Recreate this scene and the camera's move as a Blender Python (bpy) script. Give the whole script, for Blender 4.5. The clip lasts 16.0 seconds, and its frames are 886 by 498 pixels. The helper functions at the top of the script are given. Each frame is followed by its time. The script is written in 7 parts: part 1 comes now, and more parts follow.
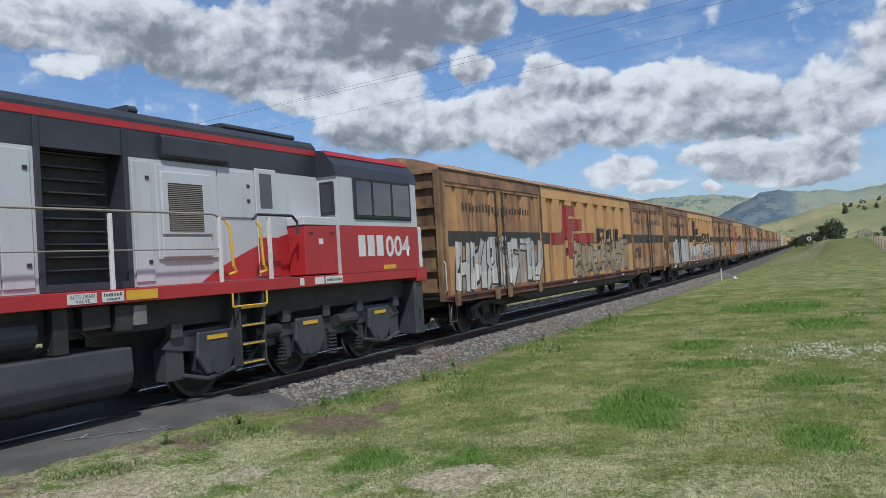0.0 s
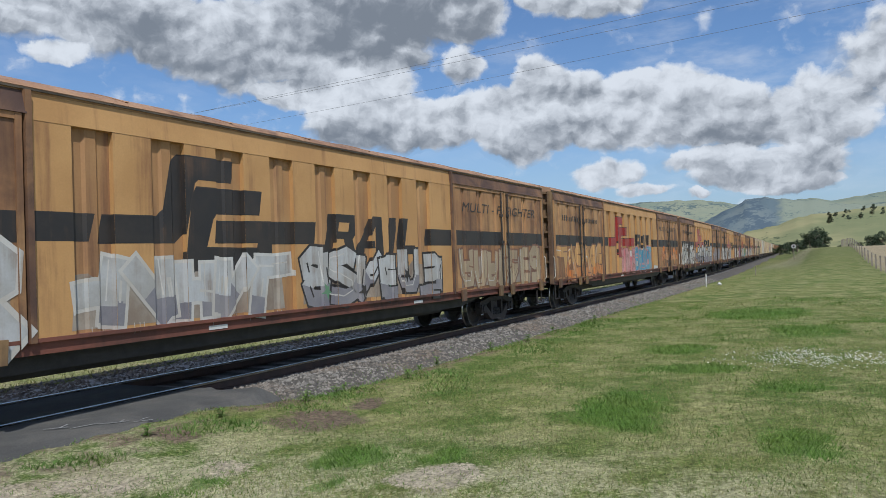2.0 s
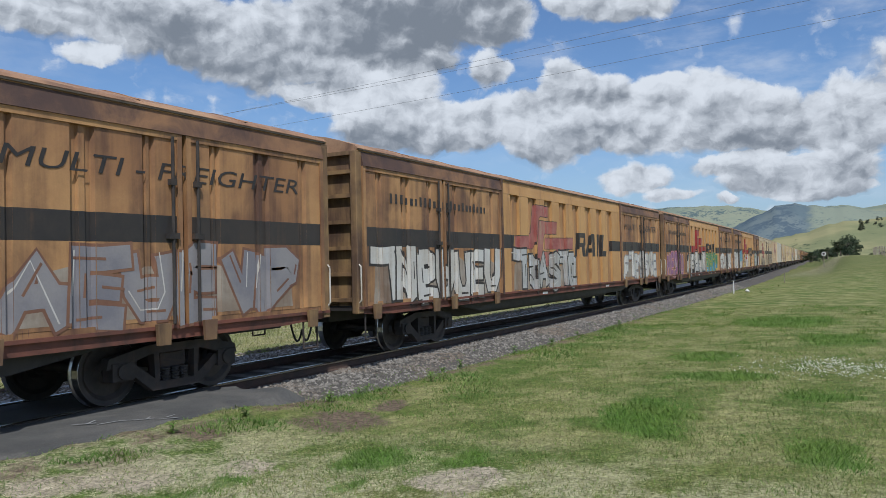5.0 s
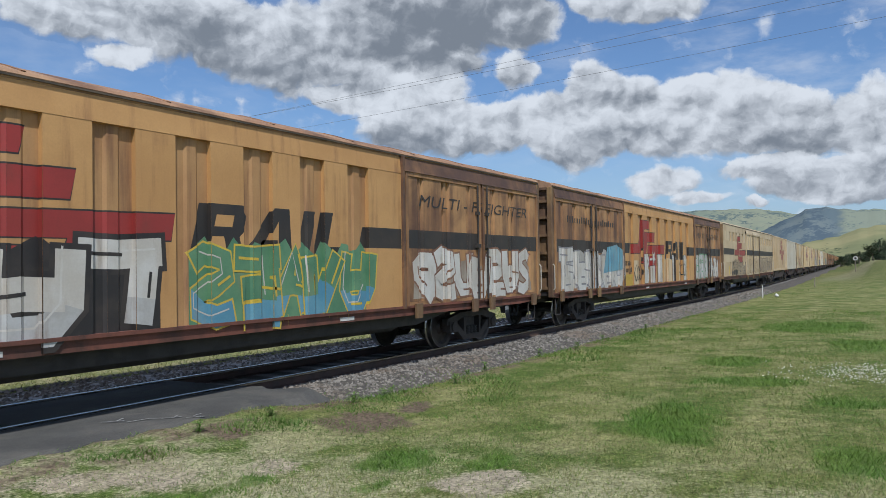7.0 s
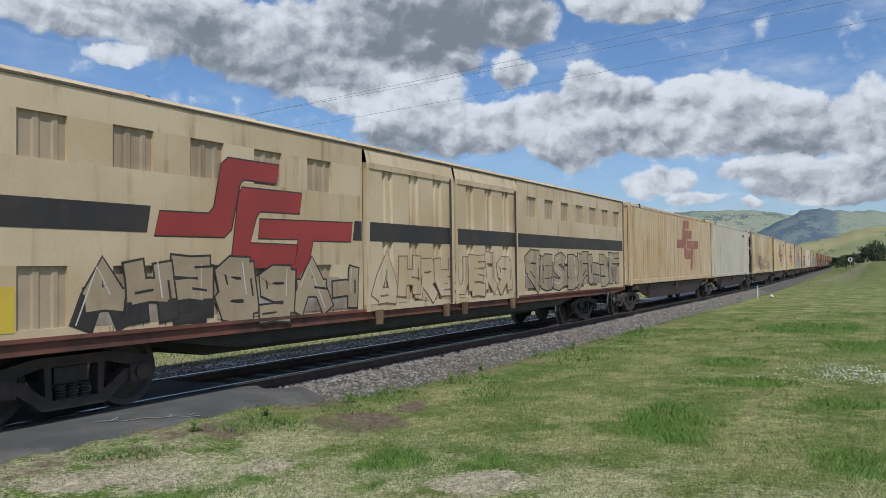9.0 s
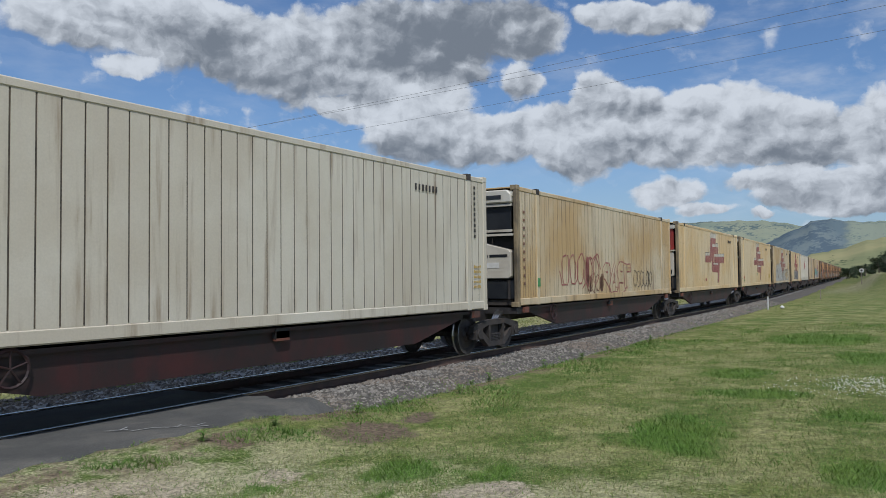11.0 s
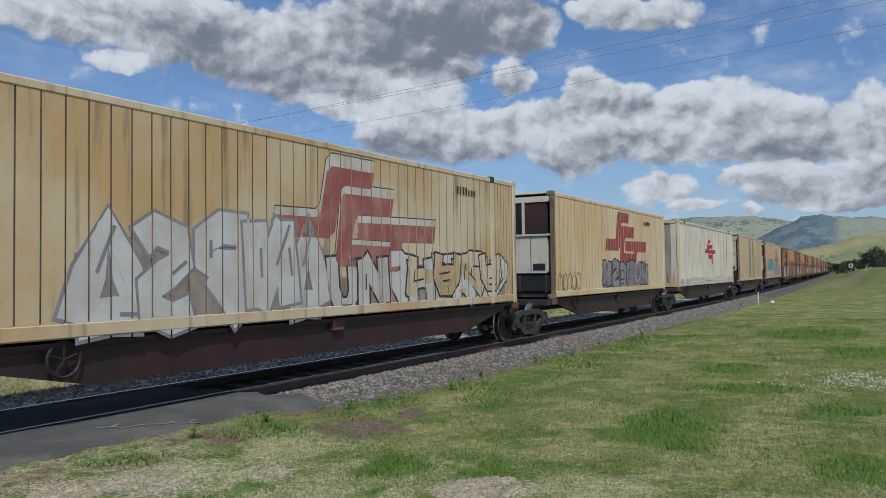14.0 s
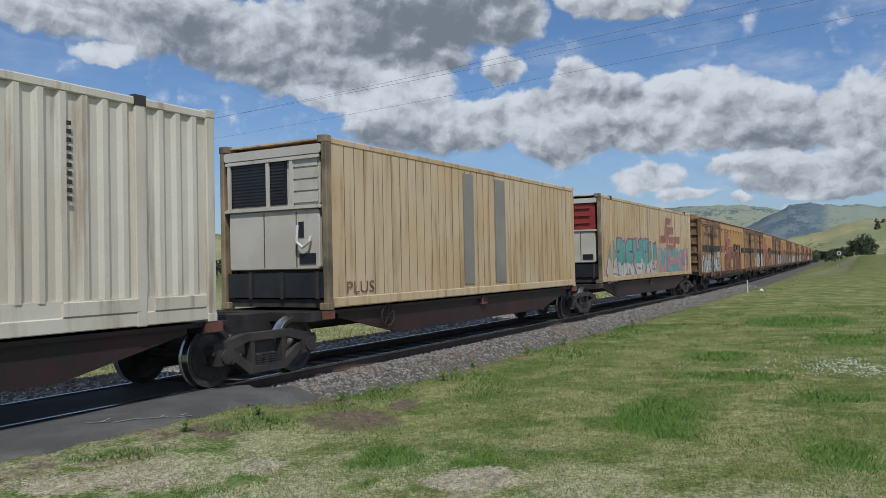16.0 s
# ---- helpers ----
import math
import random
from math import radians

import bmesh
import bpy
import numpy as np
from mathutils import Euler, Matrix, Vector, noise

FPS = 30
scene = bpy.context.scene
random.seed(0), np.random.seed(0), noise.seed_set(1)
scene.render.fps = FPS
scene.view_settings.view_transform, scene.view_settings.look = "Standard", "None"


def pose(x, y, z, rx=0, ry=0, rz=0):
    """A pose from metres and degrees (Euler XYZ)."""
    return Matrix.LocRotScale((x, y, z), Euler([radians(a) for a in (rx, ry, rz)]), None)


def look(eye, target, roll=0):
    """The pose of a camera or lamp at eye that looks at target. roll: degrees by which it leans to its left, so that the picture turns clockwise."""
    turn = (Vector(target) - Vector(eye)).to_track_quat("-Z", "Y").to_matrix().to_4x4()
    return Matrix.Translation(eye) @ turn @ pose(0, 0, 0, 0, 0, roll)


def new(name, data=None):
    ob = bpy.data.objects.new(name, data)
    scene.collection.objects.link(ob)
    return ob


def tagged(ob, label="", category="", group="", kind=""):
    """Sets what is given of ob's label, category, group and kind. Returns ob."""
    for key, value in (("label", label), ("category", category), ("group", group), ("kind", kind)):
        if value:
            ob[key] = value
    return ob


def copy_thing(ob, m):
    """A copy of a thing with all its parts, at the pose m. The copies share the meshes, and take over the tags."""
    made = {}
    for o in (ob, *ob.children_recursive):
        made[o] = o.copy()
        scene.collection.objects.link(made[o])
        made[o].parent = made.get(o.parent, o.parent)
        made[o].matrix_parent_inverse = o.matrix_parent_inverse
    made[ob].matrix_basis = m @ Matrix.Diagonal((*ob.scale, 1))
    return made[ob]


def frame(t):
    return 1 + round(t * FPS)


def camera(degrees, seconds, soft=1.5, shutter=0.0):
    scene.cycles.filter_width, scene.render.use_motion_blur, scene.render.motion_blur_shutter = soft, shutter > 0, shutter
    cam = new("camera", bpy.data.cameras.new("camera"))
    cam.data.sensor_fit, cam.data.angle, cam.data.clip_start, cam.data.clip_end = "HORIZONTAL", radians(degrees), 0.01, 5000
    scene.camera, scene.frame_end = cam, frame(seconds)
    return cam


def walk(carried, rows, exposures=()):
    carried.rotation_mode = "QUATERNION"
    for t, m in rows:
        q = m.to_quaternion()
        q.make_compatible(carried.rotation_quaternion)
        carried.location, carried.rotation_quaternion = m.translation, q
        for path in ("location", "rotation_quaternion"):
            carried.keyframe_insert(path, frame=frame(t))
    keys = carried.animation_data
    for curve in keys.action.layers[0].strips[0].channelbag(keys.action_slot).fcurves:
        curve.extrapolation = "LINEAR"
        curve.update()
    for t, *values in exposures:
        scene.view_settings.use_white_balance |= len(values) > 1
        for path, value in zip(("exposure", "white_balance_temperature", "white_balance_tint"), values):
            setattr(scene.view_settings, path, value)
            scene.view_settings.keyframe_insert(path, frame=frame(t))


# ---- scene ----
cam = camera(59.0, 16.0, soft=0.75)
EYE = (0.0, 0.0, 1.75)
# seconds, yaw, pitch, roll of the hand-held camera
PATH = [
    (0, -61.83, 1.08, -3.48),
    (0.5, -62.07, 0.58, -3.55),
    (1, -62.30, 0.39, -3.21),
    (1.5, -62.56, 0.59, -2.65),
    (2, -62.77, 0.92, -2.00),
    (2.5, -62.90, 1.23, -1.61),
    (3, -62.98, 1.37, -1.46),
    (3.5, -62.91, 1.39, -1.45),
    (4, -62.49, 1.33, -1.42),
    (4.5, -61.75, 1.22, -1.36),
    (7, -59.12, 1.36, -0.87),
    (7.5, -59.29, 1.38, -0.72),
    (8, -59.41, 1.34, -0.64),
    (8.5, -59.47, 1.30, -0.69),
    (9, -59.42, 1.35, -0.69),
    (11.5, -58.74, 2.20, -0.61),
    (12, -58.82, 2.17, -0.68),
    (12.5, -58.95, 2.13, -0.69),
    (13, -59.11, 2.04, -0.66),
    (13.5, -59.28, 1.93, -0.61),
    (14, -59.39, 1.80, -0.70),
    (14.5, -59.49, 1.69, -0.78),
    (15, -59.60, 1.56, -0.89),
    (15.5, -59.74, 1.37, -0.96),
    (16, -60.07, 1.15, -1.22),
]


def aim(yaw, pitch, roll):
    y, p = radians(yaw), radians(pitch)
    ahead = Vector((-math.sin(y) * math.cos(p), math.cos(y) * math.cos(p), math.sin(p)))
    return look(EYE, Vector(EYE) + ahead, roll)


walk(cam, [(t, aim(yaw, pitch, roll)) for t, yaw, pitch, roll in PATH], exposures=[(0, -0.26, 5920, 9), (9, -0.30, 5920, 9), (11.5, -0.46, 5900, 9), (16, -0.46, 5900, 9)])

# ---- light: high sun behind the camera, blue sky with cumulus ----
SUN_EL, SUN_AZ = 56.0, 228.0   # azimuth clockwise from +y
sun = new("sun", bpy.data.lights.new("sun", "SUN"))
sun.data.energy, sun.data.angle, sun.data.color = 4.3, radians(1.2), (1.0, 0.95, 0.87)
sa, se = radians(SUN_AZ), radians(SUN_EL)
sun_way = Vector((math.sin(sa) * math.cos(se), math.cos(sa) * math.cos(se), math.sin(se)))
sun.matrix_world = look((0, 0, 60), Vector((0, 0, 60)) - sun_way)

# clouds as lobes: azimuth, elevation, half width, half height in degrees, greyness
HIGH_BANK = [
    (34.8, 16.9, 5.1, 1.8, 0.1), (41.3, 16.7, 4.3, 2.2, 0.3), (45.1, 15.4, 3.1, 2.0, 0.45), (48.7, 14.3, 2.7, 2.2, 0.5),
    (50.3, 16.6, 4.3, 2.4, 0.15), (53.6, 13.6, 2.4, 1.6, 0.35), (56.1, 17.5, 4.7, 2.4, 0.75), (58.6, 15.2, 3.5, 1.4, 0.6),
    (62.3, 17.8, 4.3, 2.0, 0.9), (65.6, 17.1, 2.5, 1.6, 0.3), (51.5, 12.2, 1.6, 0.8, 0.1), (36.9, 14.4, 1.8, 0.7, -0.1),
    (38.4, 17.7, 7.8, 1.6, 0.1), (74.1, 17.7, 3.7, 1.1, 0.2), (71.0, 18.3, 2.4, 0.8, 0.1),
]
MIDDLE_BANK = [
    (54.0, 11.8, 1.8, 1.2, -0.05), (56.5, 12.6, 2.4, 1.6, -0.05), (59.0, 12.4, 2.4, 1.6, 0.05), (56.0, 10.0, 2.7, 1.5, 0.35),
    (59.8, 10.0, 3.1, 1.7, 0.3), (64.6, 14.0, 1.5, 1.2, 0.15), (63.1, 10.1, 2.7, 1.6, 0.1), (66.0, 10.5, 2.4, 1.7, 0.0),
    (70.3, 12.9, 1.8, 1.5, 0.1), (68.4, 11.4, 2.0, 1.2, 0.3), (73.0, 11.9, 2.0, 1.1, 0.25), (68.8, 8.6, 2.7, 1.6, 0.2),
]
EAST_BANK = [
    (72.0, 9.8, 3.1, 1.8, 0.15), (75.5, 9.4, 3.1, 1.8, 0.2), (76.9, 11.8, 1.8, 1.1, 0.0), (79.3, 11.6, 2.9, 1.4, 0.0),
    (81.8, 10.4, 2.4, 1.4, 0.1), (79.6, 9.2, 3.5, 1.6, 0.2), (82.8, 8.6, 3.1, 1.4, 0.3), (84.6, 10.2, 2.4, 1.1, 0.0),
    (85.9, 8.7, 2.4, 1.4, 0.3), (88.4, 10.1, 1.8, 1.8, 0.0), (89.5, 8.7, 2.4, 2.0, 0.2), (95.0, 12.0, 4.5, 3.0, 0.3),
]
LOW_BANK = [
    (75.1, 5.9, 2.4, 0.9, 0.05), (77.5, 4.6, 2.0, 0.5, 0.0), (80.7, 6.5, 2.2, 0.7, 0.15), (83.5, 6.2, 2.7, 1.0, 0.05),
    (84.2, 5.3, 3.5, 0.9, 0.25), (87.8, 6.5, 1.8, 1.4, 0.0), (88.8, 5.6, 2.0, 1.4, 0.2), (80.9, 4.1, 0.9, 0.35, -0.1),
    (86.8, 4.4, 3.1, 0.6, 0.1), (100.0, 7.0, 6.0, 2.0, 0.2), (24.0, 11.0, 5.0, 2.0, 0.2),
]


def link(tree, a, b):
    tree.links.new(a, b)


def mathn(tree, op, a, b=0.0, c=0.0, clamp=False):
    n = tree.nodes.new("ShaderNodeMath")
    n.operation, n.use_clamp = op, clamp
    for i, v in enumerate((a, b, c)):
        if isinstance(v, (int, float)):
            n.inputs[i].default_value = v
        else:
            tree.links.new(v, n.inputs[i])
    return n.outputs[0]


def vecn(tree, op, a, b):
    n = tree.nodes.new("ShaderNodeVectorMath")
    n.operation = op
    for i, v in enumerate((a, b)):
        if isinstance(v, tuple):
            n.inputs[i].default_value = v
        else:
            tree.links.new(v, n.inputs[i])
    return n.outputs["Value"] if op in ("DOT_PRODUCT", "LENGTH") else n.outputs[0]


def mixn(tree, fac, a, b):
    n = tree.nodes.new("ShaderNodeMix")
    n.data_type = "RGBA"
    if isinstance(fac, (int, float)):
        n.inputs[0].default_value = fac
    else:
        tree.links.new(fac, n.inputs[0])
    for i, v in ((6, a), (7, b)):
        if isinstance(v, tuple):
            n.inputs[i].default_value = (*v[:3], 1)
        else:
            tree.links.new(v, n.inputs[i])
    return n.outputs[2]


def ramp(tree, fac, lo, hi, to0=0.0, to1=1.0, smooth=True):
    n = tree.nodes.new("ShaderNodeMapRange")
    n.interpolation_type = "SMOOTHSTEP" if smooth else "LINEAR"
    n.inputs[1].default_value, n.inputs[2].default_value = lo, hi
    n.inputs[3].default_value, n.inputs[4].default_value = to0, to1
    tree.links.new(fac, n.inputs[0])
    return n.outputs[0]


def noisen(tree, vec, scale, detail=4.0, rough=0.55, distort=0.0):
    n = tree.nodes.new("ShaderNodeTexNoise")
    n.inputs["Scale"].default_value, n.inputs["Detail"].default_value = scale, detail
    n.inputs["Roughness"].default_value, n.inputs["Distortion"].default_value = rough, distort
    if vec is not None:
        tree.links.new(vec, n.inputs["Vector"])
    return n


def build_world():
    world = bpy.data.worlds.new("sky")
    scene.world = world
    world.use_nodes = True
    w = world.node_tree
    w.nodes.clear()
    out, bg = w.nodes.new("ShaderNodeOutputWorld"), w.nodes.new("ShaderNodeBackground")
    link(w, bg.outputs[0], out.inputs[0])
    sky = w.nodes.new("ShaderNodeTexSky")
    sky.sky_type, sky.sun_disc = "NISHITA", False
    sky.sun_elevation, sky.sun_rotation = radians(SUN_EL), radians(SUN_AZ)
    sky.air_density, sky.dust_density, sky.ozone_density = 1.0, 0.6, 2.0
    co = w.nodes.new("ShaderNodeTexCoord").outputs["Generated"]
    sep = w.nodes.new("ShaderNodeSeparateXYZ")
    link(w, co, sep.inputs[0])
    az = mathn(w, "MULTIPLY", mathn(w, "ARCTAN2", sep.outputs[0], sep.outputs[1]), 57.2958)
    el = mathn(w, "MULTIPLY", mathn(w, "ARCSINE", sep.outputs[2]), 57.2958)
    comb = w.nodes.new("ShaderNodeCombineXYZ")
    link(w, az, comb.inputs[0]), link(w, el, comb.inputs[1])
    p = comb.outputs[0]
    wob = noisen(w, p, 0.34, 6.0, 0.6)
    off = vecn(w, "MULTIPLY", vecn(w, "SUBTRACT", wob.outputs["Color"], (.5, .5, .5)), (2.6, 1.7, 0))
    q = vecn(w, "ADD", p, off)
    total, base = 0.0, 0.0
    for a, e, ra, re, dark in HIGH_BANK + MIDDLE_BANK + EAST_BANK + LOW_BANK:
        d = vecn(w, "MULTIPLY", vecn(w, "SUBTRACT", q, (a, e, 0.0)), (0.88 / ra, 0.88 / re, 0.0))
        wgt = mathn(w, "MAXIMUM", mathn(w, "SUBTRACT", 1.25, vecn(w, "DOT_PRODUCT", d, d)), 0.0)
        s = w.nodes.new("ShaderNodeSeparateXYZ")
        link(w, d, s.inputs[0])
        total = mathn(w, "ADD", total, wgt)
        base = mathn(w, "ADD", base, mathn(w, "MULTIPLY", wgt, mathn(w, "SUBTRACT", 0.32 + dark, mathn(w, "MULTIPLY", s.outputs[1], 0.40))))
    base = mathn(w, "DIVIDE", base, mathn(w, "ADD", total, 0.02))

    def billow(v, detail):
        """Rounded heads of three sizes."""
        v = vecn(w, "MULTIPLY", v, (1.0, 1.25, 1.0))
        sum_ = mathn(w, "MULTIPLY", mathn(w, "SUBTRACT", noisen(w, v, 1.3, detail, 0.62).outputs[0], 0.5), 0.62)
        for scale, amp in ((0.36, 0.75), (0.85, 0.42)):
            n = w.nodes.new("ShaderNodeTexVoronoi")
            n.feature = "SMOOTH_F1"
            n.inputs["Scale"].default_value, n.inputs["Smoothness"].default_value = scale, 0.35
            link(w, v, n.inputs["Vector"])
            sum_ = mathn(w, "ADD", sum_, mathn(w, "MULTIPLY", mathn(w, "SUBTRACT", 0.5, n.outputs["Distance"]), amp))
        return sum_
    # clouds on the rest of the dome
    far = noisen(w, co, 3.2, 8.0, 0.6)
    away = mathn(w, "MAXIMUM", ramp(w, el, 19.5, 24.0), ramp(w, mathn(w, "ABSOLUTE", mathn(w, "SUBTRACT", az, 60.0)), 36.0, 44.0))
    other = mathn(w, "MULTIPLY", ramp(w, far.outputs[0], 0.5, 0.62), mathn(w, "MULTIPLY", away, ramp(w, el, -1.0, 3.0)))
    veil = noisen(w, vecn(w, "MULTIPLY", p, (0.35, 1.0, 1.0)), 0.3, 6.0, 0.6)
    here = billow(q, 7.0)
    lit, sunward = billow(q, 2.5), billow(vecn(w, "ADD", q, (-0.45, 0.7, 0.0)), 2.5)
    dens = mathn(w, "ADD", total, mathn(w, "ADD", mathn(w, "MULTIPLY", here, 0.9), 0.06))
    cover = mathn(w, "MAXIMUM", ramp(w, dens, 0.14, 0.72), other)
    thin = mathn(w, "MULTIPLY", ramp(w, az, 60.0, 80.0, 0.35, 1.0), ramp(w, el, 4.0, 13.0, 0.5, 1.0))
    cover = mathn(w, "MAXIMUM", cover, mathn(w, "MULTIPLY", ramp(w, veil.outputs[0], 0.44, 0.78, 0.0, 0.55), thin))
    # relief: a head with thinner cloud towards the sun is bright on that side
    shade = mathn(w, "ADD", base, mathn(w, "MULTIPLY", mathn(w, "SUBTRACT", sunward, lit), 0.95))
    soft = noisen(w, p, 0.2, 4.0, 0.55)
    shade = mathn(w, "ADD", shade, mathn(w, "MULTIPLY", mathn(w, "SUBTRACT", soft.outputs[0], 0.5), 1.0))
    shade = mathn(w, "ADD", shade, mathn(w, "MULTIPLY", mathn(w, "SUBTRACT", total, 0.9), 0.10))
    shade = ramp(w, shade, -0.05, 1.3)
    cloud = mixn(w, shade, (7.7, 7.8, 7.95), (2.2, 2.42, 2.75))
    haze = ramp(w, el, 0.0, 14.0, 0.4, 0.0)
    blue = vecn(w, "MULTIPLY", sky.outputs[0], (0.86, 0.96, 1.10))
    clear = mixn(w, haze, blue, (3.6, 4.6, 5.9))
    col = mixn(w, cover, clear, cloud)
    link(w, col, bg.inputs[0])
    bg.inputs[1].default_value = 0.115


build_world()


# ---- materials ----
def surface(name, c1, c2, scale=3.0, rough=0.6, metal=0.0, bump=0.15, fine=40.0, dirt=None, dirt_amt=0.0, streak=0.0, dirt_scale=1.2, spec=0.5, contrast=(0.35, 0.65), grain=0.05):
    """Two tones by a broad noise, fine grain in tone and relief, and dirt or rust in patches and hanging streaks."""
    m = bpy.data.materials.new(name)
    m.use_nodes = True
    n = m.node_tree
    bsdf = n.nodes["Principled BSDF"]
    co = n.nodes.new("ShaderNodeTexCoord").outputs["Object"]
    info = n.nodes.new("ShaderNodeObjectInfo")
    shift = n.nodes.new("ShaderNodeCombineXYZ")
    for i in range(3):
        link(n, mathn(n, "MULTIPLY", info.outputs["Random"], 37.0 + 11 * i), shift.inputs[i])
    co = vecn(n, "ADD", co, shift.outputs[0])
    a = noisen(n, co, scale, 5.0, 0.6)
    col = mixn(n, ramp(n, a.outputs[0], *contrast), c1, c2)
    g = noisen(n, co, fine, 3.0, 0.6)
    if dirt:
        st = noisen(n, vecn(n, "MULTIPLY", co, (dirt_scale * 3.5, dirt_scale * 3.5, dirt_scale * 0.28)), 1.0, 6.0, 0.6)
        pt = noisen(n, co, dirt_scale, 6.0, 0.65, 0.6)
        both = mathn(n, "ADD", mathn(n, "MULTIPLY", st.outputs[0], streak), mathn(n, "MULTIPLY", pt.outputs[0], 1.0 - streak))
        fac = ramp(n, both, 0.62 - 0.25 * dirt_amt, 0.78 - 0.15 * dirt_amt)
        col = mixn(n, mathn(n, "MULTIPLY", fac, 0.85), col, dirt)
    tone = ramp(n, g.outputs[0], 0.3, 0.7, 1 - grain, 1 + 0.7 * grain, False)
    cm = n.nodes.new("ShaderNodeVectorMath")
    cm.operation = "SCALE"
    link(n, col, cm.inputs[0]), link(n, tone, cm.inputs[3])
    link(n, cm.outputs[0], bsdf.inputs["Base Color"])
    bsdf.inputs["Roughness"].default_value, bsdf.inputs["Metallic"].default_value = rough, metal
    bsdf.inputs["Specular IOR Level"].default_value = spec
    if bump:
        b = n.nodes.new("ShaderNodeBump")
        b.inputs["Strength"].default_value, b.inputs["Distance"].default_value = bump, 0.01
        link(n, mathn(n, "ADD", g.outputs[0], mathn(n, "MULTIPLY", a.outputs[0], 2.0)), b.inputs["Height"])
        link(n, b.outputs[0], bsdf.inputs["Normal"])
    return m


RUST, SOOT = (0.10, 0.045, 0.025), (0.035, 0.028, 0.024)
M = {}
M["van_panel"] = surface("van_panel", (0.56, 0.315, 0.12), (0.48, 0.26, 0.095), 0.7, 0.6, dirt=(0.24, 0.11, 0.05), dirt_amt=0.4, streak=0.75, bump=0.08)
# recess sheeting: grime, and the shade of the recess put into the darker colour
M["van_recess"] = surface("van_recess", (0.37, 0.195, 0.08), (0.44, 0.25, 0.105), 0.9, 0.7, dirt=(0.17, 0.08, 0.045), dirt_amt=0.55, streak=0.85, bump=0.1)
M["van_door"] = surface("van_door", (0.48, 0.265, 0.11), (0.33, 0.165, 0.072), 0.7, 0.65, dirt=(0.062, 0.030, 0.026), dirt_amt=0.85, streak=0.6, dirt_scale=0.75, bump=0.12)
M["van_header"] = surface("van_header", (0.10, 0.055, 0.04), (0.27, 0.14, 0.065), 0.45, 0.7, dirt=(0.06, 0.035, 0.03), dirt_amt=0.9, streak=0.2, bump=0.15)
M["van_roof"] = surface("van_roof", (0.42, 0.25, 0.14), (0.33, 0.18, 0.10), 0.8, 0.7, dirt=(0.13, 0.07, 0.045), dirt_amt=0.7, streak=0.2, bump=0.1)
M["van_end"] = surface("van_end", (0.30, 0.185, 0.08), (0.15, 0.085, 0.05), 0.8, 0.75, dirt=(0.06, 0.035, 0.025), dirt_amt=0.8, streak=0.6)
M["sill"] = surface("sill", (0.20, 0.07, 0.045), (0.13, 0.052, 0.036), 1.2, 0.75, dirt=(0.04, 0.028, 0.022), dirt_amt=0.6, streak=0.3)
M["sill_red"] = surface("sill_red", (0.055, 0.014, 0.013), (0.024, 0.012, 0.011), 1.0, 0.6, dirt=(0.018, 0.015, 0.014), dirt_amt=0.8, streak=0.4)
M["black_paint"] = surface("black_paint", (0.028, 0.025, 0.024), (0.045, 0.036, 0.03), 1.5, 0.55, dirt=(0.12, 0.07, 0.04), dirt_amt=0.3, streak=0.6, bump=0.05)
M["red_paint"] = surface("red_paint", (0.34, 0.04, 0.035), (0.27, 0.035, 0.03), 1.0, 0.5, dirt=(0.16, 0.05, 0.035), dirt_amt=0.4, streak=0.6, bump=0.05)
M["faded_red"] = surface("faded_red", (0.30, 0.08, 0.07), (0.38, 0.15, 0.12), 2.0, 0.6, dirt=(0.45, 0.33, 0.22), dirt_amt=0.45, streak=0.6, bump=0.05)
M["white_line"] = surface("white_line", (0.62, 0.58, 0.50), (0.5, 0.44, 0.36), 1.5, 0.6, dirt=(0.3, 0.2, 0.12), dirt_amt=0.4, streak=0.5, bump=0.04)
M["cream"] = surface("cream", (0.64, 0.49, 0.31), (0.57, 0.385, 0.19), 0.32, 0.55, dirt=(0.32, 0.19, 0.09), dirt_amt=0.6, streak=0.85, bump=0.06)
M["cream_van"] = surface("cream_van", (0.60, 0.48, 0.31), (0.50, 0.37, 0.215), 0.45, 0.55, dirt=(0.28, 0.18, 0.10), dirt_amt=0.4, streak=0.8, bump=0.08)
# cream_van darkened by a third: the recesses' shade is put into the colour
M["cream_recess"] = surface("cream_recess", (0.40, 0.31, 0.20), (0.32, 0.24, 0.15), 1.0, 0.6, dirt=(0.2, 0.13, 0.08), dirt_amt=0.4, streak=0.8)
M["yellow_cont"] = surface("yellow_cont", (0.68, 0.47, 0.22), (0.72, 0.57, 0.35), 0.32, 0.5, dirt=(0.42, 0.25, 0.11), dirt_amt=0.45, streak=0.9, bump=0.05)
M["dirty_cont"] = surface("dirty_cont", (0.52, 0.345, 0.155), (0.64, 0.53, 0.36), 0.32, 0.55, dirt=(0.20, 0.13, 0.07), dirt_amt=0.45, streak=0.9, bump=0.06)
M["white_cont"] = surface("white_cont", (0.64, 0.585, 0.475), (0.56, 0.495, 0.385), 0.5, 0.5, dirt=(0.30, 0.22, 0.14), dirt_amt=0.42, streak=0.9, bump=0.06)
M["grimy_cont"] = surface("grimy_cont", (0.36, 0.27, 0.15), (0.20, 0.15, 0.09), 0.9, 0.6, dirt=(0.03, 0.026, 0.024), dirt_amt=0.85, streak=0.5, bump=0.08)
M["grey_strip"] = surface("grey_strip", (0.24, 0.22, 0.19), (0.30, 0.27, 0.22), 1.0, 0.5, bump=0.05)
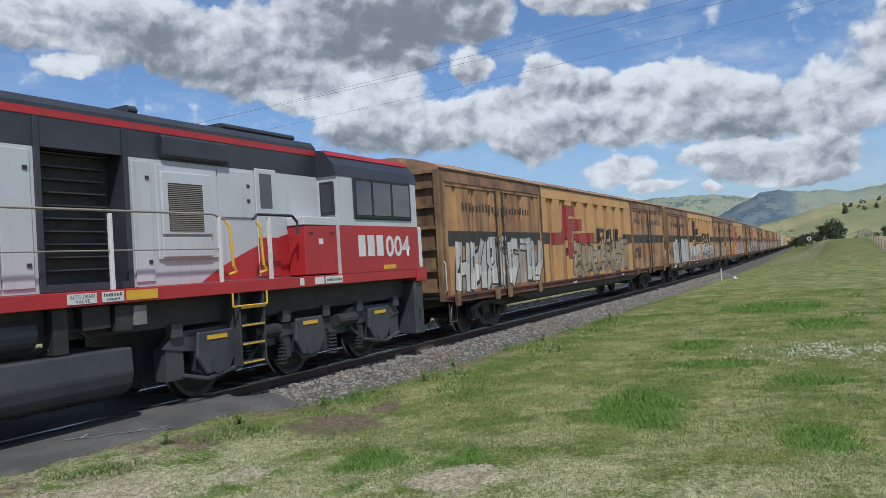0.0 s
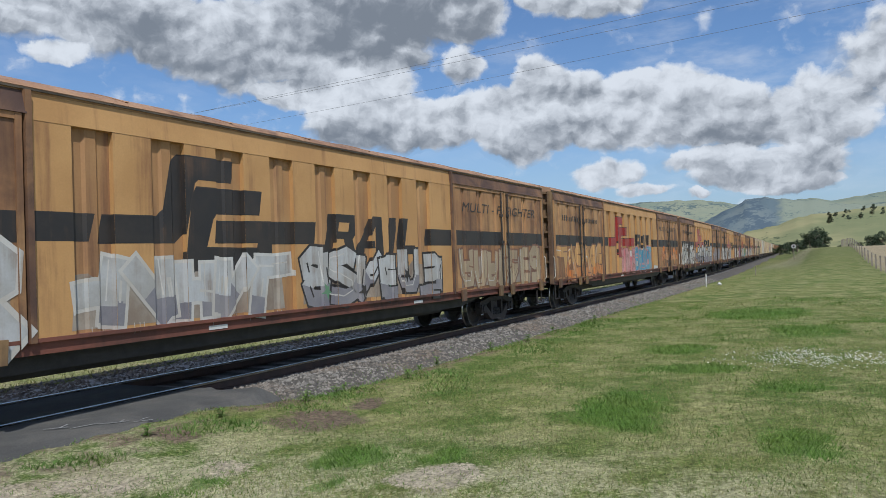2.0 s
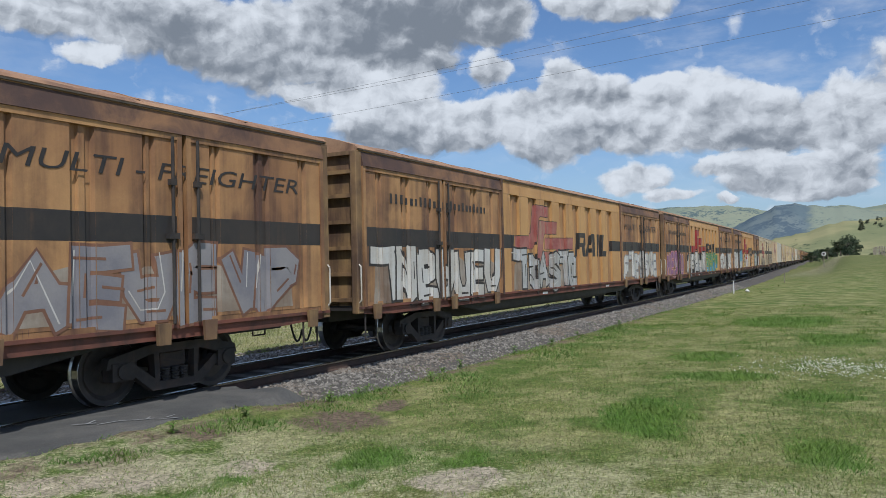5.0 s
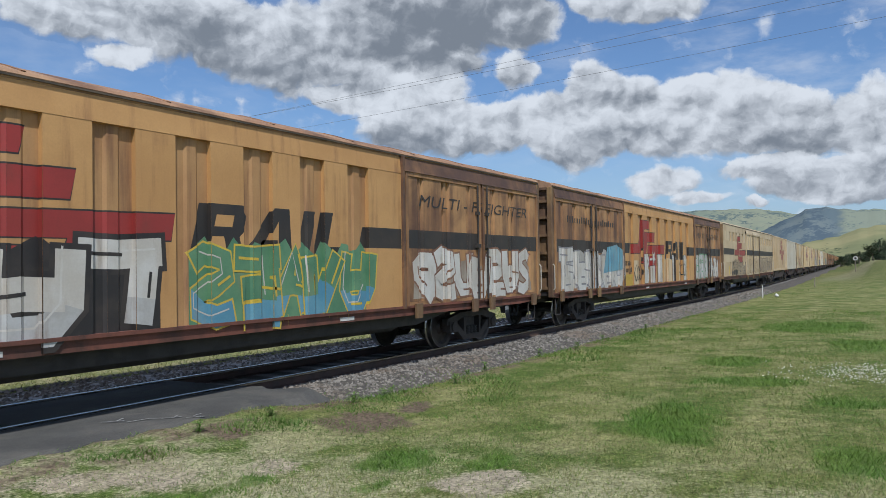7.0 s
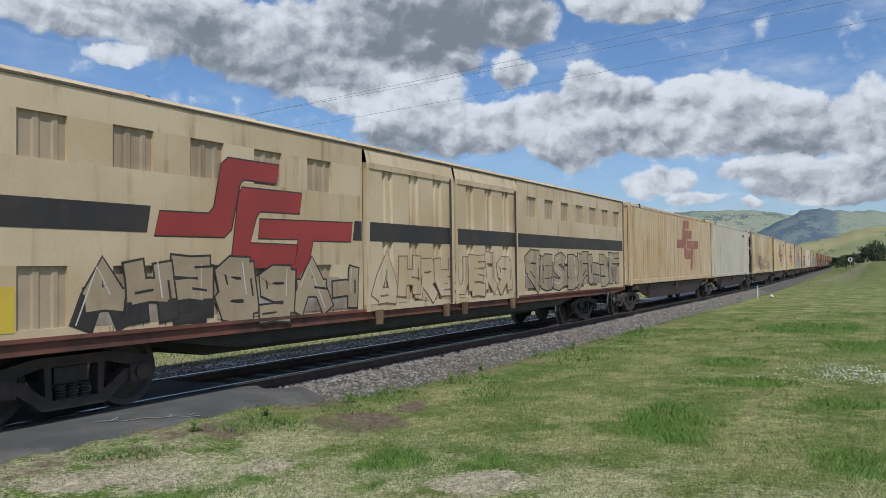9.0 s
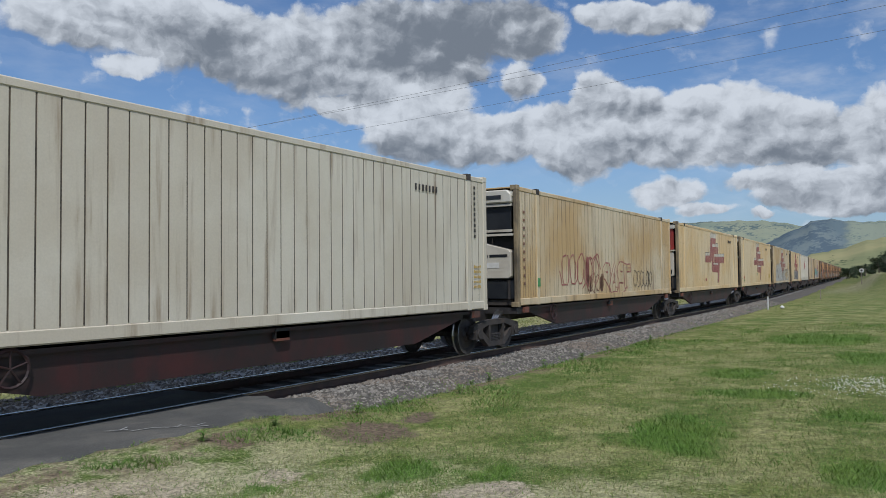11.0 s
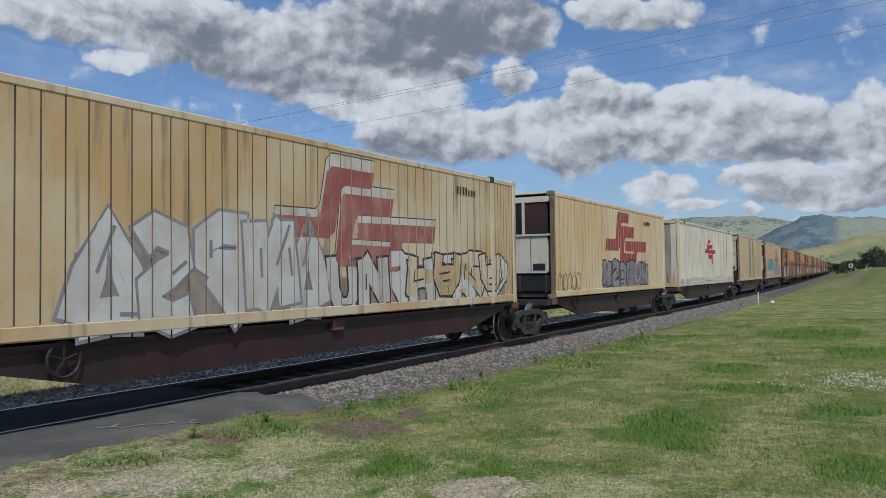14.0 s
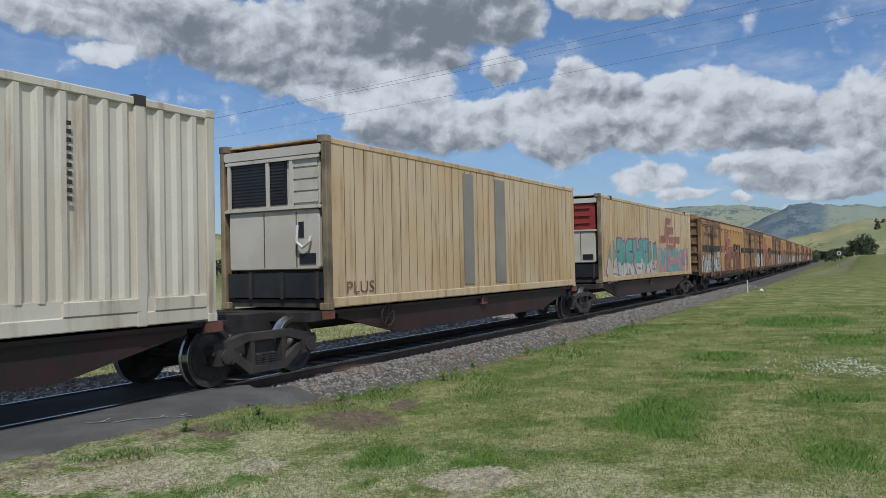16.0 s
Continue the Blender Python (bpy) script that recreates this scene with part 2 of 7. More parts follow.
M["groove"] = surface("groove", (0.05, 0.04, 0.03), (0.11, 0.085, 0.06), 2.0, 0.8)
# sooty steel, darkened further for the little sun that reaches the bogies
M["soot_shade_steel"] = surface("soot_shade_steel", (0.030, 0.026, 0.024), (0.055, 0.044, 0.037), 3.0, 0.75, 0.0, 0.3, dirt=(0.085, 0.052, 0.036), dirt_amt=0.4)
M["dark_steel"] = surface("dark_steel", (0.022, 0.02, 0.02), (0.04, 0.035, 0.033), 3.0, 0.6, 0.0, 0.25)
M["tread"] = surface("tread", (0.55, 0.54, 0.52), (0.4, 0.38, 0.36), 6.0, 0.28, 1.0, 0.05)
M["wheel_face"] = surface("wheel_face", (0.05, 0.045, 0.042), (0.085, 0.072, 0.062), 4.0, 0.6, 0.3, 0.1)
M["loco_white"] = surface("loco_white", (0.52, 0.53, 0.54), (0.47, 0.48, 0.49), 0.8, 0.4, dirt=(0.33, 0.32, 0.30), dirt_amt=0.25, streak=0.9, bump=0.0)
M["loco_dark"] = surface("loco_dark", (0.030, 0.034, 0.042), (0.045, 0.048, 0.056), 0.8, 0.4, bump=0.0)
M["loco_red"] = surface("loco_red", (0.42, 0.028, 0.03), (0.36, 0.024, 0.026), 0.8, 0.4, dirt=(0.2, 0.04, 0.035), dirt_amt=0.2, streak=0.9, bump=0.0)
M["loco_under"] = surface("loco_under", (0.040, 0.044, 0.050), (0.058, 0.060, 0.064), 1.5, 0.5, 0.0, 0.1)
M["yellow_paint"] = surface("yellow_paint", (0.70, 0.40, 0.03), (0.62, 0.35, 0.03), 2.0, 0.45, bump=0.03)
M["label_white"] = surface("label_white", (0.68, 0.66, 0.62), (0.6, 0.58, 0.54), 3.0, 0.5, bump=0.0)
M["unit_white"] = surface("unit_white", (0.58, 0.54, 0.46), (0.50, 0.45, 0.37), 1.0, 0.45, dirt=(0.25, 0.19, 0.13), dirt_amt=0.35, streak=0.6, bump=0.05)
M["unit_dark"] = surface("unit_dark", (0.014, 0.016, 0.02), (0.024, 0.026, 0.03), 2.0, 0.4)
M["rubber"] = surface("rubber", (0.02, 0.02, 0.02), (0.03, 0.03, 0.03), 3.0, 0.7)
M["green_label"] = surface("green_label", (0.08, 0.30, 0.10), (0.07, 0.25, 0.09), 3.0, 0.5, bump=0.0)
M["yellow_label"] = surface("yellow_label", (0.52, 0.34, 0.05), (0.47, 0.29, 0.05), 3.0, 0.5, bump=0.0)
M["graf_silver"] = surface("graf_silver", (0.50, 0.50, 0.49), (0.38, 0.36, 0.33), 1.3, 0.45, dirt=(0.22, 0.15, 0.10), dirt_amt=0.5, streak=0.7, bump=0.05)
M["graf_white"] = surface("graf_white", (0.60, 0.58, 0.54), (0.50, 0.46, 0.40), 1.3, 0.5, dirt=(0.3, 0.22, 0.15), dirt_amt=0.35, streak=0.7, bump=0.05)
M["graf_black"] = surface("graf_black", (0.025, 0.022, 0.022), (0.05, 0.04, 0.035), 2.0, 0.55, bump=0.05)
M["graf_blue"] = surface("graf_blue", (0.10, 0.26, 0.36), (0.16, 0.34, 0.42), 1.2, 0.5, dirt=(0.3, 0.2, 0.12), dirt_amt=0.4, streak=0.6, bump=0.05)
M["graf_pink"] = surface("graf_pink", (0.50, 0.19, 0.20), (0.56, 0.30, 0.28), 1.2, 0.5, dirt=(0.4, 0.22, 0.12), dirt_amt=0.4, streak=0.6, bump=0.05)
M["graf_orange"] = surface("graf_orange", (0.52, 0.17, 0.04), (0.55, 0.28, 0.12), 1.2, 0.5, dirt=(0.3, 0.16, 0.08), dirt_amt=0.4, streak=0.6, bump=0.05)
M["graf_green"] = surface("graf_green", (0.08, 0.20, 0.11), (0.14, 0.28, 0.15), 1.2, 0.5, dirt=(0.25, 0.2, 0.12), dirt_amt=0.3, streak=0.6, bump=0.05)
M["graf_teal"] = surface("graf_teal", (0.08, 0.34, 0.30), (0.14, 0.40, 0.36), 1.2, 0.5, dirt=(0.4, 0.3, 0.2), dirt_amt=0.3, streak=0.6, bump=0.05)
M["graf_purple"] = surface("graf_purple", (0.20, 0.10, 0.20), (0.28, 0.13, 0.22), 1.2, 0.5, bump=0.05)
M["graf_brown"] = surface("graf_brown", (0.16, 0.075, 0.05), (0.24, 0.12, 0.07), 1.2, 0.55, bump=0.05)
M["graf_worn"] = surface("graf_worn", (0.36, 0.31, 0.25), (0.25, 0.19, 0.14), 1.6, 0.6, dirt=(0.16, 0.09, 0.055), dirt_amt=0.6, streak=0.6, bump=0.06)
M["graf_khaki"] = surface("graf_khaki", (0.23, 0.19, 0.11), (0.30, 0.22, 0.13), 1.2, 0.55, dirt=(0.3, 0.14, 0.1), dirt_amt=0.5, streak=0.5, bump=0.05)
M["graf_grey"] = surface("graf_grey", (0.20, 0.19, 0.21), (0.28, 0.26, 0.26), 1.2, 0.5, bump=0.05)
M["graf_yellow"] = surface("graf_yellow", (0.62, 0.45, 0.05), (0.55, 0.38, 0.06), 1.2, 0.5, bump=0.05)
M["ballast"] = surface("ballast", (0.105, 0.094, 0.079), (0.07, 0.062, 0.053), 9.0, 0.9, 0.0, 0.8, fine=60.0, dirt=(0.15, 0.11, 0.08), dirt_amt=0.4, grain=0.25)
M["rail_web"] = surface("rail_web", (0.085, 0.05, 0.036), (0.055, 0.037, 0.03), 3.0, 0.75, 0.0, 0.2)
M["rail_top"] = surface("rail_top", (0.40, 0.39, 0.38), (0.32, 0.30, 0.29), 3.0, 0.25, 1.0, 0.02)
M["asphalt"] = surface("asphalt", (0.062, 0.06, 0.056), (0.092, 0.088, 0.08), 1.2, 0.9, 0.0, 0.4, fine=70.0, dirt=(0.125, 0.115, 0.10), dirt_amt=0.5, grain=0.25)
M["sleeper"] = surface("sleeper", (0.26, 0.25, 0.23), (0.18, 0.165, 0.15), 3.0, 0.85, 0.0, 0.3)
M["chalk"] = surface("chalk", (0.34, 0.34, 0.33), (0.22, 0.22, 0.21), 6.0, 0.8, bump=0.0)
M["post_white"] = surface("post_white", (0.65, 0.64, 0.62), (0.55, 0.53, 0.5), 3.0, 0.6)
M["timber"] = surface("timber", (0.22, 0.18, 0.14), (0.30, 0.26, 0.21), 4.0, 0.85)
M["cable"] = surface("cable", (0.13, 0.13, 0.135), (0.17, 0.17, 0.175), 2.0, 0.5)
# bright copy of the ballast: sunlight on the far side put into the colour
M["ballast_sunlit"] = surface("ballast_sunlit", (0.42, 0.40, 0.37), (0.28, 0.265, 0.24), 9.0, 0.9, 0.0, 0.8, fine=60.0, grain=0.25)
M["trunk"] = surface("trunk", (0.12, 0.09, 0.07), (0.20, 0.16, 0.13), 3.0, 0.9)


def glass(name, tint=(0.02, 0.025, 0.03)):
    m = bpy.data.materials.new(name)
    m.use_nodes = True
    b = m.node_tree.nodes["Principled BSDF"]
    b.inputs["Base Color"].default_value = (*tint, 1)
    b.inputs["Roughness"].default_value = 0.04
    b.inputs["Specular IOR Level"].default_value = 0.8
    b.inputs["Coat Weight"].default_value = 0.6
    return m


M["window_glass"] = glass("window_glass")


def leafy(name, c1, c2, rough=0.6, island=True, trans=0.15):
    """Grass and leaves, each blade or leaf of its own tone."""
    m = bpy.data.materials.new(name)
    m.use_nodes = True
    n = m.node_tree
    b = n.nodes["Principled BSDF"]
    co = n.nodes.new("ShaderNodeTexCoord").outputs["Object"]
    a = noisen(n, co, 0.9, 4.0, 0.6)
    col = mixn(n, ramp(n, a.outputs[0], 0.35, 0.65), c1, c2)
    if island:
        g = n.nodes.new("ShaderNodeNewGeometry")
        tone = ramp(n, g.outputs["Random Per Island"], 0.0, 1.0, 0.65, 1.35, False)
        cm = n.nodes.new("ShaderNodeVectorMath")
        cm.operation = "SCALE"
        link(n, col, cm.inputs[0]), link(n, tone, cm.inputs[3])
        col = cm.outputs[0]
    link(n, col, b.inputs["Base Color"])
    b.inputs["Roughness"].default_value = rough
    b.inputs["Specular IOR Level"].default_value = 0.25
    return m


M["blade_green"] = leafy("blade_green", (0.09, 0.178, 0.024), (0.14, 0.205, 0.038))
M["blade_dry"] = leafy("blade_dry", (0.185, 0.212, 0.066), (0.285, 0.272, 0.115))
M["weed"] = leafy("weed", (0.09, 0.17, 0.03), (0.14, 0.20, 0.045))
M["petal"] = leafy("petal", (0.64, 0.63, 0.53), (0.54, 0.53, 0.42))
M["leaf_dark"] = leafy("leaf_dark", (0.035, 0.055, 0.026), (0.055, 0.075, 0.035))
M["leaf_grey"] = leafy("leaf_grey", (0.055, 0.075, 0.04), (0.08, 0.095, 0.055))


# ---- mesh building ----
class Build:
    """Gathers boxes, tubes and prisms, and makes one mesh of them."""

    def __init__(self):
        self.v, self.f = [], []

    def add(self, verts, faces):
        k = len(self.v)
        self.v += [tuple(p) for p in verts]
        self.f += [tuple(i + k for i in f) for f in faces]
        return self

    def box(self, x0, x1, y0, y1, z0, z1, c=0.0):
        """A box; c cuts its four long edges along x."""
        if c:
            ring = [(y0 + c, z0), (y1 - c, z0), (y1, z0 + c), (y1, z1 - c), (y1 - c, z1), (y0 + c, z1), (y0, z1 - c), (y0, z0 + c)]
            return self.loft(ring, x0, x1)
        v = [(x, y, z) for x in (x0, x1) for y in (y0, y1) for z in (z0, z1)]
        return self.add(v, [(0, 1, 3, 2), (4, 6, 7, 5), (0, 4, 5, 1), (2, 3, 7, 6), (0, 2, 6, 4), (1, 5, 7, 3)])

    def loft(self, ring, x0, x1):
        n = len(ring)
        v = [(x, y, z) for x in (x0, x1) for y, z in ring]
        return self.add(v, [tuple(range(n))[::-1], tuple(range(n, 2 * n))] + [(i, (i + 1) % n, n + (i + 1) % n, n + i) for i in range(n)])

    def plate(self, pts, y0, y1):
        """A polygon of (x, z) points, from y0 to y1."""
        n = len(pts)
        v = [(x, y0, z) for x, z in pts] + [(x, y1, z) for x, z in pts]
        return self.add(v, [tuple(range(n)), tuple(range(n, 2 * n))[::-1]] + [(i, n + i, n + (i + 1) % n, (i + 1) % n) for i in range(n)])

    def tube(self, a, b, r, seg=10, r2=None):
        a, b = Vector(a), Vector(b)
        d = (b - a).normalized()
        s = d.orthogonal().normalized()
        t = d.cross(s)
        r2 = r if r2 is None else r2
        v = []
        for p, q in ((a, r), (b, r2)):
            v += [p + q * (math.cos(6.28319 * i / seg) * s + math.sin(6.28319 * i / seg) * t) for i in range(seg)]
        return self.add(v, [tuple(range(seg))[::-1], tuple(range(seg, 2 * seg))] + [(i, (i + 1) % seg, seg + (i + 1) % seg, seg + i) for i in range(seg)])

    def path(self, pts, r, seg=8):
        for a, b in zip(pts, pts[1:]):
            self.tube(a, b, r, seg)
        return self

    def sheet(self, outline, z0, z1):
        """A folded sheet: (x, y) along its foot, from z0 to z1."""
        n = len(outline)
        v = [(x, y, z0) for x, y in outline] + [(x, y, z1) for x, y in outline]
        return self.add(v, [(i, i + 1, n + i + 1, n + i) for i in range(n - 1)])

    def mesh(self, name, bevel=0.0, smooth=False):
        me = bpy.data.meshes.new(name)
        me.from_pydata(self.v, [], self.f)
        bm = bmesh.new()
        bm.from_mesh(me)
        bmesh.ops.recalc_face_normals(bm, faces=bm.faces)
        if bevel:
            bmesh.ops.bevel(bm, geom=bm.edges[:], offset=bevel, segments=1, affect="EDGES", clamp_overlap=True)
        if smooth:
            for f in bm.faces:
                f.smooth = True
        bm.to_mesh(me)
        bm.free()
        return me


def part(name, b, material, parent, label="", bevel=0.0, smooth=False):
    me = b.mesh(name, bevel, smooth) if isinstance(b, Build) else b
    if not me.materials:
        me.materials.append(M[material])
    ob = new(name, me)
    ob.parent = parent
    if label:
        ob["label"] = label
    return ob


def thing(name, label, category, group="", kind=""):
    return tagged(new(name), label, category, group, kind)


def lettering(words, size, shear=0.0, bold=0.0, depth=0.0):
    """A flat mesh of words in the built-in font, in the plane of x and z, facing -y, and its width."""
    cu = bpy.data.curves.new("letters", "FONT")
    cu.body, cu.size, cu.shear, cu.offset, cu.extrude = words, size, shear, bold, depth
    cu.resolution_u = 3
    tmp = bpy.data.objects.new("letters", cu)
    scene.collection.objects.link(tmp)
    bpy.context.view_layer.update()
    me = bpy.data.meshes.new_from_object(tmp.evaluated_get(bpy.context.evaluated_depsgraph_get()))
    bpy.data.objects.remove(tmp)
    me.transform(pose(0, 0, 0, 90))
    xs = [v.co.x for v in me.vertices] or [0]
    me.transform(Matrix.Translation((-min(xs), 0, 0)))
    return me, max(xs) - min(xs)


def words_on(parent, name, words, x0, x1, z, height, y, material, shear=0.0, bold=0.0):
    me, w = lettering(words, height / 0.72, shear, bold)
    me.transform(Matrix.Diagonal(((x1 - x0) / w, 1, 1, 1)))
    me.transform(Matrix.Translation((x0, y, z)))
    return part(name, me, material, parent)


# ---- the track's line: straight past the camera, then a long bend ----
NEAR_RAIL = 8.94
TRACK_Y, GAUGE = NEAR_RAIL + 0.7525, 1.505
BEND_X, BEND_R, BEND_TURN = 10.0, 1270.0, 0.0583   # the bend starts, its radius, and how far it turns


def on_track(x, y=0.0, z=0.0):
    """A pose on the track at x metres along it; y metres off its middle."""
    if x <= BEND_X:
        return pose(x, TRACK_Y + y, z)
    a = min((x - BEND_X) / BEND_R, BEND_TURN)
    on = x - BEND_X - a * BEND_R
    px, py = BEND_X + (BEND_R - y) * math.sin(a) + on * math.cos(a), TRACK_Y + y + (BEND_R - y) * (1 - math.cos(a)) + on * math.sin(a)
    return pose(px, py, z, 0, 0, math.degrees(a))


def rolled(t):
    """How far the train has gone at t seconds."""
    return 20.05 * t + 0.026 * t * t


TRAIN = []   # things with the place of their middle along the track at 0 s


def on_train(ob, u):
    TRAIN.append((ob, u))
    ob.matrix_basis = on_track(u)
    return ob


# ---- ground, hills, track ----
def track_mid(x):
    a = min(max(0.0, x - BEND_X) / BEND_R, BEND_TURN)
    return TRACK_Y + BEND_R * a * a / 2 + max(0.0, x - BEND_X - a * BEND_R) * BEND_TURN


def smooth(a, b, v):
    v = min(1.0, max(0.0, (v - a) / (b - a)))
    return v * v * (3 - 2 * v)


def ground_z(x, y):
    d = track_mid(x) - y
    z = -0.16 + 0.14 * smooth(3.0, 9.0, d) - 0.1 * smooth(-3.0, -9.0, d)
    dip = 0.5 * (1 - smooth(2.0, 2.9, abs(d)))
    z -= dip if d < 0 else dip * smooth(7.6, 9.6, x)
    if 0 < d < 5 and x < 10:
        z += 0.11 * (1 - smooth(2.3, 4.5, d)) * (1 - smooth(8.4, 9.8, x)) * smooth(1.9, 2.2, d)
        z -= 0.3 * (1 - smooth(1.7, 2.1, d)) * (1 - smooth(7.6, 9.6, x))
    rise = smooth(62, 112, x) * smooth(6.0, 10.5, d)
    z += 1.9 * rise * (1 - 0.4 * smooth(150, 320, x)) * (1 - smooth(14, 40, d) * (1 - smooth(70, 120, x)) * 0.4)
    far = math.hypot(x, y)
    if far < 60:
        z += 0.025 * noise.noise((x * 0.8, y * 0.8, 0.0)) * smooth(2.6, 4.0, abs(d))
    return z


# patches of the verge: middle, half width across and half depth away from the road
LUSH = [(9.12, 2.39, 0.55, 1.5), (5.25, 5.14, 0.22, 0.24), (6.22, 4.29, 0.46, 0.5), (5.44, 3.93, 0.14, 0.17), (4.3, 5.41, 0.6, 0.2), (6.59, 3.46, 0.26, 0.42),
        (12.61, 2.1, 0.8, 0.6), (11.03, 0.71, 0.5, 0.45), (7.76, 0.44, 0.36, 0.7), (18.61, 0.79, 0.8, 1.8), (15.2, 2.9, 0.7, 1.0), (24.0, 2.2, 1.6, 2.5)]
WEEDY = [(6.92, 6.64, 0.7, 0.55), (9.71, 6.8, 0.7, 1.3), (11.15, 5.86, 0.55, 1.6), (15.87, 6.1, 0.7, 1.9), (5.1, 6.75, 0.6, 0.3), (21.0, 6.3, 0.5, 2.5), (8.3, 6.35, 0.3, 0.4)]
SOIL = [(6.4, 6.78, 0.32, 0.36), (7.75, 5.8, 0.62, 0.7), (9.0, 5.9, 0.3, 0.5)]
BARE = [(4.85, 5.98, 0.36, 0.6), (5.85, 3.09, 0.5, 0.48), (4.4, 6.3, 0.7, 0.3), (5.6, 5.3, 0.35, 0.3)]


def patchy(x, y, spots):
    """How deep a place lies in a patch: 1 in the middle of one, 0 outside."""
    x, y = x + 0.35 * noise.noise((x * 1.9, y * 1.9, 1.0)), y + 0.35 * noise.noise((x * 1.9, y * 1.9, 6.0))
    best = 0.0
    for a, b, w, d in spots:
        n = math.hypot(a, b)
        u, v = ((x - a) * a + (y - b) * b) / n / d, ((y - b) * a - (x - a) * b) / n / w
        best = max(best, 1.2 - u * u - v * v)
    return min(1.0, best)


def patch_mask(n, co, spots):
    """The same patches in a material."""
    wob = noisen(n, co, 1.8, 5.0, 0.65)
    p = vecn(n, "ADD", co, vecn(n, "MULTIPLY", vecn(n, "SUBTRACT", wob.outputs["Color"], (.5, .5, .5)), (0.9, 0.9, 0.0)))
    best = 0.0
    for a, b, w, d in spots:
        k = math.hypot(a, b)
        rel = vecn(n, "SUBTRACT", p, (a, b, 0.0))
        u, v = vecn(n, "DOT_PRODUCT", rel, (a / k / d, b / k / d, 0.0)), vecn(n, "DOT_PRODUCT", rel, (-b / k / w, a / k / w, 0.0))
        m = mathn(n, "SUBTRACT", 1.2, mathn(n, "ADD", mathn(n, "MULTIPLY", u, u), mathn(n, "MULTIPLY", v, v)))
        best = mathn(n, "MAXIMUM", best, m)
    return best


def ground_material():
    m = bpy.data.materials.new("grass_ground")
    m.use_nodes = True
    n = m.node_tree
    b = n.nodes["Principled BSDF"]
    co = n.nodes.new("ShaderNodeTexCoord").outputs["Object"]
    sp = n.nodes.new("ShaderNodeSeparateXYZ")
    link(n, co, sp.inputs[0])
    wide, mid, fine = noisen(n, co, 0.22, 5.0, 0.6), noisen(n, co, 1.1, 6.0, 0.65), noisen(n, co, 26.0, 4.0, 0.7)
    huge = noisen(n, co, 0.012, 5.0, 0.6)
    green = mixn(n, ramp(n, wide.outputs[0], 0.38, 0.62), (0.090, 0.132, 0.027), (0.155, 0.170, 0.050))
    dry = mixn(n, ramp(n, mid.outputs[0], 0.42, 0.62), green, (0.26, 0.25, 0.105))
    # straw towards the corner by the crossing
    straw = mathn(n, "MULTIPLY", ramp(n, sp.outputs[0], 8.2, 5.0), ramp(n, mathn(n, "ADD", mid.outputs[0], mathn(n, "MULTIPLY", fine.outputs[0], 0.4)), 0.58, 0.76))
    col = mixn(n, mathn(n, "MULTIPLY", straw, 0.85), dry, (0.37, 0.345, 0.215))
    col = mixn(n, mathn(n, "MULTIPLY", ramp(n, patch_mask(n, co, LUSH), -0.1, 0.9), 0.75), col, (0.075, 0.145, 0.02))
    speck = mathn(n, "MULTIPLY", mathn(n, "SUBTRACT", fine.outputs[0], 0.5), 1.6)
    bare = ramp(n, mathn(n, "ADD", patch_mask(n, co, BARE), speck), 0.15, 0.75)
    col = mixn(n, mathn(n, "MULTIPLY", bare, 0.9), col, mixn(n, ramp(n, mid.outputs[0], 0.4, 0.6), (0.40, 0.335, 0.25), (0.32, 0.285, 0.185)))
    soil = ramp(n, mathn(n, "ADD", patch_mask(n, co, SOIL), speck), 0.15, 0.7)
    edge = mathn(n, "MULTIPLY", ramp(n, sp.outputs[1], 6.1, 6.8), ramp(n, sp.outputs[0], 40.0, 20.0))
    soil = mathn(n, "MAXIMUM", soil, mathn(n, "MULTIPLY", edge, ramp(n, mid.outputs[0], 0.46, 0.6)))
    col = mixn(n, soil, col, (0.15, 0.112, 0.078))
    # paler dry grass beyond the line
    col = mixn(n, ramp(n, sp.outputs[1], 12.0, 13.5), col, mixn(n, ramp(n, mid.outputs[0], 0.4, 0.6), (0.20, 0.215, 0.085), (0.33, 0.30, 0.16)))
    # pasture in the distance
    past = mixn(n, ramp(n, huge.outputs[0], 0.4, 0.62), (0.115, 0.135, 0.042), (0.165, 0.165, 0.062))
    dist = vecn(n, "LENGTH", co, (0.0, 0.0, 0.0))
    col = mixn(n, ramp(n, dist, 45.0, 110.0), col, past)
    # worn straw foot of the bank, and the dry paddock behind the fence
    foot = mathn(n, "MULTIPLY", mathn(n, "MULTIPLY", ramp(n, sp.outputs[0], 75.0, 95.0), ramp(n, sp.outputs[0], 190.0, 140.0)), mathn(n, "MULTIPLY", ramp(n, sp.outputs[1], 3.6, 4.6), ramp(n, sp.outputs[1], 9.5, 7.5)))
    col = mixn(n, mathn(n, "MULTIPLY", foot, 0.4), col, (0.30, 0.265, 0.17))
    line = mathn(n, "SUBTRACT", sp.outputs[1], mathn(n, "MULTIPLY", sp.outputs[0], 0.038))
    pad = mathn(n, "MULTIPLY", ramp(n, line, -4.4, -5.2), ramp(n, sp.outputs[0], 24.0, 30.0))
    col = mixn(n, pad, col, (0.30, 0.245, 0.15))
    clump = noisen(n, co, 7.0, 5.0, 0.7)
    tone = mathn(n, "MULTIPLY", ramp(n, fine.outputs[0], 0.3, 0.7, 0.45, 1.52, False), ramp(n, clump.outputs[0], 0.3, 0.7, 0.62, 1.36, False))
    cm = n.nodes.new("ShaderNodeVectorMath")
    cm.operation = "SCALE"
    link(n, col, cm.inputs[0]), link(n, tone, cm.inputs[3])
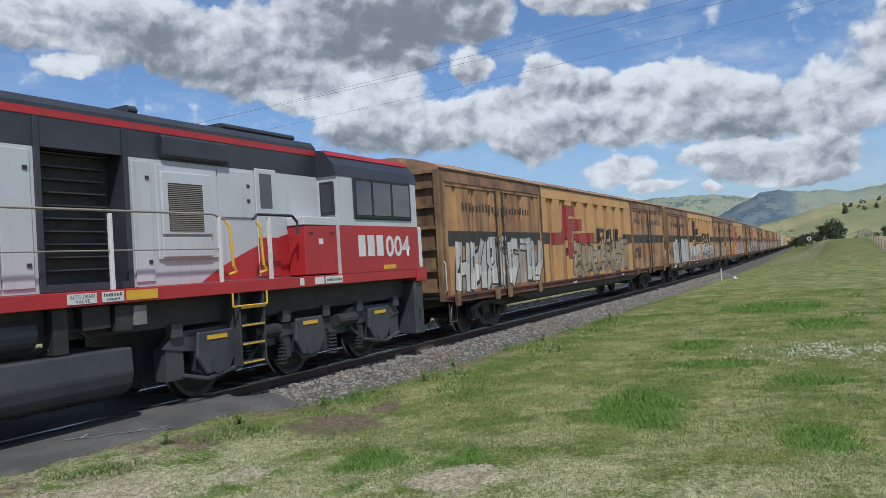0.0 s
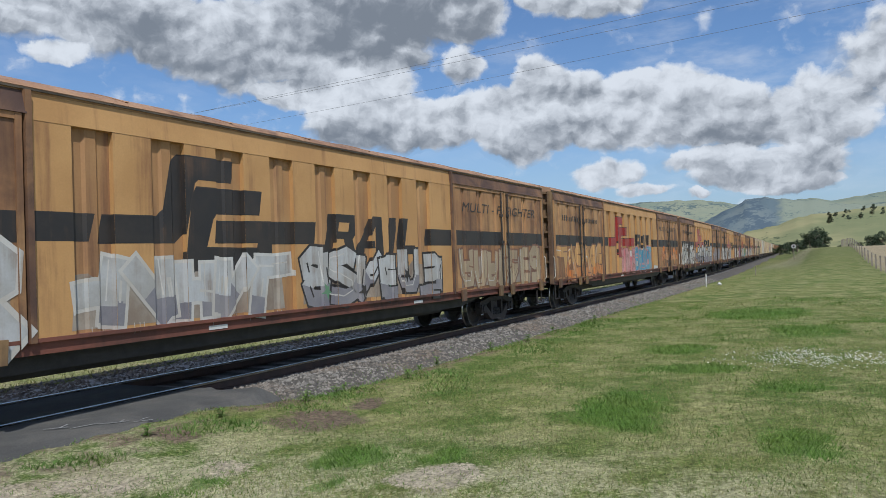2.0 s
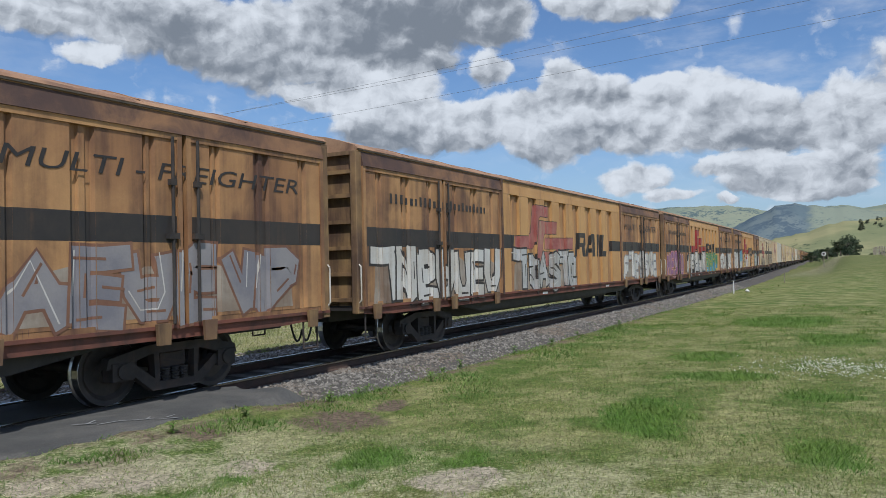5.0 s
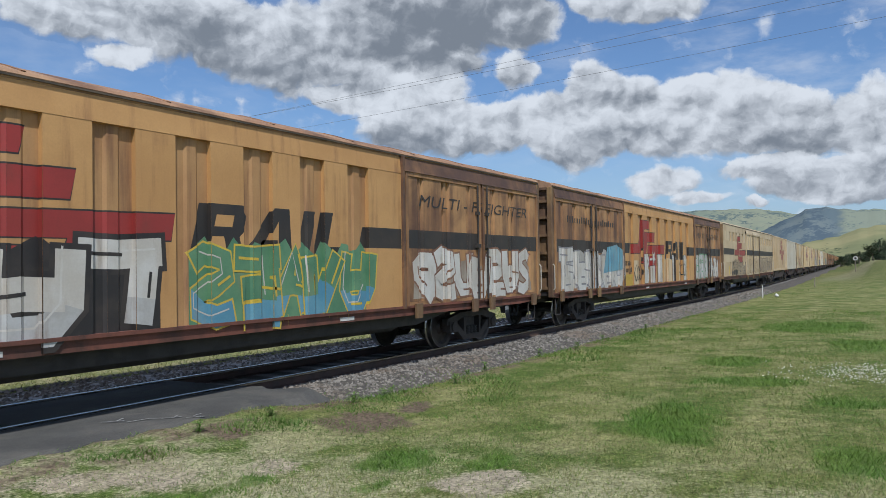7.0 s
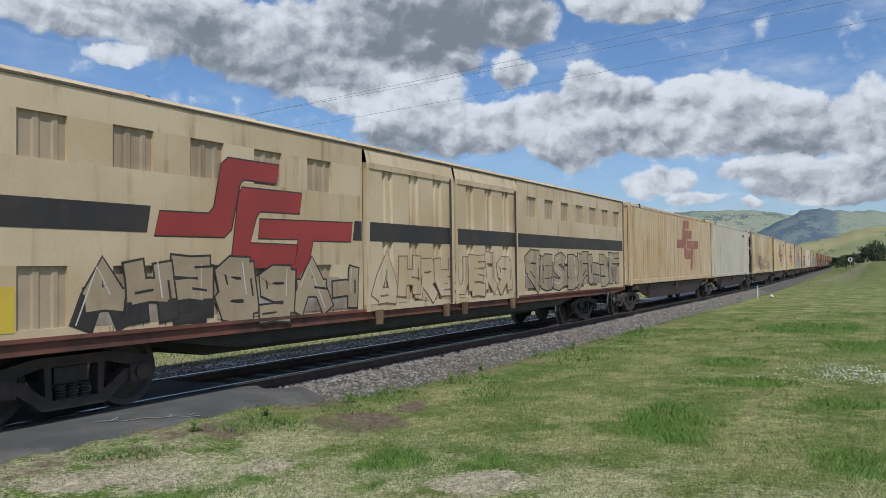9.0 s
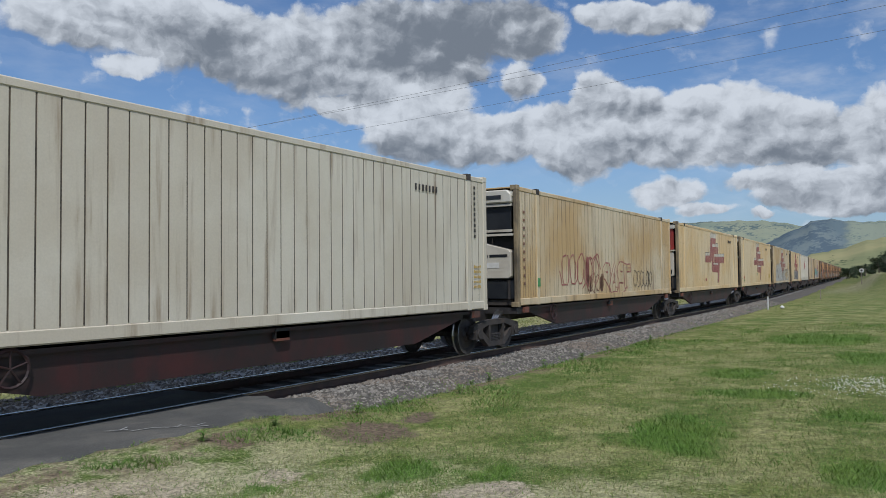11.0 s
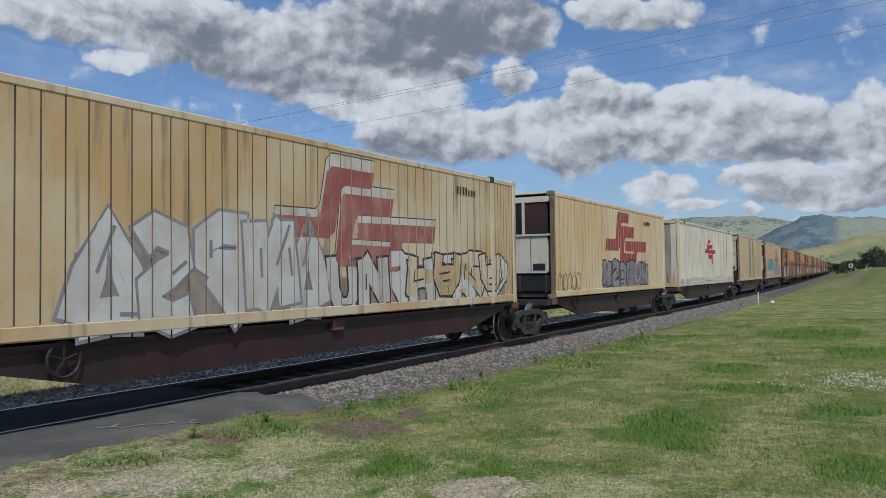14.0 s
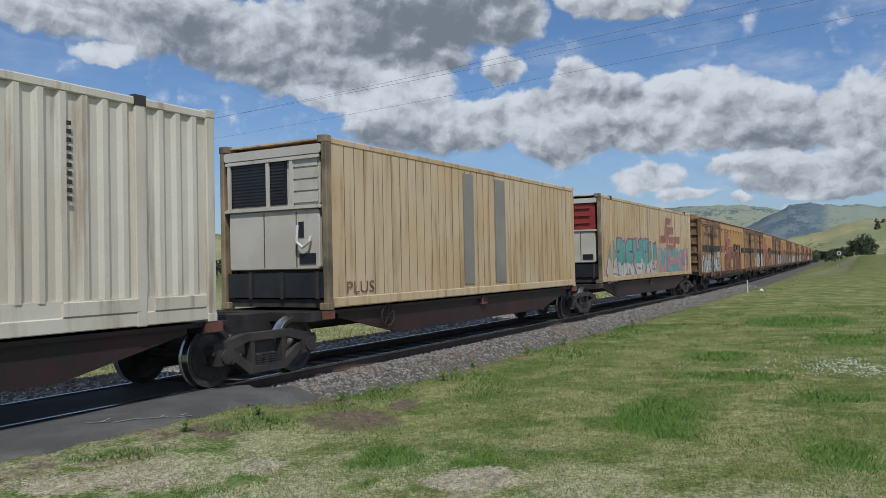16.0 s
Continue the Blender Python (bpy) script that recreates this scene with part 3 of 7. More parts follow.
    link(n, cm.outputs[0], b.inputs["Base Color"])
    b.inputs["Roughness"].default_value = 0.95
    b.inputs["Specular IOR Level"].default_value = 0.15
    bp = n.nodes.new("ShaderNodeBump")
    bp.inputs["Strength"].default_value, bp.inputs["Distance"].default_value = 0.8, 0.03
    link(n, fine.outputs[0], bp.inputs["Height"]), link(n, bp.outputs[0], b.inputs["Normal"])
    return m


def hill_material(name, c1, c2, wood_shade, amount, s=0.004, clear=None):
    m = bpy.data.materials.new(name)
    m.use_nodes = True
    n = m.node_tree
    b = n.nodes["Principled BSDF"]
    co = n.nodes.new("ShaderNodeTexCoord").outputs["Object"]
    a, t, f = noisen(n, co, s, 5.0, 0.6), noisen(n, co, s * 2.5, 8.0, 0.7), noisen(n, co, s * 22, 4.0, 0.7)
    col = mixn(n, ramp(n, a.outputs[0], 0.4, 0.6), c1, c2)
    fac = mathn(n, "ADD", t.outputs[0], mathn(n, "MULTIPLY", mathn(n, "SUBTRACT", f.outputs[0], 0.5), 0.5))
    col = mixn(n, ramp(n, fac, 0.68 - amount * 0.3, 0.74 - amount * 0.3), col, wood_shade)
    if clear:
        # cloud shade is put into the dark colours; sunlit pasture starts past this azimuth
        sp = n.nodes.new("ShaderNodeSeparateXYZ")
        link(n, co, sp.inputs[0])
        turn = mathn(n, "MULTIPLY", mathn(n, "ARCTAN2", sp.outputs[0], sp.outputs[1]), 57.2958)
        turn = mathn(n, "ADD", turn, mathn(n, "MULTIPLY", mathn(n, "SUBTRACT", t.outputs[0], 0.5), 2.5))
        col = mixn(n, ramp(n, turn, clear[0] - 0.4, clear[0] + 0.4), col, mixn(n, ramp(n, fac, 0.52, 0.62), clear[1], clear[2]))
    link(n, col, b.inputs["Base Color"])
    b.inputs["Roughness"].default_value = 1.0
    b.inputs["Specular IOR Level"].default_value = 0.0
    return m


def polar_mesh(name, azimuths, radii, height):
    v, f, na = [], [], len(azimuths)
    for r in radii:
        for a in azimuths:
            x, y = r * math.sin(radians(a)), r * math.cos(radians(a))
            v.append((x, y, height(x, y, a, r)))
    for i in range(len(radii) - 1):
        for j in range(na - 1):
            k = i * na + j
            f.append((k, k + 1, k + na + 1, k + na))
    me = bpy.data.meshes.new(name)
    me.from_pydata(v, [], f)
    for p in me.polygons:
        p.use_smooth = True
    return me


def build_ground():
    az = [-180 + 3 * i for i in range(65)] + [15 + 0.5 * i for i in range(170)] + [100 + 4 * i for i in range(21)]
    radii = [0.0] + [0.6 * 1.045 ** i for i in range(205)]
    radii = [r for r in radii if r < 4400] + [4600]
    me = polar_mesh("ground", az, radii, lambda x, y, a, r: ground_z(x, y))
    me.materials.append(ground_material())
    tagged(new("ground", me), "mown green grass verge with drier patches and bare soil", "grass", kind="structure")


def hill(name, az0, az1, r, width, crest, material, label):
    """A ridge whose crest stands at the elevations crest, (azimuth, degrees), as seen from the road."""
    def height(x, y, a, rr):
        e = np.interp(a, [c[0] for c in crest], [c[1] for c in crest])
        e += 0.12 * noise.noise((a * 0.9, 3.1, 0.0)) + 0.07 * noise.noise((a * 3.1, 7.7, 0.0)) + 0.035 * noise.noise((a * 9.0, 1.7, 0.0))
        k = math.exp(-((rr - r) / width) ** 2)
        lump = noise.noise((x * 0.005, y * 0.005, 5.0)) * 0.35 * (1 - k)
        return max(-6.0, r * math.tan(radians(max(0.0, e))) * (k + lump * k) - 4.0)
    n = int((az1 - az0) / 0.25)
    me = polar_mesh(name, [az0 + (az1 - az0) * i / n for i in range(n + 1)], [r + width * k / 9 for k in range(-20, 21)], height)
    me.materials.append(material)
    tagged(new(name, me), label, "hill", kind="structure")


def build_hills():
    # distance haze is put into the blue-grey colours of the two farther ridges
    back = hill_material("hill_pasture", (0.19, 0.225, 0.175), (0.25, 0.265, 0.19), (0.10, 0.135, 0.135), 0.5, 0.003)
    # dark flank: a cloud's shade put into the colour
    wood_shade = hill_material("hill_forest", (0.115, 0.15, 0.165), (0.16, 0.19, 0.19), (0.09, 0.12, 0.145), 0.62, 0.005, (86.1, (0.22, 0.245, 0.19), (0.13, 0.165, 0.15)))
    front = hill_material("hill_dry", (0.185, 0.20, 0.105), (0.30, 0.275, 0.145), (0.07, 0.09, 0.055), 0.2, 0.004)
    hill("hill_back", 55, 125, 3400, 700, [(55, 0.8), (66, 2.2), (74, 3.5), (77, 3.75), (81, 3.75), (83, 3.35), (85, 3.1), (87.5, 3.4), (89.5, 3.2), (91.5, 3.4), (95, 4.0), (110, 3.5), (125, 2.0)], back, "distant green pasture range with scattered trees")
    hill("hill_forest", 79, 96, 2700, 420, [(79, 0.3), (81.3, 2.27), (83.0, 3.05), (84.1, 3.6), (85.1, 3.75), (86.5, 3.5), (87.5, 3.35), (89, 3.15), (92, 2.6), (96, 0.5)], wood_shade, "hill before the range, cloud shade put into its dark flank")
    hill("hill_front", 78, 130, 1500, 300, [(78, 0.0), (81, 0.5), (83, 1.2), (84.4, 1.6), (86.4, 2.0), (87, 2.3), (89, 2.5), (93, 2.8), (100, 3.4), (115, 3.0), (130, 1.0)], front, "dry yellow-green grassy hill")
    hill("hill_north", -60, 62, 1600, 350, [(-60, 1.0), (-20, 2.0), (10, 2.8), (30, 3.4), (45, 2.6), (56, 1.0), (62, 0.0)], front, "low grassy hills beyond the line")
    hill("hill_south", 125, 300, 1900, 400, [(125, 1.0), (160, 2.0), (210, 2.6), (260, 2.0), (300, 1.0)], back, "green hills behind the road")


def along(section, x0, x1, step):
    """A strip with the given (offset, height) section along the track."""
    v, f, n = [], [], len(section)
    xs = [x0 + (x1 - x0) * i / max(1, round((x1 - x0) / step)) for i in range(max(1, round((x1 - x0) / step)) + 1)]
    for x in xs:
        m = on_track(x)
        v += [tuple(m @ Vector((0, o, z))) for o, z in section]
    for i in range(len(xs) - 1):
        for j in range(n - 1):
            k = i * n + j
            f.append((k, k + n, k + n + 1, k + 1))
    return v, f


def build_track():
    b = Build()
    b.add(*along([(-2.9, -0.62), (-2.5, -0.38), (-1.75, -0.20), (-1.35, -0.165), (1.35, -0.165), (2.1, -0.2), (3.0, -0.42), (3.5, -0.62)], -60, 520, 4))
    bed = part("ballast_bed", b, "ballast", None)
    fs = Build().add(*along([(0.9, -0.158), (1.4, -0.158), (2.5, -0.16), (3.0, -0.20), (3.3, -0.30)], -60, 260, 4))
    part("far_shoulder", fs, "ballast_sunlit", bed)
    tagged(bed, "grey crushed-stone ballast bed under the track", "ballast", kind="structure")
    head = [(-0.036, -0.03), (-0.036, -0.006), (-0.03, 0.0), (0.03, 0.0), (0.036, -0.006), (0.036, -0.03)]
    web = [(0.036, -0.03), (0.009, -0.045), (0.009, -0.135), (0.07, -0.155), (0.07, -0.165), (-0.07, -0.165), (-0.07, -0.155), (-0.009, -0.135), (-0.009, -0.045), (-0.036, -0.03)]
    for side in (-0.7525, 0.7525):
        rail = thing("rail", "worn steel rail with polished running surface and rusty web", "rail", "rails of the track", "structure")
        part("rail_head", Build().add(*along([(o + side, z) for o, z in head], -60, 520, 4)), "rail_top", rail)
        part("rail_web", Build().add(*along([(o + side, z) for o, z in web], -60, 520, 4)), "rail_web", rail)
    sl = Build().box(-0.12, 0.12, -1.25, 1.25, -0.3, -0.16, 0.02).mesh("sleeper")
    sl.materials.append(M["sleeper"])
    for i in range(150):
        x = 9.4 + 0.61 * i
        o = new("sleeper", sl)
        o.matrix_basis = on_track(x)
        o.parent = bed
    # asphalt of the level crossing
    r = random.Random(4)
    edge = [(8.9 + r.uniform(-0.25, 0.25), TRACK_Y - 0.83 - 0.16 * i) for i in range(8)]
    near = [(x, TRACK_Y - 2.1 - 0.22 * r.random()) for x in (8.4, 7.9, 7.3, 6.6, 6.0, 5.2, 4.3, 3.2, 1.5, -1, -5, -12)]
    ring = [(-12, TRACK_Y - 0.83)] + edge + near
    v = [(x, y, -0.012 - 0.03 * max(0, TRACK_Y - 1.4 - y)) for x, y in ring] + [(x, y, -0.3) for x, y in ring]
    n = len(ring)
    for i in range(1, n):
        out = 0.3 + 0.25 * r.random()
        x, y = ring[i]
        k = n + i
        v[k] = (x + (out if i <= 8 else 0.0), y - (out if i > 8 else 0.0), -0.26)
    c = Build().add(v, [tuple(range(n))] + [(i, (i + 1) % n, n + (i + 1) % n, n + i) for i in range(n)])
    c.box(-12, 8.7, TRACK_Y - 0.68, TRACK_Y + 0.68, -0.3, -0.02)
    cross = part("level_crossing", c, "asphalt", None)
    tagged(cross, "worn grey asphalt of a level crossing beside the rail", "road", kind="structure")
    ch = Build()
    for x, y, w, tilt in ((5.85, 8.22, 0.26, -0.7), (6.0, 8.12, 0.2, 0.5), (6.02, 7.98, 0.3, -0.2), (6.3, 7.92, 0.2, -0.9), (6.38, 7.8, 0.24, -0.5), (6.5, 7.72, 0.18, 0.6), (6.58, 7.6, 0.22, -0.6), (6.72, 7.62, 0.16, 0.2)):
        c_, s_ = math.cos(tilt), math.sin(tilt)
        z = -0.008 - 0.03 * max(0, TRACK_Y - 1.4 - y)
        ch.add([(x + c_ * a - s_ * q, y + s_ * a + c_ * q, z + 0.004) for a, q in ((0, 0), (w, 0), (w, 0.025), (0, 0.025))], [(0, 1, 2, 3)])
    tagged(part("chalk_mark", ch, "chalk", None), "faint white spray marks on the asphalt", "marking", kind="structure")


def stone_shape(r, s):
    p = [(1, 0, 0), (-1, 0, 0), (0, 1, 0), (0, -1, 0), (0, 0, 1), (0, 0, -1)]
    t = r.uniform(0, 6.3)
    c, q = math.cos(t), math.sin(t)
    v = []
    for x, y, z in p:
        k = s * r.uniform(0.65, 1.2)
        x, y, z = x + r.uniform(-.35, .35), y + r.uniform(-.35, .35), z + r.uniform(-.3, .3)
        v.append(((c * x - q * y) * k, (q * x + c * y) * k, z * k * 0.75))
    return v, [(0, 2, 4), (2, 1, 4), (1, 3, 4), (3, 0, 4), (2, 0, 5), (1, 2, 5), (3, 1, 5), (0, 3, 5)]


def stone_material():
    m = bpy.data.materials.new("stone")
    m.use_nodes = True
    n = m.node_tree
    b = n.nodes["Principled BSDF"]
    g = n.nodes.new("ShaderNodeNewGeometry")
    co = n.nodes.new("ShaderNodeTexCoord").outputs["Object"]
    a = noisen(n, co, 0.8, 4.0)
    col = mixn(n, g.outputs["Random Per Island"], (0.075, 0.068, 0.059), (0.28, 0.255, 0.22))
    col = mixn(n, mathn(n, "MULTIPLY", ramp(n, a.outputs[0], 0.45, 0.7), 0.5), col, (0.17, 0.12, 0.08))
    link(n, col, b.inputs["Base Color"])
    b.inputs["Roughness"].default_value = 0.9
    return m


def build_stones():
    r = random.Random(7)
    b = Build()
    for i in range(20000):
        near = r.random() < 0.58
        x = (7.5 if near else 3.0) * math.exp(r.random() * math.log(8.0 if near else 14.0))
        o = -r.uniform(0.86, 2.75) if near else r.uniform(0.86, 3.4)
        if near and x < 8.7 + r.uniform(-.5, .5):
            continue
        z = float(np.interp(o, [-2.9, -2.5, -1.75, -1.35, 1.35, 2.1, 3.0, 3.5], [-.62, -.4, -.2, -.165, -.165, -.2, -.42, -.62]))
        if not near:
            o = 0.86 + (o - 0.86) * 0.9
            z = float(np.interp(o, [0.86, 1.4, 2.5, 3.0, 3.3], [-.165, -.158, -.16, -.2, -.26]))
        if near and o < -2.3 and r.random() < 0.6:
            continue
        v, f = stone_shape(r, r.uniform(0.022, 0.042) * (1 + x / 60))
        p = on_track(x, o, max(z, ground_z(x, track_mid(x) + o)))
        b.add([tuple(p @ Vector(q)) for q in v], f)
    me = bpy.data.meshes.new("ballast_stones")
    me.from_pydata(b.v, [], b.f)
    me.materials.append(stone_material())
    tagged(new("ballast_stones", me), "loose grey crushed stones along the rails", "ballast", kind="stuff")


def blades(name, count, seed, material, label, keep, size, span=(24, 98), reach=(3.4, 32.0)):
    """Grass or weeds: upright leaning blades strewn over the verge."""
    r = random.Random(seed)
    v, f = [], []
    for i in range(count):
        a, d = radians(r.uniform(*span)), reach[0] * math.exp(r.random() * math.log(reach[1] / reach[0]))
        x, y = d * math.sin(a), d * math.cos(a)
        k = keep(x, y, r)
        if not k:
            continue
        z = ground_z(x, y)
        off = track_mid(x) - y
        if off < 2.9 and x > 8.5:
            z = max(z, float(np.interp(-off, [-2.9, -2.5, -1.75, -1.35], [-.62, -.38, -.2, -.165])))
        h, w = size * k * r.uniform(0.4, 1.5) * (1 + d / 60), 0.0036 * (0.6 + d / 10) * (1 + 0.5 * (k > 1.4))
        t, l = r.uniform(0, 6.283), r.uniform(0.5, 1.6) * h
        t2 = r.uniform(0, 6.283)
        n = len(v)
        v += [(x - w * math.cos(t), y - w * math.sin(t), z - 0.01), (x + w * math.cos(t), y + w * math.sin(t), z - 0.01),
              (x + l * math.cos(t2), y + l * math.sin(t2), z + h)]
        f.append((n, n + 1, n + 2))
    me = bpy.data.meshes.new(name)
    me.from_pydata(v, [], f)
    me.materials.append(M[material])
    return tagged(new(name, me), label, "grass", kind="stuff")


def lush(x, y):
    wild = noise.noise((x * 0.55, y * 0.75, 2.0)) + 0.5 * noise.noise((x * 1.7, y * 1.7, 9.0))
    return wild * (0.35 + 0.5 * smooth(10, 22, math.hypot(x, y))) - 0.12 * smooth(9, 5, x) + 0.6 * max(0.0, patchy(x, y, LUSH) + 0.25 * noise.noise((x * 5.0, y * 5.0, 3.0)))


def verge(x, y, r):
    """How high grass stands at a place; 0 where there is none."""
    d = track_mid(x) - y
    if d < 2.5 + 0.5 * noise.noise((x, y, 0)):
        return 0
    if x < 13 and patchy(x, y, SOIL) + r.uniform(-.4, .4) > 0.35:
        return 0
    if x < 9 and patchy(x, y, BARE) + r.uniform(-.4, .4) > 0.3:
        return 0 if r.random() < 0.8 else 0.7
    p = lush(x, y)
    if d < 4.0:
        return 1.0 if p > 0.1 and r.random() < 0.8 else 0 if r.random() < 0.75 else 0.7
    return 1.2 if p > 0.34 else 0.75 if p > -0.15 or r.random() < 0.55 else 0


def build_grass():
    blades("grass_blades", 430000, 11, "blade_green", "short mown green grass with taller tufts", lambda x, y, r: verge(x, y, r) * (1 if lush(x, y) > 0.25 or r.random() < 0.25 else 0), 0.032)
    blades("dry_grass_blades", 300000, 12, "blade_dry", "dry pale blades among the mown grass", lambda x, y, r: min(1, verge(x, y, r)) * (0.8 if lush(x, y) < 0.28 else 0), 0.030)

    def weedy(x, y, r):
        d = track_mid(x) - y
        n = noise.noise((x * 0.9, y * 0.9, 4.0))
        if not 1.7 < d < 4.8 or x < 4:
            return 0
        p = patchy(x, y, WEEDY)
        if p + r.uniform(-.5, .5) > 0.33:
            return 0.8 + 0.8 * p
        return 0.9 + max(0, n) if n > 0.18 and x > 7 and r.random() < 0.35 else 0
    blades("weeds", 190000, 13, "weed", "low green weeds along the ballast's edge", weedy, 0.027, (30, 86), (6.0, 60.0))
    blades("far_side_grass", 90000, 14, "blade_dry", "dry pale grass beyond the far rail", lambda x, y, r: 1.3 if -12 < track_mid(x) - y < -3.0 + 0.4 * noise.noise((x, y, 3.0)) else 0, 0.045, (22, 80), (12.0, 75.0))
    # clover flowers
    r = random.Random(5)
    b = Build()
    for i in range(900):
        x, y = 13.5 + r.gauss(0, 0.5), 0.45 + r.gauss(0, 0.62)
        if noise.noise((x * 1.5, y * 1.5, 8.0)) < -0.15:
            continue
        z, s = ground_z(x, y) + r.uniform(0.05, 0.11), r.uniform(0.009, 0.016)
        v, f = stone_shape(r, s)
        b.add([(x + p[0], y + p[1], z + p[2]) for p in v], f)
    me = b.mesh("flowers")
    me.materials.append(M["petal"])
    tagged(new("flowers", me), "patch of small white clover flowers in the grass", "flowers", kind="stuff")


def weed_plant(seed, h):
    """A tall weed with a stalk and leaves."""
    r = random.Random(seed)
    root = thing("weed_plant", "tall leafy green weed growing at the ballast's edge", "weed", "weeds by the track")
    s = Build()
    s.tube((0, 0, -0.03), (0.02, 0.01, h), 0.006, 5, 0.003)
    part("stalk", s, "weed", root)
    l = Build()
    for i in range(54):
        z = h * r.uniform(0.0, 1.0)
        t, w, q = r.uniform(0, 6.28), r.uniform(0.006, 0.014), r.uniform(0.05, 0.13)
        c, k = math.cos(t), math.sin(t)
        l.add([(0.01, 0.0, z), (c * q * .5 - k * w, k * q * .5 + c * w, z + q * .35), (c * q, k * q, z + q * .2), (c * q * .5 + k * w, k * q * .5 - c * w, z + q * .35)], [(0, 1, 2, 3)])
    part("leaves", l, "weed", root)
    return root


def build_weed_plants():
    a, b = weed_plant(1, 0.17), weed_plant(2, 0.11)
    spots = [(10.1, 7.0), (12.6, 7.05), (13.0, 6.9), (8.6, 6.6), (7.3, 6.9), (9.6, 6.8), (15.5, 6.9), (17.2, 6.7), (6.2, 6.95), (19.5, 6.9), (11.2, 6.5), (23.0, 6.8)]
    for i, (x, y) in enumerate(spots):
        m = Matrix.LocRotScale((x, y, ground_z(x, y)), Euler((0, 0, i * 1.3)), (1, 1, 0.8 + 0.12 * (i % 4)))
        if i < 2:
            (a, b)[i].matrix_basis = m
        else:
            copy_thing((a, b)[i % 2], m)


def tree(seed, h, spread, material, label):
    """Trunk and limbs, and a crown of leaf clumps round the limb ends."""
    r = random.Random(seed)
    root = thing("tree", label, "tree", "trees beyond the line")
    t = Build()
    top = Vector((r.uniform(-.3, .3), r.uniform(-.3, .3), h * 0.55))
    t.tube((0, 0, -0.4), top * 0.5, h * 0.03, 7, h * 0.022)
    t.tube(top * 0.5, top, h * 0.022, 7, h * 0.012)
    ends = []
    for i in range(13):
        a = r.uniform(0, 6.283)
        s = top * r.uniform(0.4, 1.0)
        e = s + Vector((math.cos(a) * spread * r.uniform(.3, 1), math.sin(a) * spread * r.uniform(.3, 1), h * r.uniform(-0.22, 0.42)))
        t.tube(s, e, h * 0.011, 5, h * 0.004)
        ends.append(e)
    part("trunk", t, "trunk", root)
    c = Build()
    for e in ends + [top + Vector((0, 0, h * 0.25))]:
        for k in range(3):
            m = e + Vector((r.gauss(0, spread * .22), r.gauss(0, spread * .22), r.gauss(0, h * .06)))
            rad = spread * r.uniform(0.24, 0.42)
            for j in range(34):
                d = Vector((r.gauss(0, 1), r.gauss(0, 1), r.gauss(0, 0.75))).normalized() * rad * r.uniform(0.5, 1.05)
                p, s = m + d, r.uniform(0.16, 0.34) * h / 8
                u = Vector((r.gauss(0, 1), r.gauss(0, 1), r.gauss(0, 1))).normalized()
                w = u.orthogonal().normalized()
                c.add([p - u * s, p + w * s * .7, p + u * s, p - w * s * .7], [(0, 1, 2, 3)])
    part("crown", c.mesh_fast("crown"), material, root)
    return root


def mesh_fast(self, name):
    me = bpy.data.meshes.new(name)
    me.from_pydata(self.v, [], self.f)
    return me


Build.mesh_fast = mesh_fast


def build_trees():
    kinds = [tree(21, 8.5, 3.4, "leaf_dark", "dark green spreading tree beyond the bend"), tree(22, 7.5, 3.0, "leaf_dark", "dark rounded tree in a distant row"),
             tree(23, 9.0, 3.0, "leaf_grey", "tall grey-green gum tree placed to look on the slope")]
    r = random.Random(9)
    spots = []
    # azimuth, distance, size
    for az, d, s in ((88.3, 250, 0.80), (87.9, 256, 0.7), (88.7, 254, 0.66), (87.5, 262, 0.62), (87.1, 270, 0.58), (86.8, 280, 0.5), (86.4, 285, 0.52), (86.0, 290, 0.5), (85.6, 300, 0.5), (85.2, 310, 0.46), (86.2, 300, 0.55), (88.1, 270, 0.72), (88.5, 262, 0.7), (87.3, 300, 0.6), (87.7, 280, 0.66),
                     (89.6, 300, 0.3), (90.3, 320, 0.34), (90.8, 280, 0.42), (91.3, 270, 0.6), (91.7, 262, 0.7), (92.1, 260, 0.75), (92.6, 265, 0.8), (93.4, 270, 0.8),
                     (85.2, 470, 1.0), (84.8, 460, 0.9), (84.5, 480, 0.95), (84.1, 450, 0.9), (83.7, 460, 0.8), (83.2, 450, 0.8), (86.0, 560, 1.15), (86.5, 520, 1.0), (86.3, 540, 1.0), (85.6, 560, 1.0),
                     (80, 330, 0.7), (77, 300, 0.7), (73, 320, 0.8), (69, 280, 0.7), (64, 300, 0.8), (58, 260, 0.8), (52, 240, 0.7), (47, 210, 0.8), (44, 190, 0.9), (40, 150, 0.8), (36, 170, 0.9), (33, 140, 0.8), (30, 150, 0.9), (42, 230, 1.0), (38, 240, 0.9)):
        spots.append((az, d, s, ground_z(d * math.sin(radians(az)), d * math.cos(radians(az))), len(spots) % 2))
    # hung at view elevations, so that they look to stand on the dry hill
    for i in range(26):
        az = r.uniform(89.0, 93.5)
        d = r.uniform(900, 1150)
        spots.append((az, d, r.uniform(0.6, 1.1), d * math.tan(radians(r.uniform(1.7, 2.3) + 0.12 * (az - 89))) - 1, 2))
    done = set()
    for i, (az, d, s, z, k) in enumerate(spots):
        m = Matrix.LocRotScale((d * math.sin(radians(az)), d * math.cos(radians(az)), z), Euler((0, 0, i * 2.1)), (s * r.uniform(.9, 1.2), s * r.uniform(.9, 1.2), s))
        if k not in done:
            kinds[k].matrix_basis = m
            done.add(k)
        else:
            copy_thing(kinds[k], m)


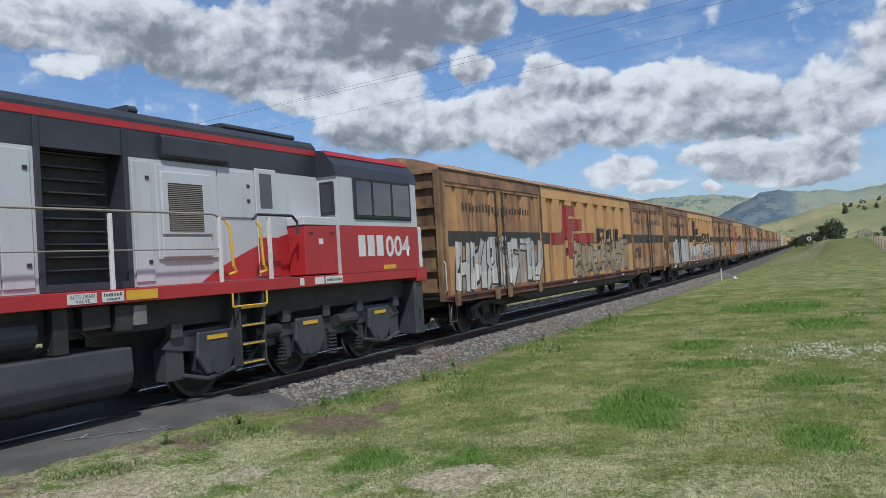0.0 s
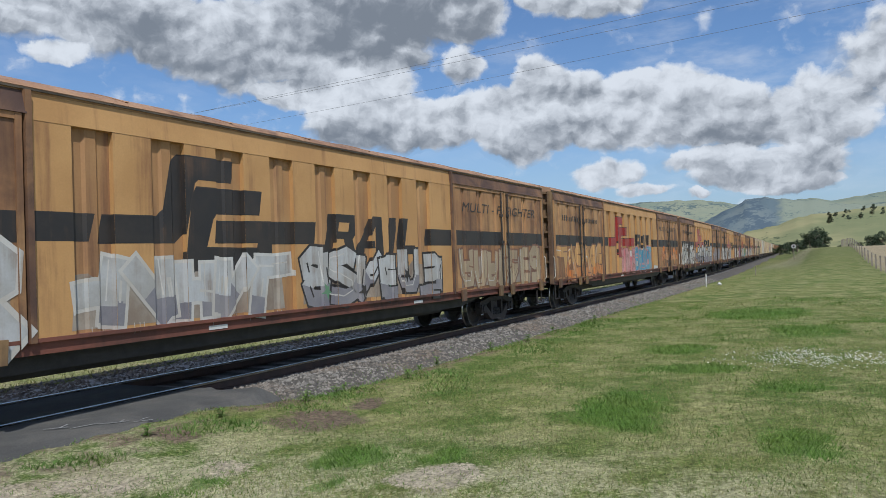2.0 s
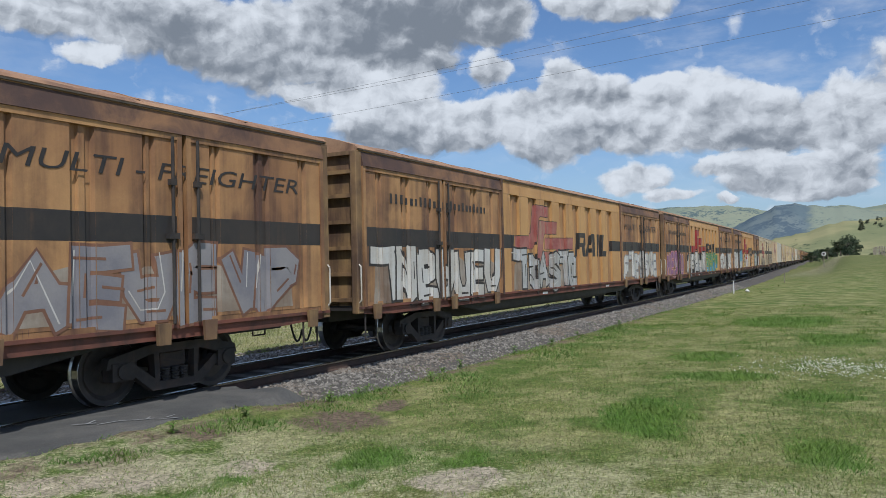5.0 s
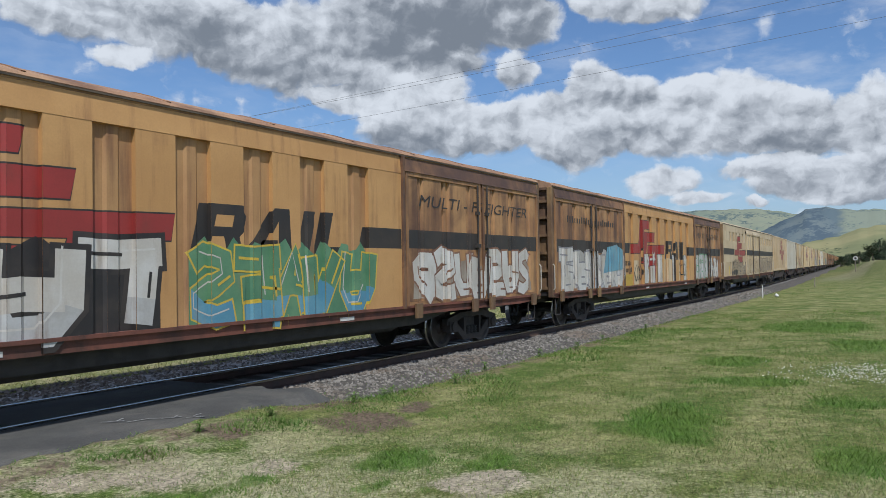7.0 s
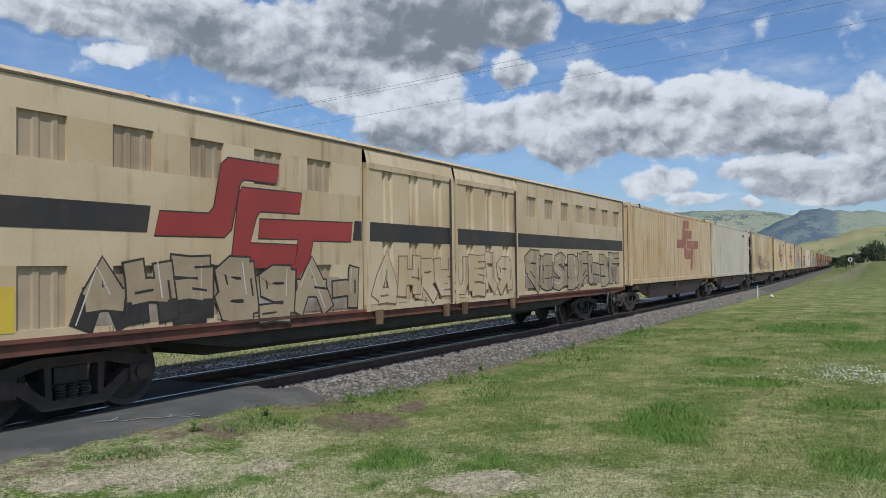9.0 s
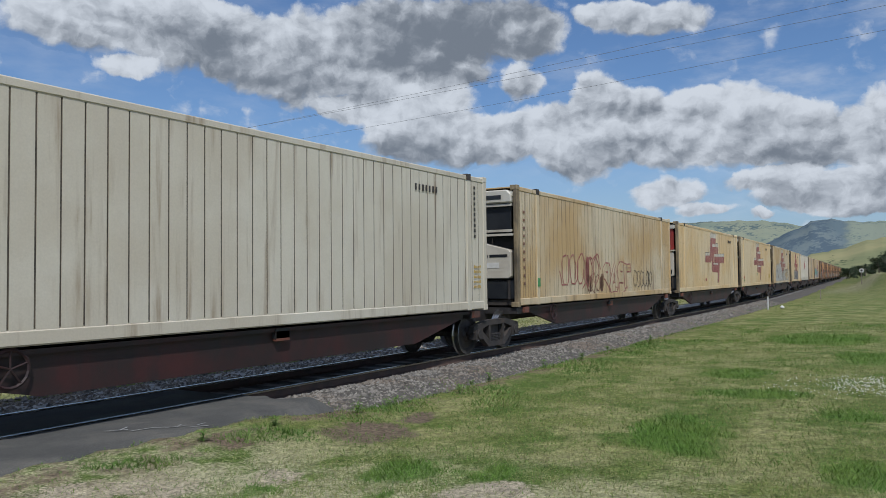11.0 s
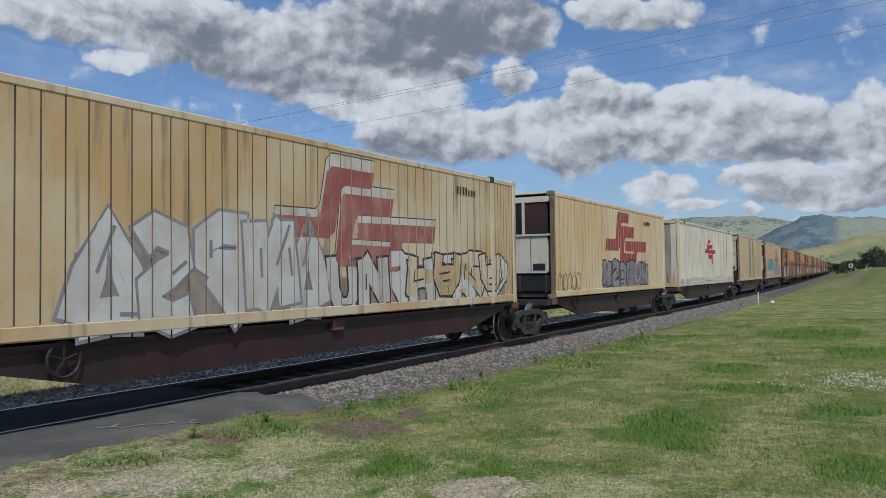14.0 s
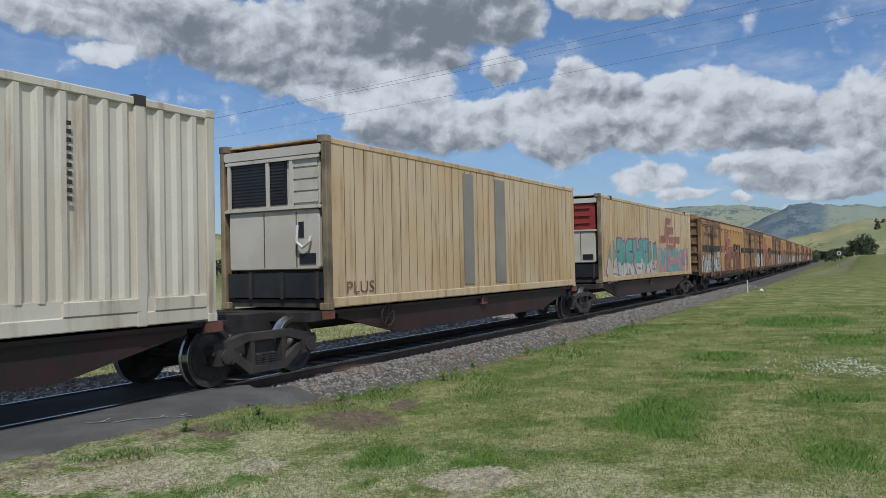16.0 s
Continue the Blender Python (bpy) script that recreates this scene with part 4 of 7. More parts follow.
def build_lineside():
    # marker posts, a round signal sign, a fence and the wires overhead
    for x, y, h, mat, lab in ((45.5, 7.0, 0.68, "post_white", "small white marker post beside the ballast"), (64.0, 6.2, 0.7, "timber", "short weathered brown marker post"), (13.6, 6.75, 0.0, "", "")):
        if not h:
            continue
        p = thing("marker_post", lab, "post")
        p.matrix_basis = pose(x, y, ground_z(x, y))
        part("post", Build().box(-0.03, 0.03, -0.03, 0.03, -0.2, h), mat, p, bevel=0.008)
        part("cap", Build().box(-0.036, 0.036, -0.036, 0.036, h + 0.002, h + 0.03), mat, p)
    st = Build()
    v, f = stone_shape(random.Random(3), 0.16)
    st.add(v, f)
    rock = part("rock", st, "post_white", None)
    tagged(rock, "pale rock lying in the grass", "rock")
    rock.matrix_basis = pose(47.0, 6.5, ground_z(47, 6.5) + 0.05)
    sign = thing("round_sign", "round white-rimmed sign on a slim grey post", "sign")
    sign.matrix_basis = pose(112, 6.1, ground_z(112, 6.1), 0, 0, 0)
    part("post", Build().tube((0, 0, -0.3), (0, 0, 1.55), 0.05, 8), "timber", sign)
    part("disc", Build().tube((-0.03, 0, 1.75), (0.0, 0, 1.75), 0.27, 20), "post_white", sign)
    part("face", Build().tube((-0.036, 0, 1.75), (-0.032, 0, 1.75), 0.15, 20), "black_paint", sign)
    fence = thing("fence", "weathered timber post and wire fence along a dry paddock", "fence", kind="structure")
    pts = [(30 + 4.2 * i, -3.4 + 0.16 * i) for i in range(26)]
    pm = Build().box(-0.05, 0.05, -0.05, 0.05, -0.3, 1.1).mesh("fence_post")
    for x, y in pts:
        q = part("fence_post", pm, "timber", fence)
        q.matrix_basis = pose(x, y, ground_z(x, y))
    for h in (0.35, 0.7, 1.02):
        part("wire", Build().path([(x, y - 0.06, ground_z(x, y) + h) for x, y in pts], 0.008, 4), "cable", fence)
    for a, c, z in (((26.4, 0.5), (29.3, 21.3), 8.95), ((24.4, 3.0), (25.4, 14.5), 8.98), ((23.6, 4.1), (25.8, 21.0), 9.0)):
        a, c = Vector(a), Vector(c)
        d = (c - a).normalized()
        s, e = a - d * 40, a + d * 75
        w = Build()
        w.path([(*(s + (e - s) * (i / 24)), z + 1.2 * ((i / 12 - 1) ** 2) - 0.12) for i in range(25)], 0.0055, 5)
        tagged(part("power_line", w, "cable", None), "thin dark overhead power line", "cable", "overhead power lines", "structure")


build_ground()
build_hills()
build_track()


# ---- rolling stock ----
def lathe(profile, seg=28):
    """Rings round the y axis from (y, radius) points."""
    b = Build()
    n = len(profile)
    v = [(r * math.sin(6.28319 * i / seg), y, r * math.cos(6.28319 * i / seg)) for i in range(seg) for y, r in profile]
    f = [(i * n + j, ((i + 1) % seg) * n + j, ((i + 1) % seg) * n + j + 1, i * n + j + 1) for i in range(seg) for j in range(n - 1)]
    return b.add(v, f)


def wheelset_mesh(r):
    b = Build()
    prof = [(-0.84, 0.0), (-0.84, 0.13), (-0.775, 0.17), (-0.765, r - 0.13), (-0.815, r - 0.07), (-0.82, r - 0.005), (-0.815, r), (-0.70, r + 0.004), (-0.685, r + 0.028), (-0.665, r + 0.025), (-0.66, r - 0.07), (-0.70, r - 0.13), (-0.70, 0.17), (-0.60, 0.12), (-0.60, 0.07), (0.0, 0.07)]
    for s in (1, -1):
        w = lathe([(y * s, q) for y, q in prof])
        b.add(w.v, w.f)
    b.tube((0, -0.95, 0), (0, 0.95, 0), 0.07, 10)
    me = b.mesh("wheelset")
    me.materials.append(M["wheel_face"])
    me.materials.append(M["tread"])
    for p in me.polygons:
        c, n = p.center, p.normal
        if 0.66 < abs(c.y) < 0.825 and math.hypot(c.x, c.z) > r - 0.01 and abs(n.y) < 0.9:
            p.material_index = 1
    return me


WHEEL_R = 0.46


def spring_mesh(r, h, turns):
    prof = [(0.0, r * 0.5)]
    for i in range(turns):
        z = h * i / turns
        prof += [(z, r * 0.72), (z + h * 0.15 / turns, r), (z + h * 0.6 / turns, r), (z + h * 0.75 / turns, r * 0.72)]
    prof.append((h, r * 0.5))
    me = lathe(prof, 12).mesh("spring")
    me.transform(Matrix.Rotation(math.pi / 2, 4, "X"))
    return me


SPRING = spring_mesh(0.072, 0.18, 5)
WHEELSET = wheelset_mesh(WHEEL_R)
SPINNERS = []


def frame_side(y, wb):
    """One cast side frame of a three-piece bogie."""
    b = Build()
    a = wb / 2
    y0, y1 = y - 0.07, y + 0.07
    b.plate([(-a - 0.24, 0.50), (-a - 0.20, 0.64), (-0.5, 0.76), (0.5, 0.76), (a + 0.20, 0.64), (a + 0.24, 0.50), (a - 0.1, 0.54), (0.45, 0.64), (-0.45, 0.64), (-a + 0.1, 0.54)], y0, y1)
    b.plate([(-0.42, 0.14), (0.42, 0.14), (0.36, 0.25), (-0.36, 0.25)], y0, y1)
    for s in (-1, 1):
        b.plate([(s * 0.42, 0.14), (s * 0.30, 0.24), (s * (a - 0.22), 0.52), (s * (a - 0.02), 0.50)][::s], y0 + 0.003, y1 - 0.003)
        b.plate([(s * 0.30, 0.25), (s * 0.38, 0.25), (s * 0.40, 0.65), (s * 0.31, 0.65)][::s], y0 + 0.006, y1 - 0.006)
        b.box(s * a - 0.17, s * a + 0.17, y0 - 0.03, y1 + 0.02, 0.34, 0.57)
        b.tube((s * a, y - 0.13 * (1 if y < 0 else -1), WHEEL_R), (s * a, y, WHEEL_R), 0.10, 12)
    return b


def bogie(parent, x, wb=1.83):
    b = frame_side(-1.02, wb)
    o = frame_side(1.02, wb)
    b.add(o.v, o.f)
    b.box(-0.22, 0.22, -1.0, 1.0, 0.42, 0.62)
    bg = part("bogie", b, "soot_shade_steel", parent, "grimy cast steel bogie frame")
    bg.location = (x, 0, 0)
    for s in (-1, 1):
        w = part("wheelset", WHEELSET, "wheel_face", bg, "steel wheels with bright rims")
        w.location = (s * wb / 2, 0, WHEEL_R)
        for k in (-0.16, 0, 0.16):
            q = part("spring", SPRING, "dark_steel", bg)
            q.location = (k, s * 1.02, 0.25)
    return bg


def coupler(parent, x, way):
    b = Build().box(min(x, x + way * 0.5), max(x, x + way * 0.5), -0.09, 0.09, 0.80, 0.98, 0.02)
    b.box(x + way * 0.42 - 0.12, x + way * 0.42 + 0.12, -0.16, 0.16, 0.76, 1.02, 0.04)
    return part("coupler", b, "dark_steel", parent)


def hose(parent, x, way):
    b = Build()
    pts = [(x + way * 0.05, -0.45, 0.85)]
    for i in range(1, 8):
        k = i / 7
        pts.append((x + way * (0.05 + 0.35 * k), -0.45, 0.85 - 0.42 * math.sin(k * 2.6)))
    return part("brake_hose", b.path(pts, 0.02, 6), "rubber", parent)


L_VAN = 23.6
def clipped(pts, x0, x1):
    """The part of a polygon of (x, z) points between two uprights."""
    for x, keep in ((x0, 1), (x1, -1)):
        out = []
        for i in range(len(pts)):
            a, b = pts[i - 1], pts[i]
            ia, ib = (a[0] - x) * keep >= 0, (b[0] - x) * keep >= 0
            if ia != ib:
                t = (x - a[0]) / (b[0] - a[0])
                out.append((x, a[1] + (b[1] - a[1]) * t))
            if ib:
                out.append(b)
        pts = out
        if len(pts) < 3:
            return []
    return pts


def laid(b, pts, prof, out, thick=0.0003):
    """Paint of that outline laid on a folded side of (x0, x1, y0, y1) strips, out metres proud of it."""
    lo, hi = min(p[0] for p in pts), max(p[0] for p in pts)
    for row in prof:
        x0, x1, y0, y1 = row if len(row) == 4 else (*row, row[2])
        if x1 > lo and x0 < hi:
            q = clipped(pts, x0, x1)
            if not q:
                continue
            if y0 == y1 and not thick:
                b.add([(x, y0 - out, z) for x, z in q], [tuple(range(len(q)))])
            elif y0 == y1:
                b.plate(q, y0 - out - thick, y0 - out)
            else:
                dx, dy = x1 - x0, y1 - y0
                n = math.hypot(dx, dy)
                b.add([(x + dy / n * out, y0 + dy * (x - x0) / dx - dx / n * out, z) for x, z in q], [tuple(range(len(q)))])
    return b


def strips(fold):
    """A fold line of (x, y) points as strips."""
    return [(a[0], c[0], a[1], c[1]) for a, c in zip(fold, fold[1:]) if c[0] > a[0]]


def van_profile():
    h = L_VAN / 2
    rows = []
    for lo in (0.22, 3.32, 17.30, 20.40):
        fold = [(lo + 0.06, -1.43)]
        for a, c in ((lo + 0.42, lo + 0.62), (lo + 1.32, lo + 1.66), (lo + 2.36, lo + 2.56)):
            m, k = (a + c) / 2, c - a
            fold += [(a, -1.43), (a + 0.03, -1.37), (m - 0.12 * k - 0.018, -1.37), (m - 0.12 * k, -1.406), (m + 0.12 * k, -1.406), (m + 0.12 * k + 0.018, -1.37), (c - 0.03, -1.37), (c, -1.43)]
        rows += strips(fold + [(lo + 2.92, -1.43)])
        rows += [(lo - 0.02, lo + 0.06, -1.455), (lo + 2.92, lo + 3.0, -1.455)]
    fold = [(6.44, -1.42)]
    for k in range(8):
        a, c = 6.98 + 1.22 * k, 7.58 + 1.22 * k
        m, q = (a + c) / 2, c - a
        fold += [(a, -1.42), (a + 0.001, -1.345), (m - 0.2 * q, -1.345), (m - 0.13 * q, -1.375), (m + 0.13 * q, -1.375), (m + 0.2 * q, -1.345), (c - 0.001, -1.345), (c, -1.42)]
    rows += strips(fold + [(17.16, -1.42)])
    rows += [(6.36, 6.44, -1.465), (17.16, 17.24, -1.465)]
    return [(row[0] - h, row[1] - h, *row[2:]) for row in rows]


def seam_places(length):
    """Where the panel seams of a smooth container stand: closer together past the lifting posts."""
    h = length / 2
    x, out = -h + 0.54, []
    while x < h - 0.24:
        out.append(x)
        x += 0.305
    if length > 14:
        out = [x for x in out if abs(x) < 6.1] + [s * (6.2 + 0.152 * k) for s in (-1, 1) for k in range(7)]
    return sorted(out)


def container_profile(length, style):
    h = length / 2
    x0, x1 = -h + 0.14, h - 0.14
    if style == "ribbed":
        x, fold = x0 + 0.06, [(x0, -1.205)]
        while x + 0.285 < x1:
            fold += [(x, -1.205), (x + 0.06, -1.243), (x + 0.13, -1.243), (x + 0.19, -1.205)]
            x += 0.285
        return strips(fold + [(x1, -1.205)])
    rows, at = [], x0
    for x in seam_places(length):
        rows.append((at, x - 0.013, -1.238))
        at = x + 0.013
    return rows + [(at, x1, -1.238)]


def flat_at(y):
    return [(-60.0, 60.0, y)]


MARK_S = [(0.03, 2.27), (0.12, 2.56), (0.92, 2.57), (1.02, 2.66), (1.16, 3.25), (1.28, 3.34), (2.31, 3.34), (2.23, 3.08), (1.58, 3.08), (1.50, 3.02), (1.33, 2.38), (1.20, 2.28)]
MARK_C = [(1.54, 2.96), (2.83, 2.97), (2.76, 2.67), (1.90, 2.66), (1.82, 2.58), (1.70, 2.20), (2.74, 2.19), (2.62, 1.85), (1.42, 1.87), (1.34, 1.98), (1.48, 2.86)]
MARK_T = [(1.89, 2.54), (4.12, 2.58), (4.06, 2.28), (3.08, 2.27), (2.83, 1.42), (2.50, 1.41), (2.73, 2.28), (1.86, 2.28)]


def mark(parent, x, prof, zs, ze, w, material, line="black_paint", lined=True, out=0.0008):
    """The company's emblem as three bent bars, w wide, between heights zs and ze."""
    k, kz = w / 4.1, (ze - zs) / (3.34 - 1.41)
    for pts in (MARK_S, MARK_C, MARK_T):
        q = [(x + px * k, zs + (pz - 1.41) * kz) for px, pz in pts]
        if lined:
            n = len(q)
            area = sum(q[j - 1][0] * q[j][1] - q[j][0] * q[j - 1][1] for j in range(n))
            part("emblem_edge", laid(Build(), swollen(q, 0.022 if area > 0 else -0.022), prof, out), line, parent)
        part("emblem_bar", laid(Build(), q, prof, out + 0.0008), material, parent)


def bars(parent, x0, x1, z, h, y, n, material, seed=1, slant=0.0):
    """Writing that cannot be read: a row of upright bars."""
    r = random.Random(seed)
    b = Build()
    w = (x1 - x0) / n
    for i in range(n):
        a, c = x0 + i * w + 0.16 * w, x0 + (i + r.uniform(0.55, 0.72)) * w
        k = h * r.choice((0.75, 0.75, 1.0))
        b.plate([(a, z), (c, z), (c + slant * h, z + k), (a + slant * h, z + k)], y - 0.004, y)
    return part("writing", b, material, parent)


# strokes of painted shapes in a unit square
STROKES = {
    "stem": [(0.14, 0.0), (0.15, 0.35), (0.17, 0.7), (0.18, 1.0)],
    "head": [(0.15, 0.93), (0.62, 0.95), (0.86, 0.8), (0.82, 0.6), (0.55, 0.5), (0.2, 0.5)],
    "belly": [(0.15, 0.5), (0.66, 0.5), (0.88, 0.33), (0.8, 0.1), (0.5, 0.04), (0.14, 0.06)],
    "leg": [(0.3, 0.52), (0.6, 0.28), (0.95, -0.04)],
    "post": [(0.85, 0.0), (0.84, 0.35), (0.82, 0.7), (0.84, 1.02)],
    "slope": [(0.15, 1.0), (0.5, 0.5), (0.86, 0.0)],
    "peak": [(0.02, 0.0), (0.22, 0.5), (0.46, 1.0), (0.7, 0.5), (0.94, 0.0)],
    "bar": [(0.1, 0.45), (0.5, 0.5), (0.9, 0.47)],
    "snake": [(0.88, 0.84), (0.6, 0.98), (0.22, 0.88), (0.2, 0.64), (0.5, 0.5), (0.82, 0.36), (0.84, 0.14), (0.5, 0.02), (0.1, 0.1)],
    "cap": [(0.0, 0.95), (0.5, 0.93), (1.02, 0.97)],
    "cup": [(0.12, 1.0), (0.12, 0.4), (0.3, 0.08), (0.66, 0.08), (0.86, 0.35), (0.86, 1.0)],
    "foot": [(0.12, 0.05), (0.5, 0.07), (0.95, 0.02)],
}
SHAPES = [("stem", "head", "leg"), ("stem", "head", "belly"), ("snake",), ("peak", "bar"), ("stem", "post", "bar"), ("stem", "cap", "bar", "foot"), ("cup",), ("stem", "slope", "post"), ("cap", "stem"), ("stem", "leg", "head"), ("peak", "foot"), ("cup", "bar"), ("stem", "foot", "head")]


def stroke_pieces(pts, w):
    """Four-sided pieces of a brush stroke of width w through (x, z) points."""
    ring = ribbon(pts, w)
    n = len(pts)
    return [(ring[i], ring[i + 1], ring[2 * n - 2 - i], ring[2 * n - 1 - i]) for i in range(n - 1)]


def swollen(pts, d):
    n = len(pts)
    out = []
    for i in range(n):
        e = Vector(pts[(i + 1) % n]) - Vector(pts[i - 1])
        e = Vector((e.y, -e.x)).normalized() * d
        out.append((pts[i][0] + e.x, pts[i][1] + e.y))
    return out


def painted(parent, x0, x1, z0, z1, prof, seed, fill, edge, n=6, back=None, fat=0.2, edge_w=0.05, lean=0.0, shine="graf_white", out=0.002, second=None):
    """A spray-painted piece: a ground of colour, fat interlocked strokes with an outline, thin lights and drips."""
    r = random.Random(seed)
    if not back and fill in ("graf_silver", "graf_white", "graf_grey", "cream_recess"):
        k = 18
        top = [(x0 + 0.08 + (x1 - x0 - 0.16) * i / k, z0 + (z1 - z0) * (0.72 + 0.10 * math.sin(i * 1.3 + seed)) + r.uniform(-.06, .06)) for i in range(k + 1)]
        part("painted_ground", laid(Build(), [(x1 - 0.02, z0 + 0.05), (x0 + 0.02, z0 + 0.05)] + top, prof, out, 0), "graf_worn", parent, "thin worn undercoat of spray paint")
    if back:
        k = 26
        top = [(x0 + (x1 - x0) * i / k, z1 + 0.10 * math.sin(i * 1.9 + seed) * (z1 - z0) + r.uniform(-.05, .05)) for i in range(k + 1)]
        part("painted_ground", laid(Build(), [(x1, z0), (x0, z0)] + top[:], prof, out), back, parent)
    w = (x1 - x0) / n
    e, f, g, f2 = Build(), Build(), Build(), Build()
    last = ()
    for i in range(n):
        h = (z1 - z0) * r.uniform(0.92, 1.08)
        foot = z0 + r.uniform(-.03, .05) * (z1 - z0)
        sl = r.uniform(-0.16, 0.16) + lean
        wide, left = w * r.uniform(1.0, 1.3), x0 + i * w
        brush = min(wide * (0.26 + 0.35 * fat), h * 0.34)
        shape = r.choice([c for c in SHAPES if c != last])
        last = shape
        low = foot + h * r.uniform(0.3, 0.5)
        yy = out + 0.0006 + 0.0045 * (i % 2)
        for j, name in enumerate(shape):
            kx, kz = r.uniform(-.05, .05), r.uniform(-.04, .04)
            flip = r.random() < 0.6
            pts = [(left + ((1 - px if flip else px) + kx) * wide * 0.9 + sl * (pz - 0.5) * h, foot + (0.06 + 0.88 * (pz + kz)) * h) for px, pz in STROKES[name]]
            for q in stroke_pieces(pts, brush + 2 * edge_w):
                laid(e, q, prof, yy + 0.0003 * j, 0)
            # the outline closes round both ends
            for a, c in ((pts[0], pts[1]), (pts[-1], pts[-2])):
                d = (Vector(a) - Vector(c)).normalized()
                laid(e, [tuple(Vector(a) + d * edge_w * u + Vector((-d.y, d.x)) * (brush / 2 + edge_w) * v) for u, v in ((0, -1), (1, -1), (1, 1), (0, 1))], prof, yy + 0.0003 * j, 0)
            for q in stroke_pieces(pts, brush):
                below = second and sum(p[1] for p in q) / 4 < low
                laid(f2 if below else f, q, prof, yy + 0.0015 + 0.0003 * j, 0)
            for q in stroke_pieces([(px - brush * 0.28, pz + brush * 0.1) for px, pz in pts[1:]], brush * 0.07) if j == 0 else ():
                laid(g, q, prof, yy + 0.0028 + 0.0003 * j, 0)
            if r.random() < 0.6:
                k = len(pts) // 2
                for q in stroke_pieces([(px + brush * 0.2, pz) for px, pz in pts[k - 1:k + 1]], brush * 0.12):
                    laid(e, q, prof, yy + 0.0036, 0)
        for j in range(3):
            a, t = left + r.uniform(0.1, 0.9) * w, foot + h * 0.05
            laid(e, [(a, t), (a + 0.014, t), (a + 0.01, t - h * r.uniform(.08, .2)), (a + 0.004, t - h * .05)], prof, yy + 0.0001, 0)
    part("painted_outline", e.mesh_fast("painted_outline"), edge, parent)
    part("painted_letters", f.mesh_fast("painted_letters"), fill, parent)
    part("painted_shine", g.mesh_fast("painted_shine"), shine, parent)
    if f2.v:
        part("painted_fade", f2.mesh_fast("painted_fade"), second, parent)


def ribbon(pts, w):
    """The outline of a brush stroke through (x, z) points."""
    l, rr = [], []
    n = len(pts)
    for i in range(n):
        a, c = Vector(pts[max(0, i - 1)]), Vector(pts[min(n - 1, i + 1)])
        d = (c - a).normalized()
        k = Vector((-d.y, d.x)) * w / 2
        l.append(tuple(Vector(pts[i]) + k))
        rr.append(tuple(Vector(pts[i]) - k))
    return l + rr[::-1]


def star(parent, x, z, r0, prof, material, out=0.008):
    pts = [(x + (r0 if i % 2 else r0 * 0.42) * math.sin(0.6283 * i), z + (r0 if i % 2 else r0 * 0.42) * math.cos(0.6283 * i)) for i in range(10)]
    part("painted_star", laid(Build(), pts, prof, out), material, parent)


R_BITS = [[(0, 0), (.3, 0), (.3, 1), (0, 1)], [(.3, .8), (.95, .8), (.80, 1), (.3, 1)], [(.64, .58), (.95, .58), (.95, .8), (.64, .8)], [(.3, .4), (.82, .4), (.95, .58), (.3, .58)], [(.52, 0.4), (.82, .4), (1.0, 0), (.68, 0)]]
A_BITS = [[(0, 0), (.32, 0), (.56, .74), (.42, 1)], [(.42, 1), (.74, 1), (1.0, 0), (.70, 0), (.56, .74)], [(.26, .17), (.66, .17), (.61, .36), (.38, .36)]]
I_BITS = [[(0, 0), (1, 0), (1, 1), (0, 1)]]
L_BITS = [[(0, 0), (.36, 0), (.36, 1), (0, 1)], [(.36, 0), (1, 0), (1, .25), (.36, .25)]]


def rail_word(parent, x, z, h, prof, material):
    """The word RAIL in heavy slanted block letters."""
    for bits, a, w in ((R_BITS, 0.0, 0.98), (A_BITS, 0.98, 1.02), (I_BITS, 2.16, 0.27), (L_BITS, 2.56, 0.68)):
        b = Build()
        for bit in bits:
            laid(b, [(x + a + px * w + 0.28 * pz * h, z + pz * h) for px, pz in bit], prof, 0.0007)
        part("letter", b, material, parent)


def tag_scrawl(parent, x, z, s, prof, seed, material, n=3, w=0.03, out=0.007):
    """A quick looping line tag."""
    r = random.Random(seed)
    b = Build()
    for i in range(n + 1):
        cx, cz = x + (i + 0.4) * s * 0.75, z + s * 0.5
        a, turn = r.uniform(0, 6.28), r.choice([-1, 1]) * r.uniform(0.35, 0.75)
        pts = []
        for k in range(13):
            q = s * r.uniform(0.38, 0.52)
            pts.append((cx + 0.8 * q * math.cos(a) + 0.02 * k * s, cz + q * 1.25 * math.sin(a)))
            a += turn * r.uniform(0.5, 1.9)
        laid(b, ribbon(pts, w), prof, out + 0.0001 * i)
    part("tag", b.mesh_fast("tag"), material, parent)


def van_roof(parent, material, eave=3.92, top=4.26, half=1.40):
    ring = [(-half, eave - 0.06), (-half - 0.03, eave), (-half + 0.02, eave + 0.05)]
    for i in range(1, 9):
        t = -1 + 2 * i / 9
        ring.append((t * (half - 0.05), eave + 0.05 + (top - eave - 0.05) * (1 - t * t)))
    ring += [(half - 0.02, eave + 0.05), (half + 0.03, eave), (half, eave - 0.06)]
    b = Build()
    h = L_VAN / 2
    b.loft(ring, -h + 0.06, h - 0.06)
    part("roof", b, material, parent, "weathered arched roof")
    # thin dark strip along each side below the roof's edge
    for s in (-1, 1):
        part("gutter", Build().box(-h + 0.1, h - 0.1, *sorted((s * 1.435, s * 1.39)), eave - 0.035, eave - 0.012), "groove", parent)
    for i in range(1, 12):
        x = -h + L_VAN * i / 12
        s = Build().loft([(p[0] * 1.004, p[1] + 0.012) for p in ring[2:-2]] + [(1.0, eave), (-1.0, eave)], x - 0.03, x + 0.03)
        part("roof_seam", s, material, parent)


